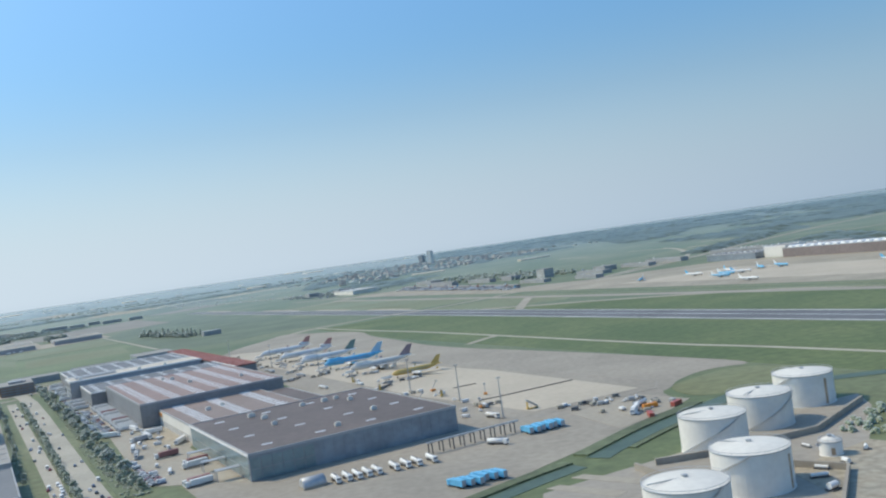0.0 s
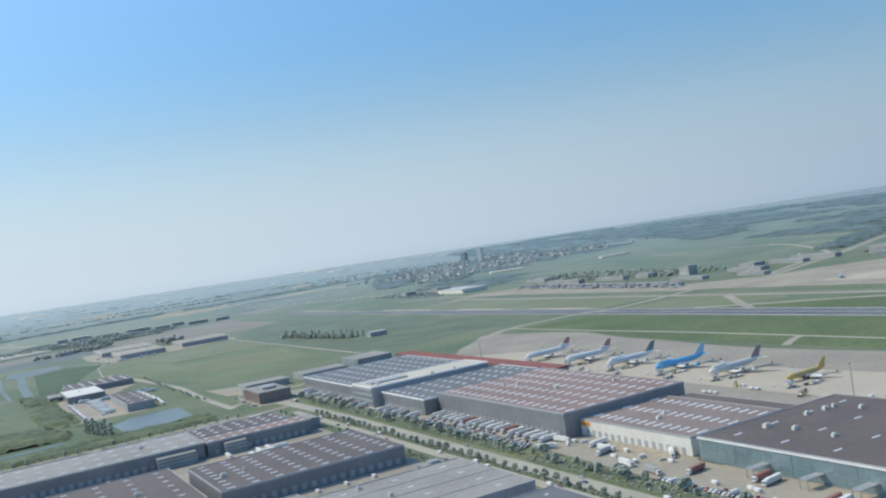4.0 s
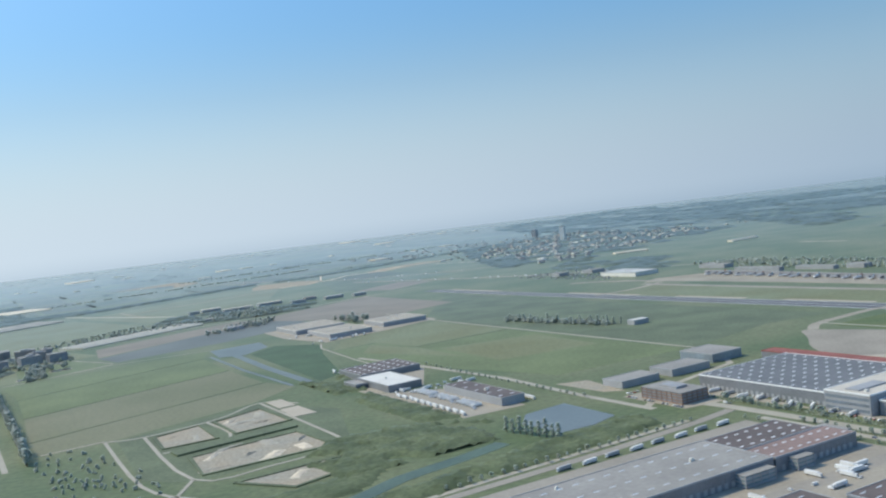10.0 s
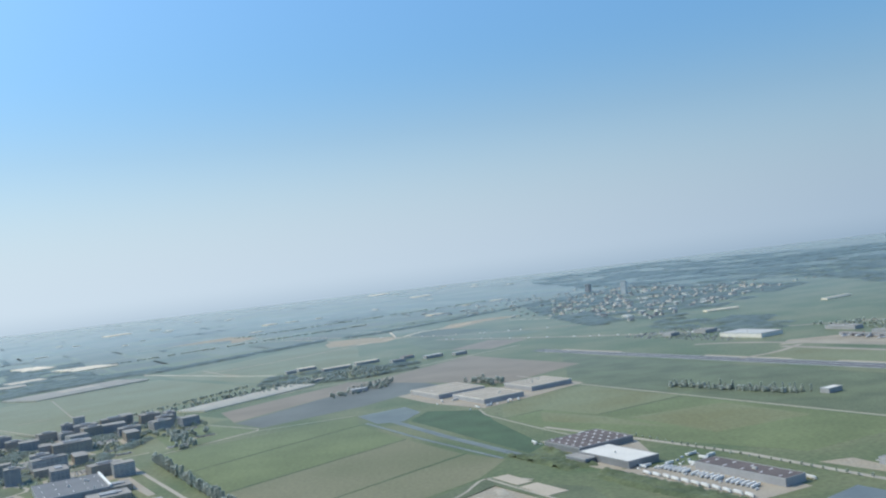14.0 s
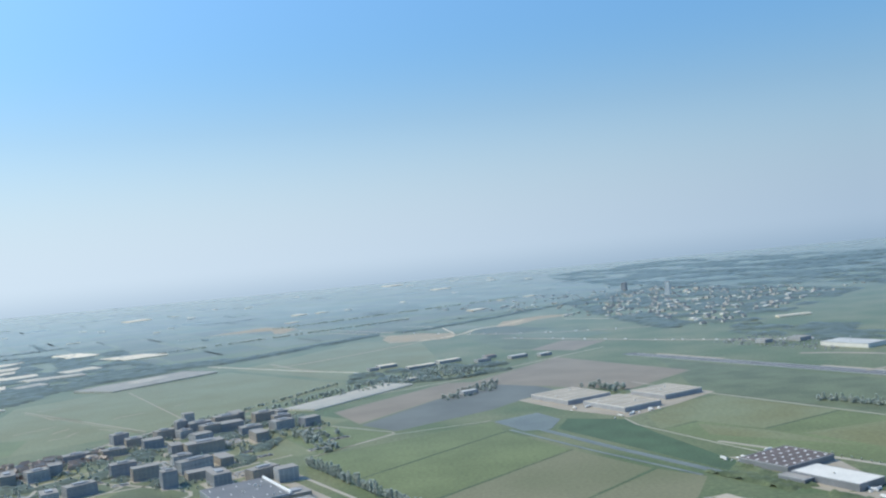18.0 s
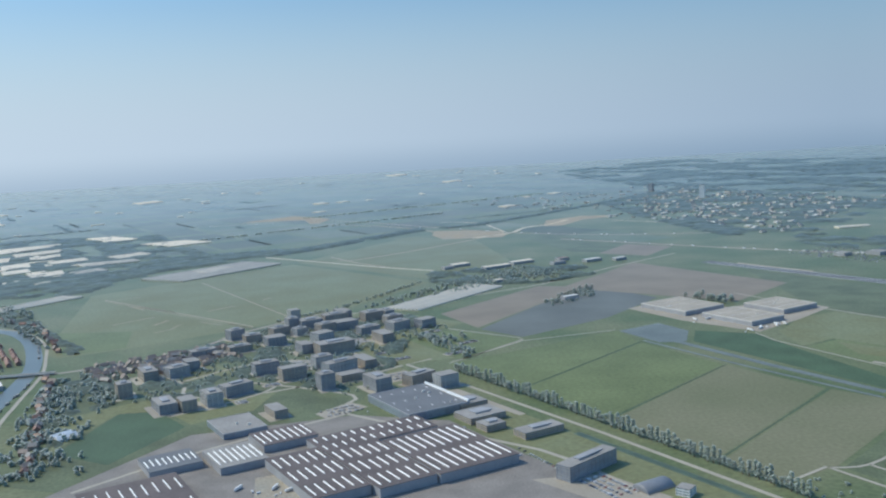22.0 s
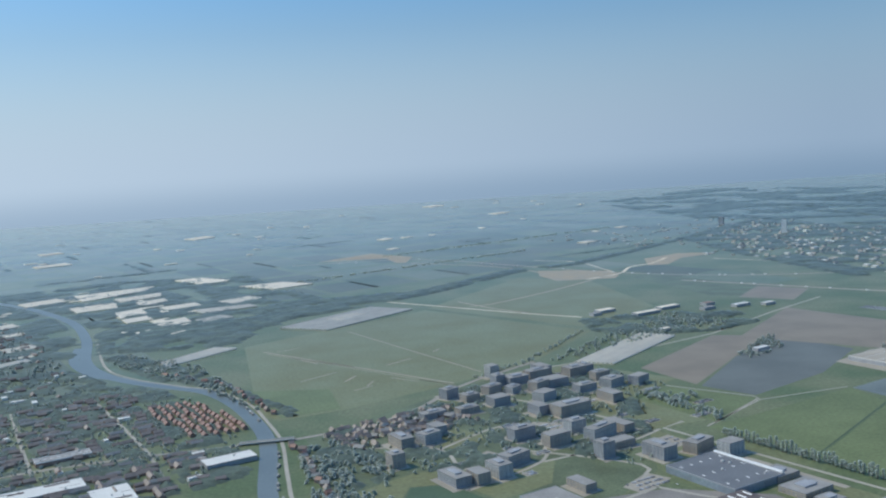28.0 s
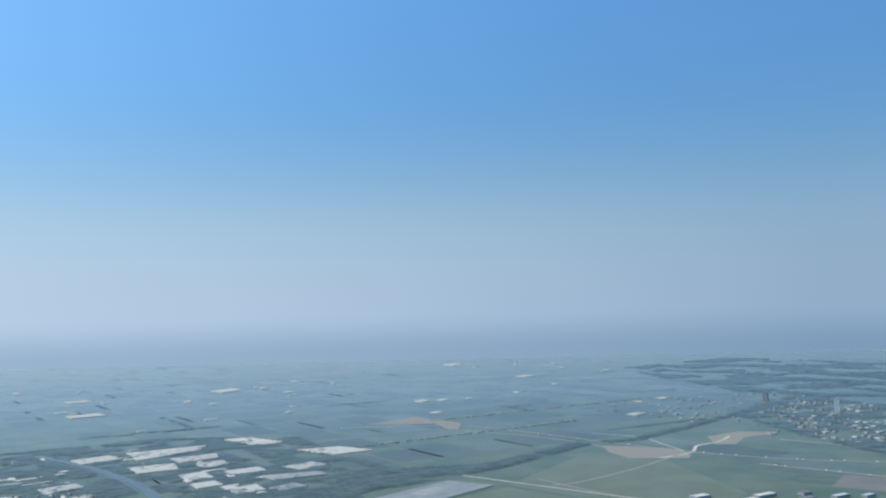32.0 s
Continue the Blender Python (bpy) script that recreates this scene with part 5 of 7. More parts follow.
for k in range(34):
    put(rnd.choice(CARS + [VAN]), rnd.choice((-28.4, -31.6, -37.2, -39.6)) + rnd.uniform(-0.5, 0.5), rnd.uniform(-20, 330), 90 + rnd.uniform(-3, 3), "road cars")
car_row(-14.2, 122, -14.2, 200, 34, 8, fill=0.5)
car_row(-18.4, 206, -18.0, 262, 26, 8, fill=0.7)
for k in range(26):
    put(rnd.choice((VAN, VAN, TRUCK, CARS[2], CARS[0])), rnd.uniform(-15, -3), rnd.uniform(66, 114) if k % 3 else rnd.uniform(206, 340), rnd.uniform(0, 180), "yard vans")
for i in range(8):
    put((TRUCK, DARKTRUCK)[i % 2], -60 - i * 11.5, 284 + (i % 2) * 0.8, 4, "street lorries")
for i in range(26):
    put(rnd.choice((VAN, TRUCK, CARS[2])), -150 + rnd.uniform(0, 100), 200 + rnd.choice((0, 6, 9)) + rnd.uniform(-1, 1), rnd.choice((0, 90)), "yard vehicles")
for i in range(5):
    put(VAN, -100 + i * 9, 133, 90, "yard vehicles")
# lorry park behind the wood
for k in range(40):
    u, v = rnd.uniform(-112, -68), rnd.uniform(466, 490) if k % 3 else rnd.uniform(586, 598)
    put(rnd.choice((TRUCK, VAN, VAN, CARS[2])), u, v, rnd.choice((0, 6, 84, 90)) + rnd.uniform(-5, 5), "depot vehicles")
for i in range(14):
    put(TRUCK, -74 + rnd.uniform(-0.5, 0.5), 398 + i * 5, 84 + rnd.uniform(-4, 4), "parked trailers")
for i in range(22):
    put(VAN if i % 7 == 0 else TRUCK, -104.5 + rnd.uniform(-0.4, 0.4), 481 - i * 3.5, 6, "parked trailers")
for i in range(11):
    put(TRUCK, -115.5 + rnd.uniform(-0.4, 0.4), 472 - i * 7.3, 80 + rnd.uniform(-6, 6), "parked trailers")


# ---- trees ----
ICO = None


def clumps(rnd, centres, size, squash=0.85):
    """Ragged leaf clumps round the given centres: vertices and faces."""
    global ICO
    if ICO is None:
        bm = bmesh.new()
        bmesh.ops.create_icosphere(bm, subdivisions=1, radius=1.0)
        ICO = (np.array([v.co[:] for v in bm.verts]), [tuple(v.index for v in f.verts) for f in bm.faces])
        bm.free()
    base, tri = ICO
    verts, faces = [], []
    for c in centres:
        s = size * rnd.uniform(0.65, 1.3)
        jag = np.array([rnd.uniform(0.6, 1.25) for _ in base])[:, None]
        t = rnd.uniform(0, 6.28)
        turn = np.array(((math.cos(t), -math.sin(t), 0), (math.sin(t), math.cos(t), 0), (0, 0, squash)))
        p = (base * jag) @ turn.T * s + np.array(c)
        k = len(verts)
        verts += [tuple(q) for q in p]
        faces += [tuple(i + k for i in f) for f in tri]
    return verts, faces


def mesh_from(name, verts, faces, mat):
    me = bpy.data.meshes.new(name)
    me.from_pydata(verts, [], faces)
    me.polygons.foreach_set("use_smooth", [True] * len(me.polygons))
    me.materials.append(mat)
    return me


def tree_proto(name, label, h, r, kind, leaf, seed):
    rnd = random.Random(seed)
    top = thing(name, Matrix.Translation((0, 0, -60)), label, "tree")
    bm = bmesh.new()
    bmesh.ops.create_cone(bm, cap_ends=True, segments=7, radius1=0.035 * h, radius2=0.012 * h, depth=h * 0.7, matrix=Matrix.Translation((0, 0, h * 0.35)))
    for k in range(4):
        t = k * 1.7 + rnd.uniform(0, 1)
        tip = Vector((math.cos(t) * r * 0.55, math.sin(t) * r * 0.55, h * rnd.uniform(0.55, 0.8)))
        low = Vector((0, 0, h * rnd.uniform(0.28, 0.45)))
        d = tip - low
        bmesh.ops.create_cone(bm, cap_ends=True, segments=5, radius1=0.014 * h, radius2=0.005 * h, depth=d.length, matrix=Matrix.Translation((low + tip) / 2) @ d.to_track_quat("Z", "Y").to_matrix().to_4x4())
    part("trunk", bm, BARK, top)
    cs = []
    n = 34 if kind != "poplar" else 30
    for i in range(n):
        t, f = rnd.uniform(0, 6.28), rnd.uniform(0, 1)
        if kind == "poplar":
            z = h * (0.16 + 0.84 * f)
            w = r * (0.25 + 0.9 * math.sin(math.pi * min(1, 0.25 + 0.75 * f)) ** 0.8) * rnd.uniform(0.3, 1)
        else:
            z = h * (0.3 + 0.68 * f)
            w = r * math.sqrt(max(0.05, 1 - ((f - 0.42) / 0.62) ** 2)) * math.sqrt(rnd.uniform(0.15, 1))
        cs.append((w * math.cos(t), w * math.sin(t), z))
    v, f = clumps(rnd, cs, r * (0.36 if kind != "poplar" else 0.5))
    for i in range(70):
        c = rnd.choice(cs)
        k, s = len(v), r * 0.12
        o = [c[j] + rnd.uniform(-1, 1) * r * 0.42 for j in range(3)]
        v += [tuple(o[j] + rnd.uniform(-s, s) for j in range(3)) for _ in range(3)]
        f.append((k, k + 1, k + 2))
    ob = new("crown", mesh_from("crown", v, f, leaf))
    ob.parent = top
    return top


TREES = [tree_proto("tree", "round leafy broadleaf tree", 4.2, 1.7, "round", LEAF, 1), tree_proto("tree", "small round street tree", 3.2, 1.25, "round", LEAF, 2), tree_proto("tree", "dark spreading broadleaf tree", 5.0, 2.2, "round", LEAFDARK, 3)]
POPLAR = tree_proto("poplar", "tall slender dark poplar", 8.0, 1.3, "poplar", LEAFDARK, 4)
ROWTREE = tree_proto("tree", "dense dark tree of a windbreak row", 5.6, 1.9, "round", LEAFDARK, 5)
PROTOS += [*TREES, POPLAR, ROWTREE]
rnd = random.Random(21)


def plant(proto, u, v, group, s=1.0):
    ob = copy_thing(proto, gat(u, v, 0, rnd.uniform(0, 360)))
    ob.scale = (s, s, s * rnd.uniform(0.9, 1.12))
    ob["group"] = group
    return ob


for v in np.arange(-30, 262, 5.2):
    plant(TREES[1], -34.8 + rnd.uniform(-0.5, 0.5), v, "avenue trees", rnd.uniform(0.5, 0.85))
for v in np.arange(20, 325, 5.0):
    plant(rnd.choice(TREES), -22.5 + rnd.uniform(-2.4, 2.4), v, "verge trees", rnd.uniform(0.4, 0.75))
for v in np.arange(60, 290, 8.0):
    plant(TREES[1], -44.5 + rnd.uniform(-0.6, 0.6), v, "avenue trees", rnd.uniform(0.5, 0.85))
for v in np.arange(506, 826, 3.3):
    plant(POPLAR if int(v) % 3 else ROWTREE, -307 + (v - 506) * -0.012 + rnd.uniform(-1.2, 1.2), v, "windbreak row", rnd.uniform(0.85, 1.15))
for i in range(9):
    plant(POPLAR, -119.5 + i * 0.9 + rnd.uniform(-0.3, 0.3), 353 - i * 3.8, "poplars by the pond", rnd.uniform(0.8, 1.05))
for u in np.arange(-180, -56, 5.0):
    plant(TREES[1], u, 299 + rnd.uniform(-1, 1), "street trees", rnd.uniform(0.5, 0.8))
for v in np.arange(380, 560, 7.0):
    plant(TREES[1], -57 + rnd.uniform(-1, 1), v, "street trees", rnd.uniform(0.45, 0.7))
for i in range(24):
    plant(rnd.choice((POPLAR, ROWTREE)), 89 + i * 1.0 + rnd.uniform(-2, 2), 684 - i * 5.4, "airfield copse", rnd.uniform(0.6, 0.9))
for i in range(16):
    plant(rnd.choice((ROWTREE, TREES[2])), 28 + rnd.uniform(-8, 12), 866 + i * 3.4, "farm copse", rnd.uniform(0.8, 1.3))
for i in range(12):
    plant(ROWTREE, -70 + i * 5.4, 1014 + i * 1.6 + rnd.uniform(-4, 4), "farm copse", rnd.uniform(0.8, 1.1))
for i in range(30):
    plant(rnd.choice(TREES), -278 + rnd.uniform(-30, 35), 960 + rnd.uniform(-60, 20), "park trees", rnd.uniform(0.7, 1.1))


def inside(p, poly):
    hit = False
    for (x0, y0), (x1, y1) in zip(poly, poly[1:] + poly[:1]):
        if (y0 > p[1]) != (y1 > p[1]) and p[0] < (x1 - x0) * (p[1] - y0) / (y1 - y0) + x0:
            hit = not hit
    return hit


def wood(label, poly, count, h, r, leaf, seed, name="wood", avoid=()):
    """A wood or thicket of many trees, each some ragged clumps of its own."""
    rnd = random.Random(seed)
    us, vs = [p[0] for p in poly], [p[1] for p in poly]
    cs = []
    tries = 0
    while len(cs) < count * 6 and tries < count * 30:
        tries += 1
        u, v = rnd.uniform(min(us), max(us)), rnd.uniform(min(vs), max(vs))
        if count > 299 and noise.noise(Vector((u / 24, v / 24, seed))) < -0.08:
            continue
        if not inside((u, v), poly) or any(abs(u - a) < w and abs(v - b) < d for a, b, w, d in avoid):
            continue
        x, y = grid(u, v)
        s = rnd.uniform(0.6, 1.2)
        for k in range(6):
            w = r * (0.75 - 0.09 * k)
            cs.append((x + rnd.uniform(-w, w), y + rnd.uniform(-w, w), h * s * (0.16 + 0.15 * k * rnd.uniform(0.8, 1.15))))
    v, f = clumps(rnd, cs, r * 0.56, 0.9)
    return tagged(new(name, mesh_from(name, v, f, leaf)), label, "trees", kind="stuff")


def boxes_at(items, name, mat, label, category):
    """Many small far blocks in one mesh: u, v, width, depth, height, turn."""
    bm = bmesh.new()
    for u, v, w, d, h, turn in items:
        k = len(bm.verts)
        box(bm, -w / 2, -d / 2, 0, w / 2, d / 2, h)
        bm.verts.ensure_lookup_table()
        m = gat(u, v, 0, turn)
        for vert in bm.verts[k:]:
            vert.co = m @ vert.co
    return tagged(part(name, bm, mat), label, category, kind="stuff")


SOUTH_OFFICES = ((-332, 1106, 9, 9, 8), (-331, 1066, 18, 12, 5), (-304, 1068, 20, 10, 6), (-309, 1034, 18, 14, 5), (-271, 1052, 16, 12, 6), (-271, 996, 16, 12, 5), (-247, 986, 14, 10, 5), (-356, 950, 26, 14, 6), (-428, 920, 16, 9, 6), (-417, 890, 16, 9, 6), (-381, 882, 22, 9, 6), (-409, 844, 9, 9, 8))
MIDDLE_OFFICES = ((-384, 856, 16, 10, 3), (-379, 820, 18, 11, 6), (-349, 812, 18, 10, 5), (-338, 792, 12, 10, 6), (-406, 1066, 12, 9, 6), (-397, 1044, 12, 10, 4), (-386, 1014, 14, 12, 5), (-508, 968, 18, 10, 5), (-487, 962, 14, 10, 5), (-472, 975, 12, 9, 5), (-535, 926, 9, 9, 7), (-519, 870, 20, 11, 4))
NORTH_OFFICES = ((-506, 860, 12, 9, 5), (-488, 862, 14, 10, 6), (-466, 876, 18, 10, 5), (-461, 806, 16, 8, 3), (-450, 1020, 18, 9, 3), (-420, 1012, 16, 9, 3), (-346, 1000, 14, 12, 5), (-300, 1000, 16, 10, 4), (-330, 1030, 14, 10, 6), (-290, 1080, 16, 10, 6), (-368, 1052, 14, 9, 5), (-352, 1040, 10, 9, 4))
INFILL_OFFICES = ((-376, 968, 14, 9, 5), (-262, 1024, 14, 9, 5), (-250, 1062, 14, 9, 4), (-305, 959, 18, 10, 5), (-385, 908, 12, 9, 6), (-347, 1073, 9, 9, 7), (-357, 888, 20, 9, 4))
OFFICES = SOUTH_OFFICES + MIDDLE_OFFICES + NORTH_OFFICES + INFILL_OFFICES
wood("low scrub beside the excavation", [(-300, 520), (-272, 520), (-258, 365), (-300, 400), (-310, 480)], 90, 1.6, 1.0, LEAFDARK, 34)
wood("hedge in the avenue strip", [(-36, -60), (-33.6, -60), (-33.6, 262), (-36, 262)], 150, 0.55, 0.6, BUSH, 36, "hedge")
wood("hedge by the lorry yard", [(-26, 14), (-19.5, 14), (-19.5, 108), (-26, 108)], 240, 0.4, 0.6, BUSH, 37, "hedge")
wood("hedge by the lorry yard", [(-25, 118), (-20, 118), (-20, 330), (-25, 330)], 260, 0.4, 0.6, BUSH, 38, "hedge")
wood("dark copse in the airfield meadow", [(86, 684), (94, 686), (106, 606), (112, 566), (104, 560), (95, 620)], 130, 3.4, 1.6, LEAFDARK, 56)
wood("shrubs by the tank farm", [(96, -80), (122, -73), (128, -90), (100, -97)], 90, 1.1, 0.9, LEAF, 39, "shrubs")
wood("trees round a farmstead", [(-101, 975), (-95, 1003), (-5, 1036), (-28, 999)], 60, 3.4, 1.8, LEAFDARK, 40, "wood", ((-64, 998, 14, 8),))
wood("long belt of trees behind the greenhouses", [(-119, 1178), (28, 1235), (40, 1150), (24, 1118), (-60, 1133), (-245, 1112), (-245, 1126)], 260, 3.6, 2.0, LEAFDARK, 41)
wood("trees among the office blocks", [(-590, 780), (-560, 1030), (-440, 1055), (-340, 1100), (-230, 1060), (-230, 965), (-290, 950), (-340, 870), (-400, 800), (-420, 870), (-520, 910), (-600, 900)], 320, 2.4, 1.2, LEAF, 42)
wood("dark trees along the park streets", [(-560, 900), (-540, 1020), (-440, 1045), (-345, 1095), (-235, 1050), (-240, 975), (-300, 945), (-345, 885), (-405, 815), (-440, 900)], 320, 3.0, 1.5, LEAFDARK, 57, "wood", tuple((u, v, w / 2 + 3, w / 2 + 3) for u, v, w, d, n in OFFICES))
wood("trees between the village terraces", [(-800, 1060), (-640, 1060), (-606, 1100), (-612, 1240), (-650, 1330), (-800, 1330)], 700, 2.6, 1.3, LEAFDARK, 58)
wood("dense trees on the river bank", [(-640, 780), (-600, 940), (-570, 1030), (-545, 1030), (-540, 920), (-572, 860), (-590, 770)], 420, 3.6, 1.9, LEAFDARK, 43)
wood("trees among the village houses", [(-920, 1000), (-650, 1000), (-604, 1060), (-588, 1150), (-600, 1260), (-660, 1380), (-700, 1480), (-950, 1480)], 1100, 2.2, 1.3, LEAFDARK, 44)
wood("trees along the far river bank", [(-560, 1130), (-548, 1240), (-545, 1400), (-600, 1540), (-625, 1480), (-575, 1290)], 340, 3.2, 1.9, LEAFDARK, 45)
wood("trees behind the passenger piers", [(436, 560), (430, 720), (470, 860), (520, 820), (500, 600), (480, 530)], 260, 3.0, 2.0, LEAFDARK, 49)
wood("trees and gardens west of the river", [(-670, 1420), (-900, 1480), (-1100, 1900), (-680, 1900)], 700, 3.4, 2.2, LEAFDARK, 53)
wood("trees on the farm road", [(-345, 1112), (-262, 1134), (-120, 1222), (-122, 1228), (-265, 1142), (-348, 1120)], 110, 2.4, 1.4, LEAFDARK, 54)
wood("tree row along the park street", [(-286, 850), (-275, 955), (-262, 955), (-268, 860)], 90, 3.4, 1.8, LEAFDARK, 55)



# haze over the trees is put in the teal base, coat and sheen
CANOPY = material("far_tree_canopy", (0.085, 0.12, 0.1), 0.95, 0.3, 0.03, 0.25, second=(0.11, 0.14, 0.1), far=0.4, ior=2.0, haze_sheen=0.45)
SCRUB = material("scrub_leaves", (0.095, 0.13, 0.062), 0.95, 0.25, 0.06, 0.5, second=(0.13, 0.16, 0.08), haze_sheen=0.2)


def far_wood(label, poly, step, h, seed, gap=0.0, grain=160, leaf=None, avoid=()):
    """A wide far wood: a rough closed canopy with clearings, low beside its width."""
    rnd = random.Random(seed)
    us, vs = [p[0] for p in poly], [p[1] for p in poly]
    bends = list(zip(RIVER, RIVER[1:]))
    nu, nv = int((max(us) - min(us)) / step) + 1, int((max(vs) - min(vs)) / step) + 1
    tall, spot = {}, {}
    for i in range(nu + 1):
        for j in range(nv + 1):
            u, v = min(us) + (i + rnd.uniform(-0.4, 0.4)) * step, min(vs) + (j + rnd.uniform(-0.4, 0.4)) * step
            thick = noise.noise(Vector((u / grain, v / grain / 1.4, seed))) + 0.4 * noise.noise(Vector((u / 31, v / 31, seed)))
            spot[i, j] = grid(u, v)
            free = not any(abs(u - a) < w and abs(v - b) < w for a, b, w in avoid)
            if free and u < -540:
                free = all(not c - 14 <= v <= e + 14 or abs(u - a - (d - a) * (v - c) / (e - c)) > 17 for (a, c), (d, e) in bends)
            tall[i, j] = h * rnd.uniform(0.35, 1.0) if free and inside((u, v), poly) and thick > gap else 0.0
    verts, faces, index = [], [], {}
    for i in range(nu):
        for j in range(nv):
            ring = [(i, j), (i + 1, j), (i + 1, j + 1), (i, j + 1)]
            if not any(tall[k] for k in ring):
                continue
            for k in ring:
                if k not in index:
                    index[k] = len(verts)
                    verts.append((*spot[k], tall[k] or 0.02))
            faces.append([index[k] for k in ring])
    return tagged(new("far_wood", mesh_from("far_wood", verts, faces, leaf or CANOPY)), label, "trees", kind="stuff")


far_wood("wide dark woodland beyond the airport", [(850, 640), (1000, 690), (1500, 820), (2600, 1000), (2700, 2500), (1650, 2500), (1300, 1600), (930, 1000)], 14, 4.0, 91, -0.06)
far_wood("dark woodland beyond the far town", [(1250, 1500), (1650, 2500), (2600, 2500), (2600, 3600), (1700, 3400), (1300, 2500), (1120, 2100)], 16, 3.4, 92, 0.04)
far_wood("strip of woodland along the motorway", [(620, 510), (760, 575), (860, 640), (850, 660), (740, 610), (610, 540)], 6, 3.4, 93, -0.5)
far_wood("woodland behind the terminal", [(580, 300), (680, 340), (760, 470), (730, 470), (640, 420), (560, 440)], 7, 3.4, 94, -0.3)
far_wood("trees and gardens among the far glasshouses", [(-640, 1560), (-360, 1640), (-230, 1760), (-200, 2250), (-420, 2420), (-900, 2400), (-900, 1700)], 8, 2.4, 96, -0.1, 50)
far_wood("green gardens and trees of the far town", [(440, 1250), (560, 1180), (1080, 1380), (1250, 2150), (760, 1950), (560, 1560)], 9, 2.2, 98, -0.05, 60)
far_wood("dark wood strip beyond the meadow", [(-600, 1560), (-480, 1490), (-350, 1625), (-215, 1640), (-69, 1672), (195, 1778), (304, 1758), (600, 1860), (922, 1990), (922, 2012), (600, 1885), (304, 1790), (190, 1815), (-80, 1715), (-190, 1760), (-330, 1780), (-440, 1720), (-560, 1800)], 8, 2.8, 99, -0.3, 60)
far_wood("trees behind the arrivals hall", [(400, 900), (470, 880), (560, 1000), (520, 1180), (430, 1100)], 8, 2.4, 100, -0.05, 50)
VILLAGE_CLEAR = tuple((u, v, 6) for u in (-673, -756) for v in range(985, 1320, 9)) + tuple((u, 1082 - (u + 675) * 0.235, 6) for u in range(-900, -606, 9))
far_wood("dark gardens among the village houses", [(-600, 990), (-620, 1060), (-600, 1150), (-610, 1320), (-680, 1500), (-960, 1500), (-960, 985), (-680, 975)], 4.0, 2.3, 103, -0.05, 18, None, VILLAGE_CLEAR)
far_wood("dark trees along the river bank", [(-598, 1310), (-560, 1240), (-545, 1110), (-530, 1110), (-545, 1250), (-560, 1400), (-600, 1540), (-625, 1540)], 3.4, 2.2, 104, -0.1, 20)
far_wood("dark orchards beyond the river", [(-690, 1480), (-1000, 1480), (-1050, 1900), (-680, 1900), (-650, 1700), (-690, 1560)], 6, 2.4, 105, -0.12, 34)
BARN_CLEAR = ((-14, 1307, 15), (10, 1252, 21), (58, 1262, 18), (84, 1215, 12), (110, 1240, 11), (-55, 1150, 9))
far_wood("dark trees round the barns", [(-75, 1285), (-20, 1270), (40, 1235), (95, 1175), (60, 1110), (-10, 1105), (-60, 1130), (-120, 1195)], 4, 2.8, 106, -0.12, 26, None, BARN_CLEAR)
far_wood("dark thicket along the canal", [(-126, 345), (-200, 346), (-206, 386), (-182, 413), (-142, 405), (-112, 382)], 2.6, 2.0, 31, -0.25, 22, SCRUB)
far_wood("dark thicket between canal and street", [(-118, 326), (-150, 318), (-200, 312), (-240, 300), (-240, 296), (-110, 303), (-70, 308), (-66, 330), (-88, 326)], 2.6, 1.8, 32, -0.25, 22, SCRUB)
far_wood("bushy tree belt along the canal", [(-118, 560), (-106, 590), (-120, 500), (-118, 400), (-135, 410), (-137, 590)], 2.6, 1.8, 33, -0.25, 22, SCRUB)
far_wood("scrub along the lower canal", [(-180, 350), (-250, 346), (-262, 330), (-205, 325)], 2.6, 1.2, 34, -0.25, 22, SCRUB)
OFFICE_CLEAR = tuple((u, v, w / 2 + 4) for u, v, w, d, n in OFFICES)
far_wood("dark groves among the office blocks", [(-600, 790), (-560, 1030), (-440, 1055), (-340, 1100), (-225, 1060), (-225, 965), (-285, 950), (-340, 870), (-400, 800), (-430, 880), (-500, 890), (-530, 910), (-600, 900)], 3.4, 2.6, 102, 0.12, 26, None, OFFICE_CLEAR)
rnd = random.Random(97)
for k in range(20):
    u, v = rnd.uniform(-1100, 1500), rnd.uniform(1850, 3300)
    du, dv = ((rnd.uniform(90, 320), rnd.uniform(8, 14)), (rnd.uniform(8, 14), rnd.uniform(120, 400)))[k % 3 == 0]
    far_wood("hedgerow between far fields", [(u, v), (u + du, v), (u + du, v + dv), (u, v + dv)], 5, 1.1, 980 + k, 0.0).name = "hedgerow"
# ---- business park ----
rnd = random.Random(5)
for i, (u, v, w, d, n) in enumerate(OFFICES):
    wall, what = ((OFFICEWALL, "pale panelled office block with window bands"), (DARKOFFICE, "dark glass office block"), (PALEBRICK, "pale brick office block with flat roof"), (DARKOFFICE, "blue-grey glass office block"), (PALEBRICK, "sand-coloured brick office block"))[i % 5]
    turn = rnd.choice((0, 0, 90, 12))
    ob = office(u, v, w * 1.22, d * 1.15, n + 1, wall, what, turn, plant=i % 3 != 0)
    a, b = w / 2 + rnd.uniform(2, 6), d / 2 + rnd.uniform(3, 8)
    c, q = gat(u, v, 0, turn), rnd.uniform(-2, 2)
    flat("office_paving", [tuple((c @ Vector((x, y, 0))).xy) for x, y in ((-a, -b - q), (a, -b), (a, b), (-a + q, b))], (CONCRETE, TRACK, OLDCONCRETE)[i % 3], "pale paving round an office block", "paving", 0.075 + i * 0.0004)
office(-366, 598, 38, 9, 6, DARKOFFICE, "long dark glass office slab beside a car park", 12, "office_slab", GLASSWALL)
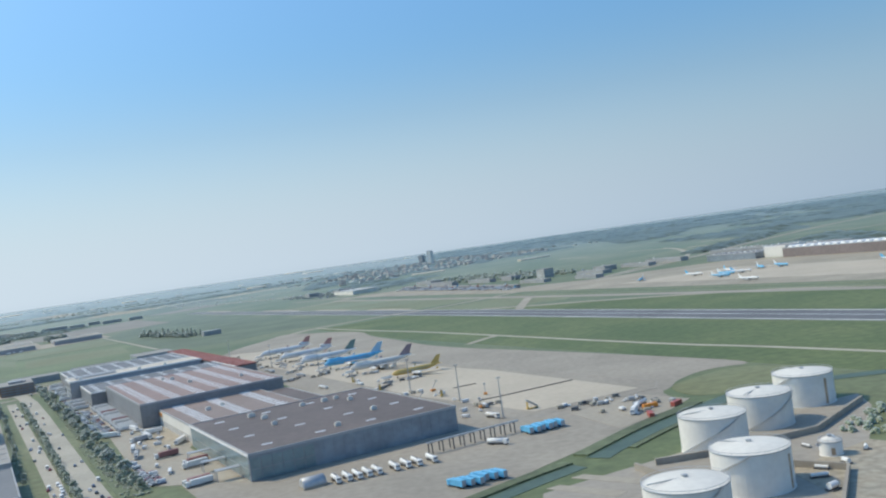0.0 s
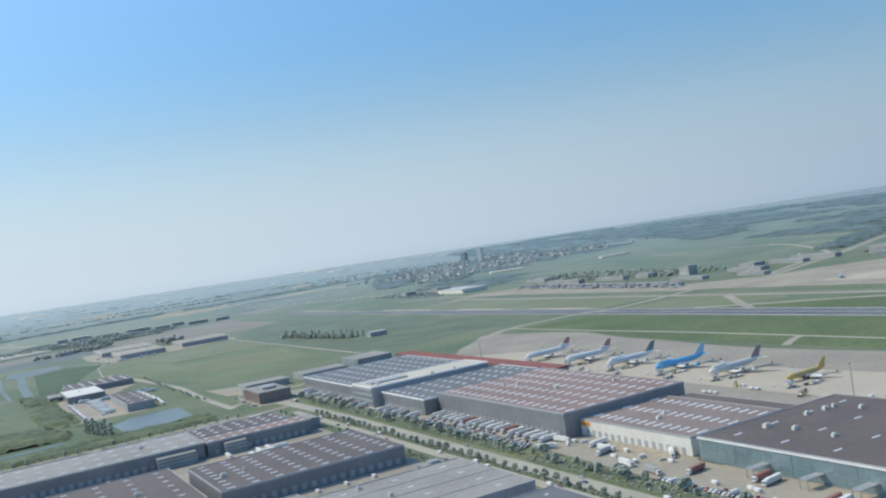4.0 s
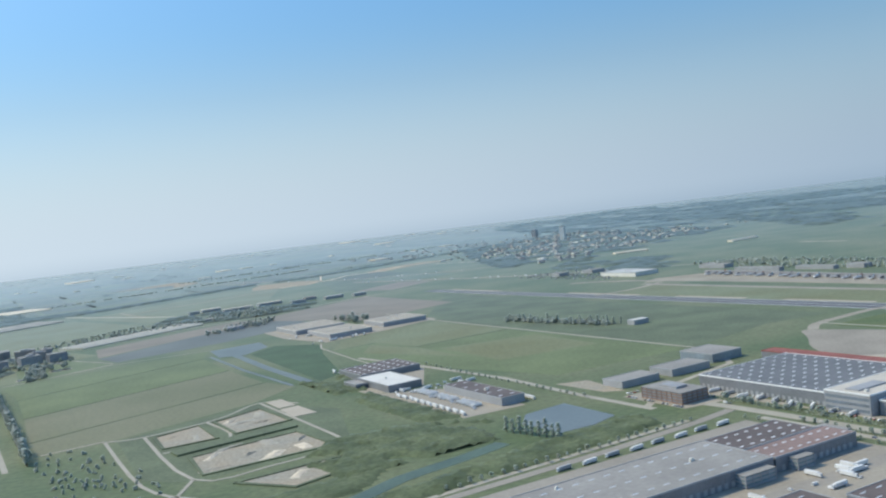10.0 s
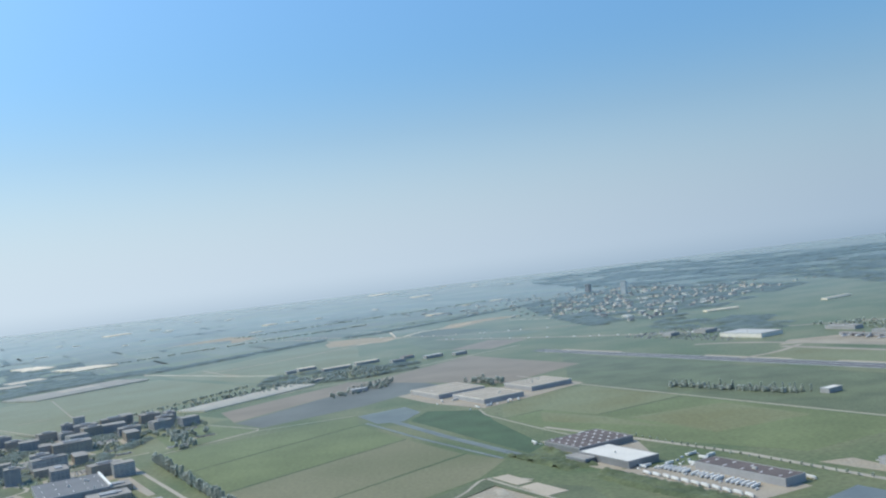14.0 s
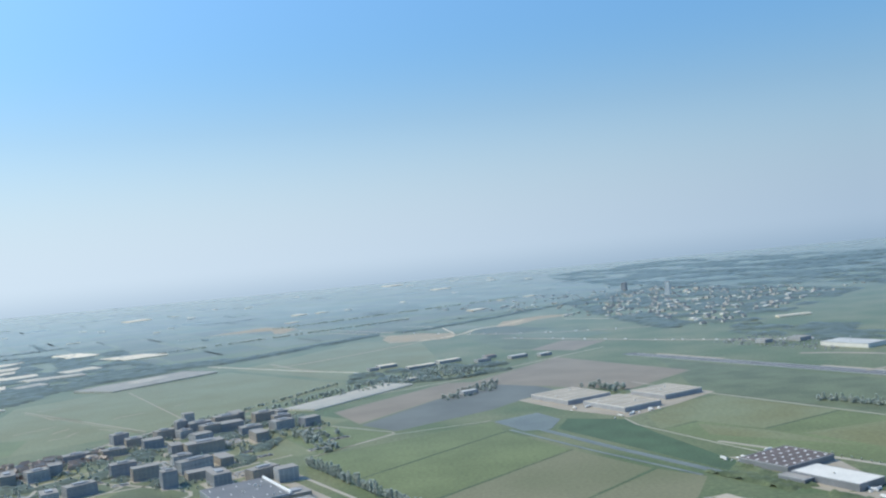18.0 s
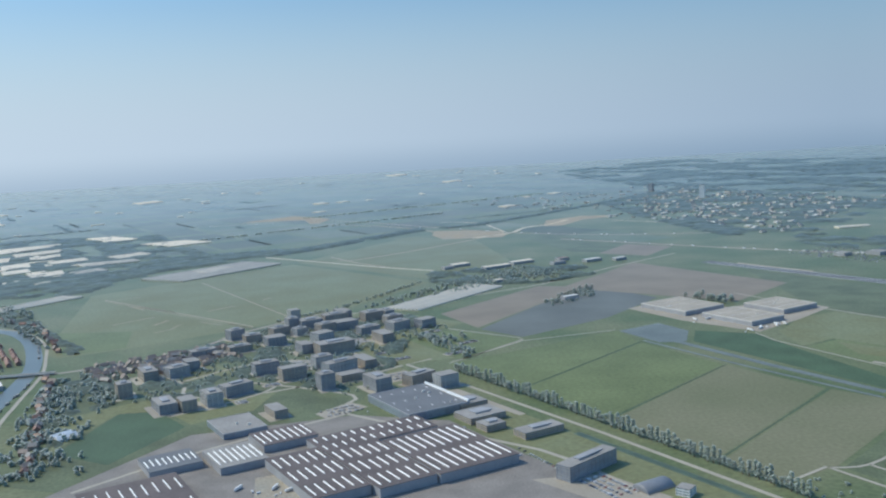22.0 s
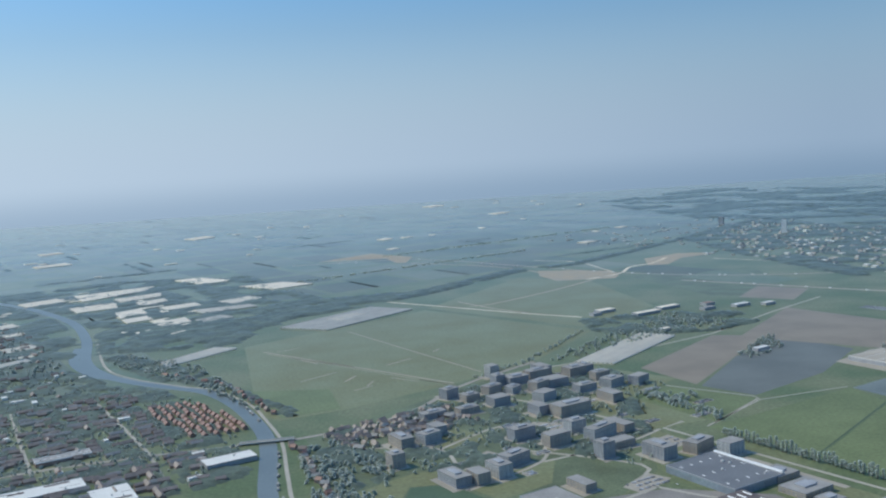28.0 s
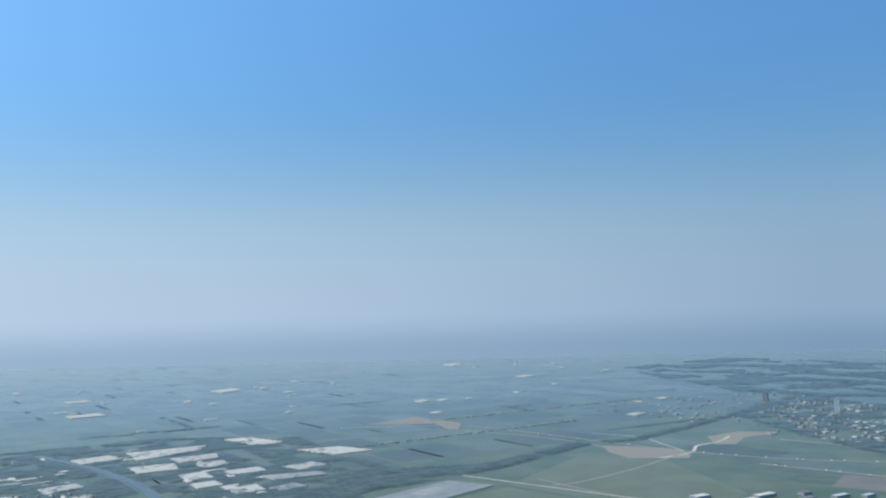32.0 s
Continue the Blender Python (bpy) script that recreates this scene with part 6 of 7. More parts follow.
for u, v, w, d in ((-360, 712, 26, 20), (-352, 740, 20, 18), (-349, 664, 28, 12), (-366, 690, 14, 12)):
    office(u, v, w, d, 3, PALEBRICK, "low brick office with setback roofs", 0, "low_office")
ring = office(-349, 544, 7, 7, 3, WHITE, "small white square pavilion", 20, "pavilion", GREENGLASS, False)
dome = thing("round_hall", gat(-355, 560), "low round-roofed dark hall", "hall")
part("drum", loft([(-9, 5.5, 3.0, 0.2), (-8.6, 6, 3.4, 0.2), (8.6, 6, 3.4, 0.2), (9, 5.5, 3.0, 0.2)], 20), DARKWALL, dome)
part("plinth", boxes((-9.2, -6.2, 0, 9.2, 6.2, 0.6)), OLDCONCRETE, dome)
wh = hall("white_edge_hall", -400, -355, 732, 792, 5.0, GLASSWALL, BLUEROOF, "blue-grey hall with white raised roof edge", (5, 3, 1.4, 0.3, 90), 0, None, 4, group="factory halls")
part("white_fascia", boxes((21.5, -29, 5.0, 22.8, 29, 6.4)), SKYLIGHT, wh, "white roof fascia")


# ---- factory ----
# the rooflights run along the long hall, across the aircraft's way
def shed_long(name, u0, u1, v0, v1, h, rows, cols, half, label, roof=BLACKROOF):
    a, b = (u1 - u0) / 2, (v1 - v0) / 2
    top = thing(name, gat((u0 + u1) / 2, (v0 + v1) / 2), label, "factory", "factory halls")
    for x0, y0, x1, y1 in ((-a, -b, a, -b + 0.3), (-a, b - 0.3, a, b), (-a, -b + 0.3, -a + 0.3, b - 0.3), (a - 0.3, -b + 0.3, a, b - 0.3)):
        part("wall", boxes((x0, y0, 0, x1, y1, h)), CLADGREY, top)
    deck = part("roof", boxes((-a - 0.1, -b - 0.1, h, a + 0.1, b + 0.1, h + 0.25)), roof, top)
    me = mesh_of(prism(half, 0.42, 0.55), "rooflight", SKYLIGHT)
    for i in range(rows):
        for j in range(cols):
            share("rooflight", me, deck, pose(-a + (i + 0.5) * 2 * a / rows, -b + (j + 0.5) * 2 * b / cols + rnd.uniform(-1.2, 1.2), h + 0.24, 0, 0, 90))
    return top


shed_long("factory_hall", -436, -387, 630, 698, 5.2, 9, 2, 12.5, "big factory hall with long white rooflights")
shed_long("factory_hall", -470, -437, 632, 702, 5.0, 6, 3, 7.5, "factory hall with dark roof and white rooflights")
shed_long("factory_hall", -502, -471, 640, 712, 5.0, 6, 3, 7.5, "factory hall with dark roof and white rooflights")
shed_long("factory_hall", -470, -396, 703, 730, 4.6, 12, 2, 3.5, "lower factory hall with many rooflights")
shed_long("factory_hall", -494, -460, 736, 764, 4.4, 8, 1, 10, "small factory hall with bright rooflights")
shed_long("factory_hall", -526, -498, 716, 752, 4.0, 8, 1, 12, "pale factory shed with ridge lights", GREYROOF)
shed_long("factory_hall", -560, -530, 736, 764, 3.6, 9, 1, 6, "low shed with ridge lights", BLUEROOF)
shed_long("factory_hall", -600, -548, 660, 726, 4.2, 9, 2, 8, "dark factory hall by the river")
shed_long("factory_hall", -545, -508, 560, 632, 4.4, 6, 2, 8, "grey factory hall with rooflights", GREYROOF)
hall("grey_depot", -506, -478, 776, 812, 3.6, GLASSWALL, GREYROOF, "low grey depot beside the sports field", None, vents=2, group="factory halls")
for i in range(26):
    put(rnd.choice((VAN, TRUCK, CARS[2], CARS[0])), -500 + rnd.uniform(-28, 8), 650 + rnd.uniform(0, 48), rnd.uniform(0, 90), "factory vehicles")
for k in range(4):
    car_row(-378 + k * 4.4, 560, -378 + k * 4.4, 590, 18, 0, fill=0.8)
car_row(-376, 610, -374, 650, 14, 0, fill=0.8)
for k in range(3):
    car_row(-405 + k * 8, 905, -385 + k * 8, 905, 9, 90, fill=0.7)
tent = thing("white_tent", gat(-587, 845, 0, 20), "white pitched tent hall beside the sports field", "tent")
for k in range(2):
    part("roof", prism(7, 3, 2.2), SKYLIGHT, tent).matrix_basis = pose(0, k * 6.2, 1.6)
part("side", boxes((-6.8, -2.8, 0, 6.8, 9.0, 1.6)), WHITE, tent)


# ---- houses ----
def row_of_houses(u, v, turn, length, roof, label, depth=4.2):
    top = thing("terraced_houses", gat(u, v, 0, turn), label, "houses", "village houses")
    n = max(1, int(length / 5))
    part("wall", boxes((-length / 2, -depth / 2, 0, length / 2, depth / 2, 2.5), *[(-length / 2 + (i + 0.25) * length / n, -depth / 2 - 0.03, 0.8, -length / 2 + (i + 0.7) * length / n, depth / 2 + 0.03, 1.6, 0, 1) for i in range(n)]), [BRICK, GLASSDARK], top)
    bm = prism(length / 2 + 0.2, depth / 2 + 0.25, 1.9)
    for i in range(n):
        x = -length / 2 + (i + 0.5) * length / n
        box(bm, x - 0.2, -0.2, 1.2, x + 0.2, 0.2, 2.2)
    part("roof", bm, roof, top).location.z = 2.45
    return top


rnd = random.Random(8)
for i in range(11):
    for j in range(7):
        if abs(j - 3 + (i - 5) * 0.25) > 3.2:
            continue
        row_of_houses(-640 + j * 8.6 + rnd.uniform(-1.2, 1.2), 1102 + i * 12 + rnd.uniform(-1.5, 1.5), 92 + rnd.uniform(-3, 3), 7.5, REDTILE, "terrace of houses with bright red tiled roofs")
for i in range(7):
    for j in range(4):
        u, v = -690 - i * 28 + rnd.uniform(-5, 5), 985 + j * 20 + rnd.uniform(-4, 4)
        row_of_houses(u, v, rnd.choice((0, 90)), rnd.uniform(10, 20), TILEROOF, "terrace of brick houses with dark roofs")
for k in range(26):
    v = 790 + k * 9.5
    row_of_houses(-618 + (v - 790) * 0.19 + rnd.uniform(-3, 3), v, rnd.uniform(0, 180), rnd.uniform(4, 7), rnd.choice((TILEROOF, REDTILE, GREYROOF)), "riverside house with pitched roof")
for k in range(34):
    row_of_houses(-540 + rnd.uniform(0, 110), 1000 + rnd.uniform(-20, 32), rnd.uniform(0, 180), rnd.uniform(5, 10), rnd.choice((TILEROOF, GREYROOF)), "house among garden trees")
for k in range(16):
    v = 1130 + k * 16
    row_of_houses(-552 - max(0, v - 1270) * 0.35 + rnd.uniform(-3, 3), v, rnd.uniform(0, 180), rnd.uniform(4, 7), rnd.choice((TILEROOF, REDTILE)), "riverside house with pitched roof")
hall("village_hall", -754, -712, 1112, 1127, 3.6, BRICK, GREYROOF, "long pale-roofed hall in the village", (8, 1, 1.6, 0.5, 0), vents=2, group="village halls", edge=SKYLIGHT)
hall("village_hall", -648, -609, 1012, 1030, 3.6, CLADGREY, CLADWHITE, "pale-roofed hall beside the river", None, vents=1, group="village halls", edge=GREYROOF)
hall("village_hall", -800, -730, 1030, 1052, 3.4, CLADGREY, CLADWHITE, "pale-roofed hall by the main road", None, vents=2, group="village halls")
hall("village_hall", -732, -705, 978, 1016, 3.4, CLADGREY, CLADWHITE, "broad pale-roofed hall by the main road", None, vents=2, group="village halls")
br = thing("bridge", gat(-588, 1050, 0, -22), "low grey road bridge over the river", "bridge")
part("deck", boxes((-22, -3, 0.9, 22, 3, 1.4)), OLDCONCRETE, br)
for y in (-3, 2.8):
    part("parapet", boxes((-22, y, 1.4, 22, y + 0.2, 2.0)), CLADWHITE, br)
for x in (-9, 9):
    part("pier", boxes((x - 0.6, -2.6, 0, x + 0.6, 2.6, 0.9)), OLDCONCRETE, br)
for x in (-22, 22):
    part("abutment", boxes((x - 1.5, -3, 0, x + 1.5, 3, 0.9)), OLDCONCRETE, br)


# ---- greenhouses and sheds ----
def greenhouse(corners, spans, h, mat, label, name="greenhouse", group="greenhouses", joined=False):
    """Ridged glass spans over four corners given in the grid."""
    c = [Vector(p) for p in G(*corners)]
    top = thing(name, Matrix.Translation((*((c[0] + c[1] + c[2] + c[3]) / 4), 0)), label, "greenhouse", group)
    mid = (c[0] + c[1] + c[2] + c[3]) / 4
    whole = bmesh.new()
    for i in range(spans):
        s, t = i / spans, (i + 0.78) / spans
        m = (s + t) / 2
        ends = []
        for p, q in ((c[0], c[3]), (c[1], c[2])):
            a, r, b = (p.lerp(q, k) - mid for k in (s, m, t))
            ends.append(((*a, 0), (*a, h * 0.5), (*r, h), (*b, h * 0.5), (*b, 0)))
        bm = bmesh.new()
        e = [[bm.verts.new(p) for p in some] for some in ends]
        for k in range(4):
            bm.faces.new((e[0][k], e[1][k], e[1][k + 1], e[0][k + 1]))
        bm.faces.new(e[0][::-1])
        bm.faces.new(e[1])
        bmesh.ops.recalc_face_normals(bm, faces=bm.faces)
        if not joined:
            part("span", bm, mat, top)
        else:
            me = mesh_of(bm, "span", mat)
            whole.from_mesh(me)
            bpy.data.meshes.remove(me)
    if not joined:
        whole.free()
    else:
        part("glass_roof", whole, mat, top)["kind"] = "stuff"
    return top


greenhouse(((-214, 1059), (-70, 1118), (-90, 1158), (-236, 1096)), 9, 2.4, GREENHOUSE, "long white greenhouse with many ridges")
greenhouse(((-345, 1488), (-182, 1546), (-218, 1618), (-386, 1560)), 12, 2.6, GREYHOUSE, "wide grey greenhouse of bare glass")
greenhouse(((-300, 1540), (-250, 1560), (-262, 1586), (-312, 1566)), 4, 3.6, GREENHOUSE, "white-shaded bay of a greenhouse")
greenhouse(((-577, 1418), (-478, 1462), (-499, 1490), (-577, 1447)), 6, 2.4, GREENHOUSE, "pale shaded greenhouse by the meadow")
def far_greenhouse(corners, n, mat):
    greenhouse(corners, n, 2.6, mat, "far greenhouse with white-shaded glass" if mat is GREENHOUSE else "far greenhouse of plain grey glass", joined=True)


for some in ((((-240, 1974), (-160, 1978), (-192, 2060), (-276, 2074)), 8, GREENHOUSE), (((-313, 2190), (-250, 2195), (-283, 2312), (-335, 2320)), 6, GREENHOUSE), (((-355, 1857), (-297, 1878), (-307, 1922), (-369, 1904)), 6, GREENHOUSE), (((-424, 1795), (-336, 1790), (-338, 1822), (-428, 1842)), 5, GREYHOUSE), (((-549, 2142), (-424, 2190), (-392, 2249), (-547, 2247)), 8, GREENHOUSE), (((-582, 1994), (-515, 1996), (-505, 2062), (-585, 2066)), 6, GREENHOUSE), (((-536, 1873), (-492, 1880), (-488, 1947), (-534, 1933)), 5, GREENHOUSE)):
    far_greenhouse(*some)
for some in ((((-508, 1713), (-462, 1725), (-458, 1778), (-511, 1766)), 5, GREENHOUSE), (((-497, 2060), (-420, 2080), (-408, 2130), (-497, 2120)), 6, GREENHOUSE), (((-480, 1980), (-430, 1990), (-425, 2040), (-478, 2030)), 5, GREENHOUSE), (((-460, 1880), (-400, 1890), (-400, 1930), (-460, 1925)), 5, GREENHOUSE), (((-540, 1800), (-500, 1806), (-500, 1850), (-540, 1842)), 4, GREENHOUSE), (((-450, 1700), (-400, 1716), (-410, 1750), (-455, 1735)), 4, GREYHOUSE), (((-752, 1570), (-700, 1590), (-705, 1610), (-756, 1592)), 4, GREENHOUSE)):
    far_greenhouse(*some)
for some in ((((-720, 1680), (-680, 1690), (-684, 1720), (-722, 1712)), 4, GREENHOUSE), (((-830, 1500), (-770, 1515), (-775, 1530), (-832, 1516)), 3, GREENHOUSE), (((-740, 1900), (-680, 1920), (-685, 1960), (-742, 1945)), 5, GREENHOUSE), (((-640, 2160), (-570, 2180), (-580, 2240), (-650, 2220)), 5, GREENHOUSE), (((-520, 3000), (-430, 3010), (-440, 3080), (-525, 3060)), 5, GREENHOUSE), (((-450, 3460), (-380, 3480), (-390, 3540), (-455, 3520)), 5, GREENHOUSE), (((40, 3500), (130, 3560), (120, 3640), (30, 3600)), 5, GREENHOUSE)):
    far_greenhouse(*some)
for some in ((((370, 2720), (410, 2740), (400, 2780), (365, 2760)), 4, GREENHOUSE), (((580, 2070), (620, 2080), (615, 2110), (575, 2100)), 4, GREENHOUSE), (((1370, 4180), (1460, 4220), (1450, 4300), (1360, 4260)), 5, GREENHOUSE), (((740, 1058), (800, 1062), (806, 1076), (744, 1074)), 4, GREENHOUSE), (((600, 1170), (650, 1150), (655, 1162), (605, 1184)), 3, GREENHOUSE), (((-710, 1820), (-680, 1824), (-682, 1850), (-714, 1846)), 3, GREENHOUSE), (((1150, 3300), (1230, 3330), (1220, 3370), (1145, 3350)), 4, GREENHOUSE)):
    far_greenhouse(*some)
for u0, u1, v0, v1 in ((-46, 4, 850, 910), (-39, 2, 778, 836), (21, 66, 794, 841)):
    hall("farm_shed", u0, u1, v0, v1, 4.2, CLADGREY, material("pale_sheet_roof", (0.42, 0.375, 0.3), 0.8, 0.08, 0.05, 0.6, S * 0.4), "wide farm shed with pale flat roof", None, vents=2, group="farm sheds", ribs=3, edge=CLADWHITE)
hall("white_shed", -114, -92, 492, 538, 4.2, DARKWALL, CLADWHITE, "depot with pale flat roof beside lorries", None, vents=1, group="depot sheds", edge=CLADGREY)
hall("depot_annex", -122, -114.5, 522, 541, 3.0, DARKWALL, GREYROOF, "low grey depot annex", None, group="depot sheds")
hall("grey_depot", -93, -79, 400, 462, 4.0, CLADGREY, BLACKROOF, "grey depot beside the lorry park", (2, 5, 1.2, 0.4, 0), vents=2, group="depot sheds")
for k in range(16):
    put(TRUCK if k % 4 else VAN, -60 + (k % 8) * 7 + rnd.uniform(-2, 2), 766 + (k // 8) * 60 + rnd.uniform(-3, 3), rnd.uniform(0, 90), "farm lorries")
for u, v, w, d, c in ((-14, 1307, 26, 14, GREENHOUSE), (10, 1252, 40, 12, GREENHOUSE), (58, 1262, 34, 12, GREENHOUSE), (-40, 1295, 14, 9, GREYROOF), (130, 1200, 26, 10, CLADWHITE), (-64, 1000, 18, 8, CLADWHITE), (84, 1215, 20, 10, GREYROOF), (110, 1240, 16, 12, BRICK), (160, 1180, 18, 9, CLADWHITE), (-55, 1150, 12, 8, GREENHOUSE), (120, 547, 14, 8, CLADWHITE)):
    hall("barn", u - w / 2, u + w / 2, v - d / 2, v + d / 2, 3.4, CLADGREY, c, "barn with pale roof among trees", None, group="barns", category="barn")

# ---- passenger terminal and far town ----
BROWNCLAD = material("terminal_brown_cladding", (0.2, 0.165, 0.155), 0.7, 0.1, 0.05, 0.5, sheen=0.6, ior=1.7)
term = hall("terminal", 500, 526, 120, 300, 7.0, BROWNCLAD, GREYROOF, "long brown terminal hangar with white roof humps", None, vents=0, group="terminal buildings", category="terminal")
hump = mesh_of(loft([(-4.0, 1.6, 1.0, 0), (-3.8, 2.2, 1.6, 0), (3.8, 2.2, 1.6, 0), (4.0, 1.6, 1.0, 0)], 14), "roof_hump", SKYLIGHT)
for k in range(26):
    share("roof_hump", hump, term, pose(-7, -86 + k * 6.8, 7.1))
hall("terminal_block", 508, 530, 304, 326, 8.4, CLADWHITE, GREYROOF, "white fronted terminal block with flat grey roof", None, vents=1, group="terminal buildings", category="terminal", edge=SKYLIGHT)
hall("terminal_wing", 502, 524, 330, 384, 5.2, GLASSWALL, BLUEROOF, "dark blue glazed terminal wing", (2, 9, 1.2, 0.8, 0), vents=2, group="terminal buildings", category="terminal")
hall("terminal_wing", 540, 556, 280, 420, 6.4, DARKOFFICE, GREYROOF, "dark long terminal wing with white roof units", None, vents=24, group="terminal buildings", category="terminal")
office(610, 190, 20, 44, 6, WHITE, "white office block behind the terminal", 0, "airport_office", None, True, "terminal buildings", 2.0)
office(446, 546, 11, 13, 4, OFFICEWALL, "pale square hotel block behind the piers", 0, "airport_hotel", CLADGREY, False, "terminal buildings", 2.1)
pier = thing("pier", gat(378, 611, 0, -5.9), "long dark glazed passenger pier with bays", "terminal", "terminal buildings")
part("hall", boxes((-3, -146, 0, 3, 146, 2.8)), DARKOFFICE, pier)
part("roof", boxes((-3.4, -147, 2.8, 3.4, 147, 3.2)), GREYROOF, pier)
bay = mesh_of(boxes((-7, -1.2, 0, -3, 1.2, 2.4), (-7.2, -1.4, 2.4, -3, 1.4, 2.6)), "bay", DARKOFFICE)
for i in range(24):
    share("bay", bay, pier, pose(0, -140 + i * 12.1, 0))
hall("arrivals_hall", 360, 394, 836, 900, 4.6, CLADWHITE, material("pale_terminal_roof", (0.55, 0.55, 0.52), 0.6, 0.06, 0.05, 0.5, S * 0.4), "large pale-roofed hall beyond the runway", None, vents=3, group="terminal buildings", category="terminal")
for u, v, w, d, h in ((455, 480, 10, 40, 3), (486, 504, 14, 18, 4), (505, 478, 9, 40, 3), (440, 790, 14, 40, 4), (395, 960, 20, 20, 4), (360, 985, 14, 16, 4), (535, 473, 9, 50, 3.4), (412, 700, 8, 60, 4), (428, 640, 8, 46, 3.4), (420, 440, 8, 30, 2.6), (404, 500, 8, 40, 2.6), (440, 600, 12, 20, 4)):
    hall("service_building", u - w / 2, u + w / 2, v - d / 2, v + d / 2, h, CLADGREY, GREYROOF, "grey airport service building", None, vents=1, group="service buildings", category="building")
rnd = random.Random(14)
boxes_at([(rnd.uniform(332, 420), rnd.uniform(860, 1050), 1.9, 0.9, 0.7, 0) for _ in range(420)], "far_parked_cars", CAR, "hundreds of cars in a far car park", "cars")
twr = office(950, 1800, 11, 11, 11, WHITE, "pale residential tower standing over the far town", 30, "tower_block", CLADWHITE, True, "town buildings", 2.8)
office(1079, 2111, 15, 12, 8, OFFICEWALL, "grey residential block in the far town", 30, "tower_block", CLADGREY, True, "town buildings", 2.4)


# ---- apron equipment ----
hall("dotted_hall", -108, -66, 546, 584, 3.8, DARKWALL, BLACKROOF, "dark-roofed depot with square white rooflights", (6, 5, 0.9, 0.9, 0), group="depot sheds")


def gear(name, label, category):
    return thing(name, Matrix.Translation((0, 0, -55)), label, category)


def wheels_of(top, xs, y, r=0.13):
    part("running_gear", boxes(*[(x - r, s * y - 0.05, 0, x + r, s * y + 0.05, 2 * r, 0.03) for x in xs for s in (-1, 1)]), RUBBER, top)["kind"] = "stuff"


def dolly(label, paint, tall):
    top = gear("cargo_dolly", label, "dolly")
    part("bed", boxes((-0.95, -0.6, 0.26, 0.95, 0.6, 0.34), (-1.5, -0.04, 0.26, -0.95, 0.04, 0.32)), STEEL, top)
    bm = boxes((-0.85, -0.52, 0.34, 0.85, 0.52, 0.34 + tall, 0.06))
    part("container", bm, paint, top)
    wheels_of(top, (-0.7, 0.7), 0.5)
    return top


DOLLIES = [dolly("steel dolly with a silver cargo container", STEEL, 0.7), dolly("steel dolly with a white wrapped pallet", WHITE, 0.55), dolly("steel dolly with dark netted cargo", DARKSTEEL, 0.5), dolly("steel dolly with a tan cargo pallet", TRACK, 0.6)]
LOADER = gear("cargo_loader", "tall scissor-lift cargo loader by an aircraft", "loader")
part("chassis", boxes((-2.2, -0.7, 0.2, 2.2, 0.7, 0.55, 0.05)), GREYPAINT, LOADER)
part("platform", boxes((-1.9, -0.75, 1.7, 1.9, 0.75, 1.9), (-1.9, -0.75, 1.9, 1.9, -0.7, 2.3), (-1.9, 0.7, 1.9, 1.9, 0.75, 2.3)), WHITE, LOADER)
for s in (-1, 1):
    bm = boxes((-1.5, -0.06, -0.08, 1.5, 0.06, 0.08))
    part("scissor_arm", bm, DARKSTEEL, LOADER).matrix_basis = pose(0, 0.45 * s, 1.12, 0, 24 * s, 0)
part("cab", boxes((1.5, 0.2, 1.9, 2.1, 0.75, 2.6, 0.04)), GLASSDARK, LOADER)
wheels_of(LOADER, (-1.5, 1.5), 0.6, 0.2)
TUG = gear("baggage_tug", "small white baggage tug", "tug")
part("body", boxes((-0.7, -0.35, 0.14, 0.7, 0.35, 0.45, 0.05), (0.2, -0.3, 0.45, 0.6, 0.3, 0.85, 0.04)), CARWHITE, TUG)
wheels_of(TUG, (-0.45, 0.45), 0.3)
STAIRS = gear("boarding_stairs", "white mobile boarding stairs standing alone", "stairs")
part("flight", boxes(*[(-1.6 + i * 0.26, -0.35, 0.3 + i * 0.17, -1.3 + i * 0.26, 0.35, 0.4 + i * 0.17) for i in range(12)]), WHITE, STAIRS)
part("side_rail", boxes(*[(-1.6 + i * 0.26, s * 0.36 - 0.03, 0.3 + i * 0.17, -1.3 + i * 0.26, s * 0.36 + 0.03, 0.85 + i * 0.17) for i in range(12) for s in (-1, 1)]), STEEL, STAIRS)
part("base", boxes((-1.6, -0.45, 0.15, 1.7, 0.45, 0.32), (1.2, -0.3, 0.3, 1.5, 0.3, 2.2)), YELLOW, STAIRS)
wheels_of(STAIRS, (-1.2, 1.2), 0.4)
LIFT = gear("boom_lift", "orange boom lift with raised arm", "lift")
part("base", boxes((-0.8, -0.5, 0.15, 0.8, 0.5, 0.7, 0.05)), ORANGE, LIFT)
part("arm", boxes((-0.1, -0.1, 0, 2.9, 0.1, 0.2)), GREYPAINT, LIFT).matrix_basis = pose(-0.3, 0, 0.7, 0, -52, 0)
part("basket", boxes((1.2, -0.3, 2.9, 1.8, 0.3, 3.4)), STEEL, LIFT)
wheels_of(LIFT, (-0.5, 0.5), 0.42, 0.2)
PROTOS += [*DOLLIES, LOADER, TUG, STAIRS, LIFT]
rnd = random.Random(77)
PLANE_V = (271, 237, 205, 173, 142, 106)
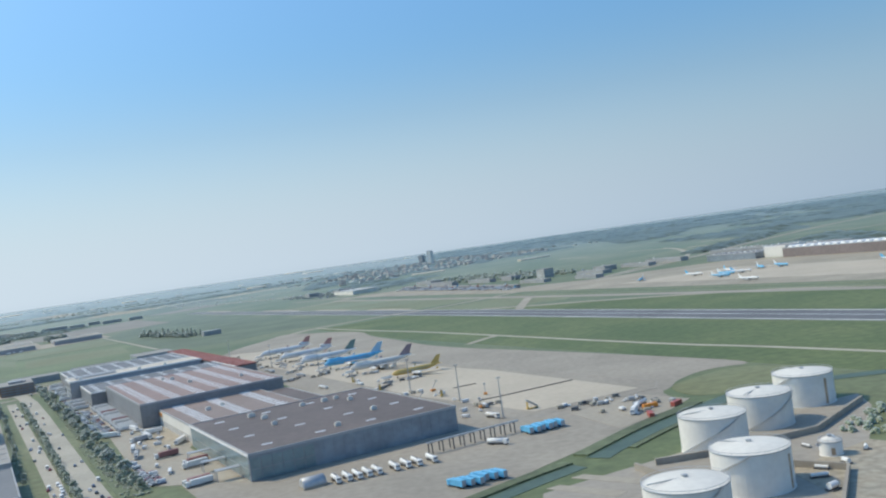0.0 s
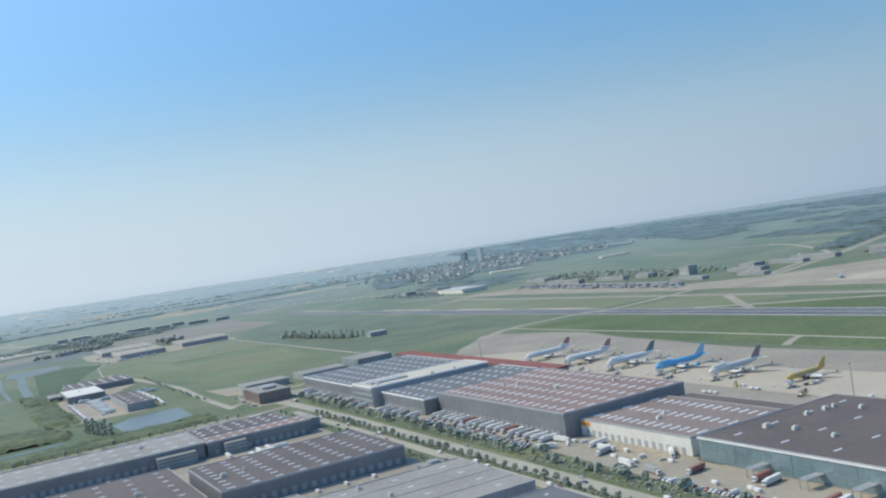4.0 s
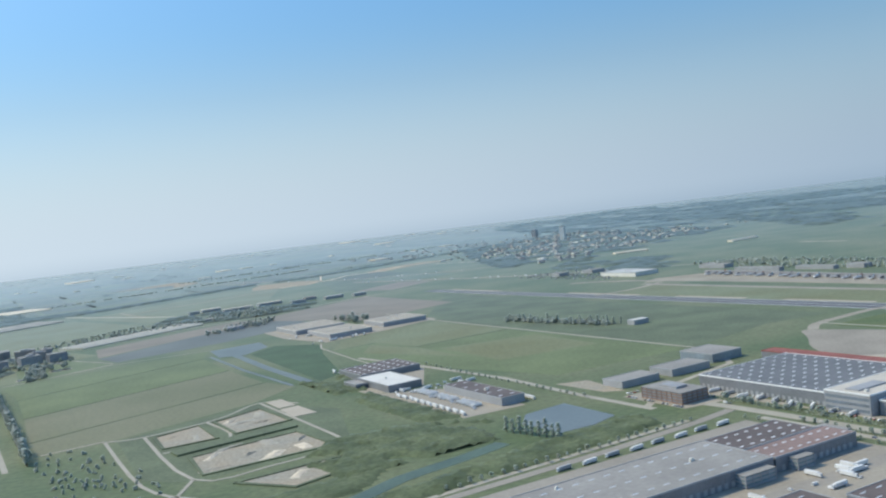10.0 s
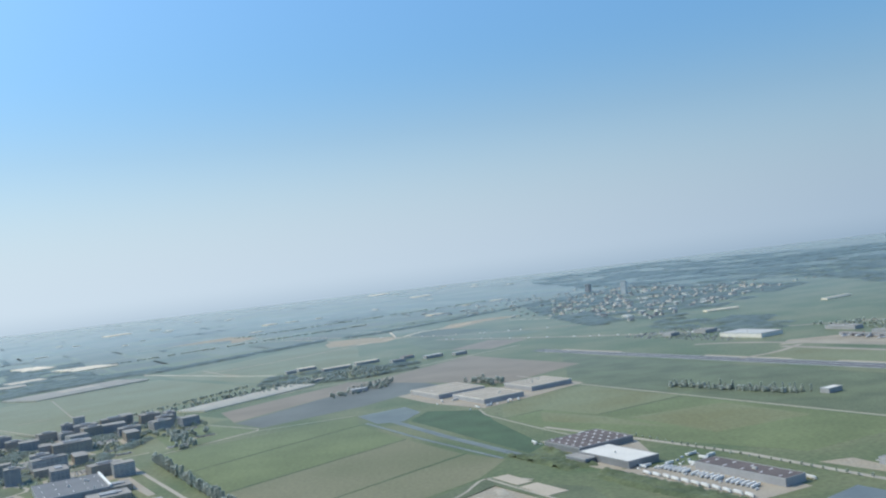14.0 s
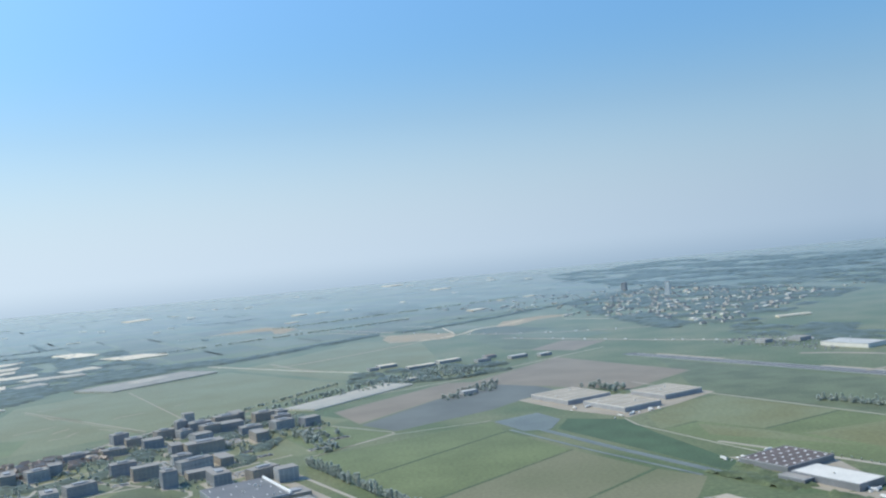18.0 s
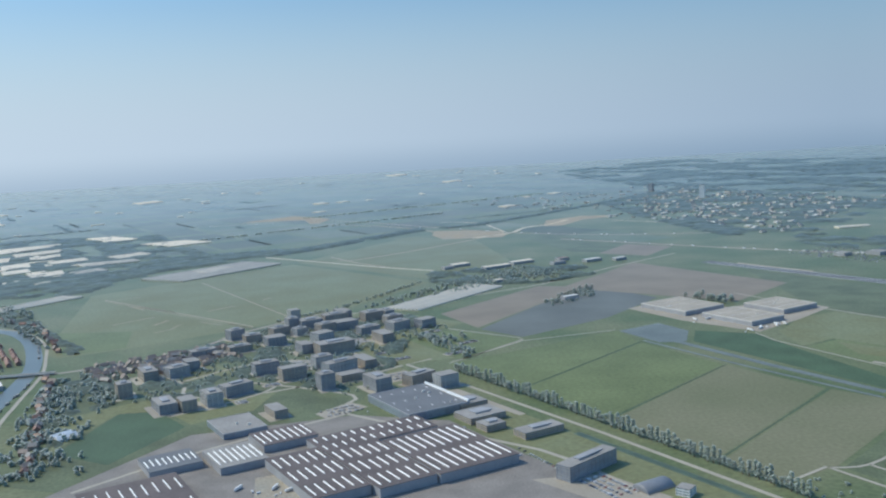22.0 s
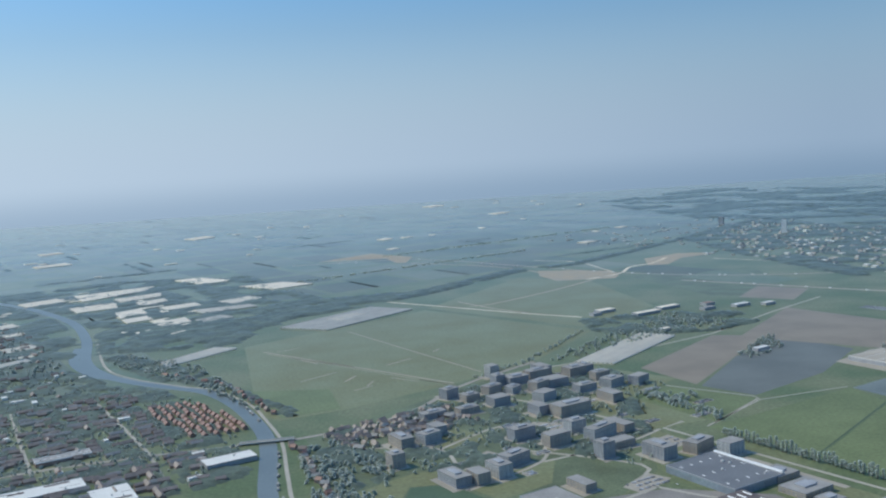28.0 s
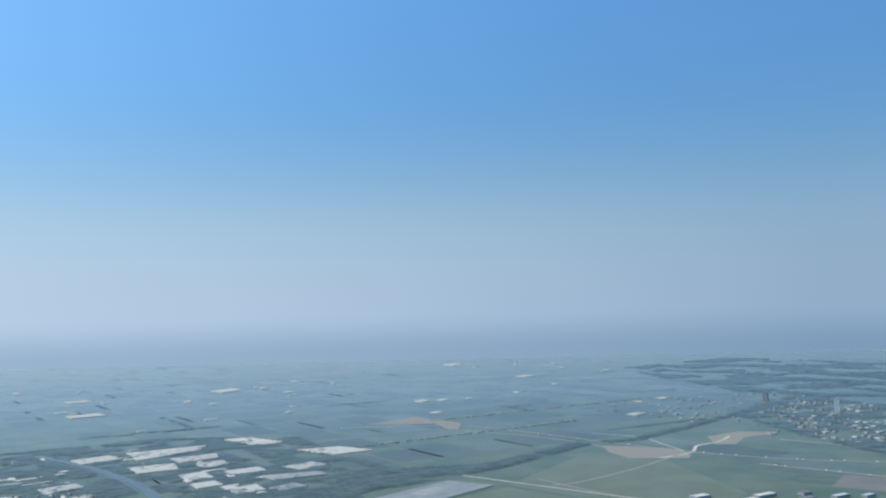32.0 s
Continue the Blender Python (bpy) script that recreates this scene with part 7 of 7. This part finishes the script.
# trains of dollies along the equipment strip behind the halls
for k in range(30):
    u, v = rnd.uniform(58, 76), rnd.uniform(4, 330)
    turn, proto = rnd.choice((0, 90, 85, 95, 30)), rnd.choice(DOLLIES)
    for i in range(rnd.choice((2, 3, 4))):
        d = i * 2.7
        uu, vv = u + d * math.cos(radians(turn)), v + d * math.sin(radians(turn))
        if uu < 79 and not (uu < 62 and 203 < vv < 364):
            put(proto if rnd.random() < 0.7 else rnd.choice(DOLLIES), uu, vv, turn + rnd.uniform(-5, 5), "cargo dollies")
for v in PLANE_V:
    put(LOADER, 79.2, v - 4.2, rnd.uniform(-8, 8), "cargo loaders")
    put(TUG, 78.5, v + rnd.uniform(2, 5), rnd.uniform(0, 90), "baggage tugs")
    put(LOADER, 88 + rnd.uniform(0, 3), v - 5.5, 90 + rnd.uniform(-8, 8), "cargo loaders")
    for i in range(3):
        put(rnd.choice(DOLLIES), 84 + i * 2.3, v - 7.5 + rnd.uniform(-0.8, 0.8), rnd.uniform(-8, 8), "cargo dollies")
for u, v in ((84, 38), (79, 64), (72, 20), (66, 48)):
    put(LIFT, u, v, rnd.uniform(0, 360), "boom lifts")
for u, v in ((79, 4), (76, 52), (71, 90), (74, 122)):
    put(STAIRS, u, v, rnd.uniform(0, 360), "boarding stairs")
for k in range(18):
    put(rnd.choice((TUG, VAN, TANKER, VAN)), rnd.uniform(60, 78), rnd.uniform(-6, 300) if k % 2 else rnd.uniform(-8, 60), rnd.uniform(0, 180), "apron vehicles")
for u, v in ((75, 38), (68, 1), (75, 73), (74, 160), (73, 225), (72, 300)):
    ob = thing("light_mast", gat(u, v), "tall slender floodlight mast on the apron", "mast", "floodlight masts")
    bm = bmesh.new()
    bmesh.ops.create_cone(bm, cap_ends=True, segments=8, radius1=0.24, radius2=0.1, depth=11, matrix=Matrix.Translation((0, 0, 5.5)))
    part("pole", bm, STEEL, ob)
    part("foot", boxes((-0.5, -0.5, 0, 0.5, 0.5, 0.35)), OLDCONCRETE, ob)
    part("lamp_ring", boxes((-0.7, -0.12, 10.7, 0.7, 0.12, 10.95), (-0.12, -0.7, 10.7, 0.12, 0.7, 10.95)), GREYPAINT, ob)
for u, v, turn, paint_, what in ((99, -31, 20, REDPAINT, "rusty red steel container"), (87.5, -35, 60, REDPAINT, "rusty red steel container"), (94, -27, -10, ORANGE, "orange steel skip beside the ditch")):
    ob = thing("steel_container", gat(u, v, 0.09, turn), what, "container", "works containers")
    part("body", boxes((-1.9, -0.6, 0.1, 1.9, 0.6, 1.15, 0.04)), paint_, ob)
    part("base_rail", boxes((-1.95, -0.62, 0, 1.95, -0.5, 0.14), (-1.95, 0.5, 0, 1.95, 0.62, 0.14)), DARKSTEEL, ob)
    part("door", boxes((1.9, -0.5, 0.15, 1.95, 0.5, 1.1)), DARKSTEEL, ob)
for k in range(30):
    put(rnd.choice((*DOLLIES, TUG, DOLLIES[2], TUG)), rnd.uniform(82, 102), rnd.uniform(-30, -3), rnd.uniform(0, 180), "works carts")
put(TANKER, 92, -24, 25, "refuelling tankers")
put(TRUCK, 86, -30, 40, "works lorries")
# barrier of low dark carts across the stands
for pts in (((78, 31), (83, 30), (94, 29.5), (110, 29)), ((85, 61), (93, 60))):
    tagged(part("barrier", strip(G(*pts), 0.3, 0.0, 0.3), DARKSTEEL), "low dark barrier across the pale stands", "barrier")

# ---- more lorries and parking ----
for i in range(5):
    put((TRUCK, DARKTRUCK)[i % 2], -18.6, 206 + i * 7, rnd.uniform(-10, 25), "dock trailers")


def lot(u0, v0, u1, v1, rows, n, label, seed):
    r = random.Random(seed)
    items = []
    for k in range(rows):
        for i in range(n):
            if r.random() < 0.8:
                s, q = (i + 0.5) / n, (k + 0.5) / rows
                items.append((u0 + (u1 - u0) * s + r.uniform(-0.3, 0.3), v0 + (v1 - v0) * q + r.uniform(-0.3, 0.3), 0.85, 1.9, 0.75, r.uniform(-4, 4)))
    return boxes_at(items, "parked_cars", CAR, label, "cars")


lot(-420, 912, -385, 940, 3, 24, "rows of cars in an office car park", 61)
lot(-348, 963, -316, 986, 3, 20, "rows of cars in an office car park", 62)
lot(-316, 1028, -286, 1052, 3, 18, "rows of cars in an office car park", 63)
lot(-368, 829, -342, 848, 3, 16, "rows of cars in an office car park", 64)
lot(-500, 888, -465, 905, 2, 22, "rows of cars in an office car park", 65)
lot(-436, 776, -410, 794, 3, 16, "rows of cars behind the factory", 66)
lot(-402, 1040, -390, 1074, 5, 7, "rows of cars beside offices", 67)
rnd = random.Random(31)


def along(line, n, jitter):
    total = [Vector(p) for p in line]
    out = []
    for i in range(n):
        t = (i + rnd.random()) / n * (len(total) - 1)
        k = min(int(t), len(total) - 2)
        p = total[k].lerp(total[k + 1], t - k)
        out.append((p.x + rnd.uniform(-jitter, jitter), p.y + rnd.uniform(-jitter, jitter)))
    return out


for line in (((-60, 2330), (171, 2170), (234, 1800), (268, 1598), (330, 1440), (420, 1330)), ((260, 1440), (330, 1160), (380, 1000), (440, 900))):
    boxes_at([(u, v, 1.4, 3.6, 1.2, rnd.uniform(-20, 20)) for u, v in along(line, 22, 2)], "far_traffic", CARWHITE, "pale far lorries on the motorway", "traffic")

# ---- houseboats ----
BOAT = gear("houseboat", "low houseboat moored at the river bank", "houseboat")
part("hull", boxes((-3.2, -0.9, 0, 3.2, 0.9, 0.6, 0.15)), DARKSTEEL, BOAT)
part("cabin", boxes((-2.4, -0.7, 0.6, 2.0, 0.7, 1.4, 0.05)), CLADWHITE, BOAT)
part("roof", boxes((-2.6, -0.8, 1.4, 2.2, 0.8, 1.5)), GREYROOF, BOAT)
PROTOS.append(BOAT)
for i, (u, v) in enumerate(along(((-640, 830), (-622, 935), (-586, 1030)), 13, 0.6)):
    put(BOAT, u + 0.5, v, 72 + rnd.uniform(-5, 5), "houseboats")
for i, (u, v) in enumerate(along(((-572, 1110), (-563, 1185), (-568, 1250)), 8, 0.4)):
    put(BOAT, u + 0.3, v, 85 + rnd.uniform(-5, 5), "houseboats")


# ---- far town, farms and belts of trees ----
def scatter(n, seed, u0, u1, v0, v1, w, d, h, keep=lambda u, v: True):
    r = random.Random(seed)
    out = []
    while len(out) < n:
        u, v = r.uniform(u0, u1), r.uniform(v0, v1)
        if keep(u, v):
            out.append((u, v, r.uniform(*w), r.uniform(*d), r.uniform(*h), r.choice((0, 90, 15))))
    return out


def in_town(u, v):
    return inside((u, v), [(490, 1200), (1050, 1400), (1180, 2080), (760, 1880), (560, 1500)])


boxes_at(scatter(100, 71, 520, 1250, 1450, 2300, (5, 12), (5, 9), (0.9, 1.8)), "far_houses", OFFICEWALL, "pale far houses of the town", "houses")
boxes_at(scatter(90, 72, 560, 1200, 1450, 2200, (5, 10), (5, 8), (0.8, 1.4)), "far_houses", GREYROOF, "grey-roofed far houses of the town", "houses")
boxes_at(scatter(34, 73, -900, 1800, 2300, 4200, (14, 40), (10, 26), (0.8, 1.4)), "far_farms", GREENHOUSE, "far pale farm roofs and greenhouses", "farms")
boxes_at(scatter(64, 74, -900, -420, 1560, 2300, (14, 50), (5, 12), (1.2, 1.8), lambda u, v: abs(u + 625) > 50), "far_glasshouses", GREENHOUSE, "many far white glasshouse roofs", "greenhouses")
for i, (v, u0, u1) in enumerate(((2020, -260, 420), (2300, 160, 900))):
    wood("far low row of trees between fields", [(u0, v), (u1, v + 60), (u1, v + 74), (u0, v + 14)], 170, 0.9, 2.6, LEAF, 80 + i, "tree_belt")


def gables_at(items, name, mats, label):
    """Many small pitched houses in one mesh: u, v, length, depth, wall height, turn."""
    bm = bmesh.new()
    for u, v, w, d, h, turn in items:
        k = len(bm.verts)
        a, b = w / 2, d / 2
        p = [bm.verts.new(q) for q in ((-a, -b, 0), (a, -b, 0), (a, b, 0), (-a, b, 0), (-a, -b, h), (a, -b, h), (a, b, h), (-a, b, h), (-a, 0, h + b * 0.85), (a, 0, h + b * 0.85))]
        for f, mi in (((0, 1, 5, 4), 0), ((2, 3, 7, 6), 0), ((1, 2, 6, 9, 5), 0), ((3, 0, 4, 8, 7), 0), ((4, 5, 9, 8), 1), ((6, 7, 8, 9), 1)):
            bm.faces.new([p[i] for i in f]).material_index = mi
        m = gat(u, v, 0, turn)
        for vert in p:
            vert.co = m @ vert.co
    return tagged(part(name, bm, mats), label, "houses", kind="stuff")


def in_village(u, v):
    return not (abs(u + 673) < 4 or abs(u + 756) < 4 or abs(u + 715) < 3 or abs(u + 820) < 3 or abs(u + 880) < 3 or 1070 < v + (u + 675) * 0.235 < 1094 or (-652 < u < -578 and 1095 < v < 1232) or u > -606 + (v - 1100) * -0.15 - 8 or (v < 1080 and u > -640))


def terraces(u0, u1, v0, v1, du, dv, seed, keep):
    """Rows of houses along short streets."""
    r = random.Random(seed)
    out = []
    for i in range(int((u1 - u0) / du)):
        for j in range(int((v1 - v0) / dv)):
            block = ((i // 6) * 7 + j // 5) % 3
            u, v = u0 + (i + r.uniform(-0.2, 0.2)) * du, v0 + (j + r.uniform(-0.15, 0.15)) * dv
            if keep(u, v) and r.random() > 0.5:
                out.append((u, v, du * r.uniform(0.85, 1.02), r.uniform(3.6, 4.4), r.uniform(1.7, 2.2), (-4, 2, -8)[block] + r.uniform(-2, 2)))
    return out


gables_at(terraces(-960, -600, 985, 1330, 9, 13, 78, in_village), "village_terraces", [BRICK, TILEROOF], "dense brown-roofed terraces of the village")
gables_at([h for h in terraces(-960, -600, 990, 1330, 12, 19, 83, in_village) if h[0] % 3 < 2], "village_terraces", [PALEBRICK, GREYROOF], "grey-roofed terraces with pale walls in the village")
boxes_at(scatter(46, 84, -950, -610, 990, 1470, (4, 12), (3, 6), (2.2, 3.0), in_village), "village_flats", CLADWHITE, "small pale flat-roofed buildings of the village", "buildings")
gables_at(scatter(90, 75, -960, -600, 985, 1480, (6, 12), (4, 5), (1.8, 2.4), in_village), "village_houses", [BRICK, TILEROOF], "crowded brown-roofed houses of the village")
gables_at(scatter(90, 76, -545, -425, 980, 1042, (4, 8), (3.5, 4.5), (2.0, 2.4), lambda u, v: all(abs(u - a) > w / 2 + 5 or abs(v - b) > w / 2 + 5 for a, b, w, d, n in OFFICES)), "garden_houses", [PALEBRICK, TILEROOF], "small houses among gardens")
gables_at(scatter(160, 77, -1100, -680, 1480, 1900, (5, 12), (4, 5), (2.0, 2.4)), "far_village_houses", [BRICK, TILEROOF], "scattered houses beyond the river")
gables_at(scatter(150, 79, 480, 1190, 1190, 2090, (5, 11), (4, 6), (1.2, 1.8), in_town), "town_houses", [OFFICEWALL, GREYROOF], "many pale small houses of the far town")
gables_at(scatter(90, 80, 480, 1190, 1190, 2090, (5, 11), (4, 6), (1.2, 1.8), in_town), "town_houses", [OFFICEWALL, GREYROOF], "small grey-roofed houses of the far town")
boxes_at(scatter(46, 81, 480, 1190, 1190, 2090, (8, 15), (7, 10), (1.6, 3.0), in_town), "town_blocks", CLADWHITE, "pale flat-roofed blocks of the far town", "buildings")
for u0, v0, u1, v1, n in ((-45, 320, -45, 360, 16), (-22.5, 320, -23, 358, 14), (-42, 364, -20, 366, 10), (-30, 398, 20, 398, 20), (30, 380, 32, 406, 10)):
    car_row(u0, v0, u1, v1, n, 0 if u0 == u1 or abs(u0 - u1) < 3 else 90, "cars by the sheds", 0.75)
rnd = random.Random(55)
for k in range(46):
    u, v = rnd.uniform(-540, -250), rnd.uniform(800, 1090)
    if v < 800 + (u + 400) * 0.2 or any(abs(u - a) < w / 2 + 7 and abs(v - b) < w / 2 + 7 for a, b, w, d, n in OFFICES) or v > 1040 + (u + 540) * 0.2 or (-610 < u < -510 and v < 910):
        continue
    n = rnd.choice((8, 12, 16))
    pad("small_car_park", (CONCRETE, TRACK, OLDCONCRETE)[k % 3], "small paved car park by the offices", "car park", 0.06 + k * 0.0003, (u - n * 0.6, v - 4), (u + n * 0.6, v - 4), (u + n * 0.6, v + 4), (u - n * 0.6, v + 4))
    lot(u - n * 0.5, v - 4, u + n * 0.5, v + 4, 2, n, "two rows of cars by the offices", 900 + k)
for k in range(14):
    u, v = -375 - rnd.uniform(0, 130), rnd.choice((728, 733, 768, 772, 700, 640)) + rnd.uniform(-3, 3)
    put(rnd.choice((VAN, TRUCK, CARS[2])), u, v, rnd.uniform(0, 180), "factory vehicles")
# the prototypes have served
for proto in PROTOS:
    for ob in [*proto.children_recursive, proto]:
        bpy.data.objects.remove(ob)
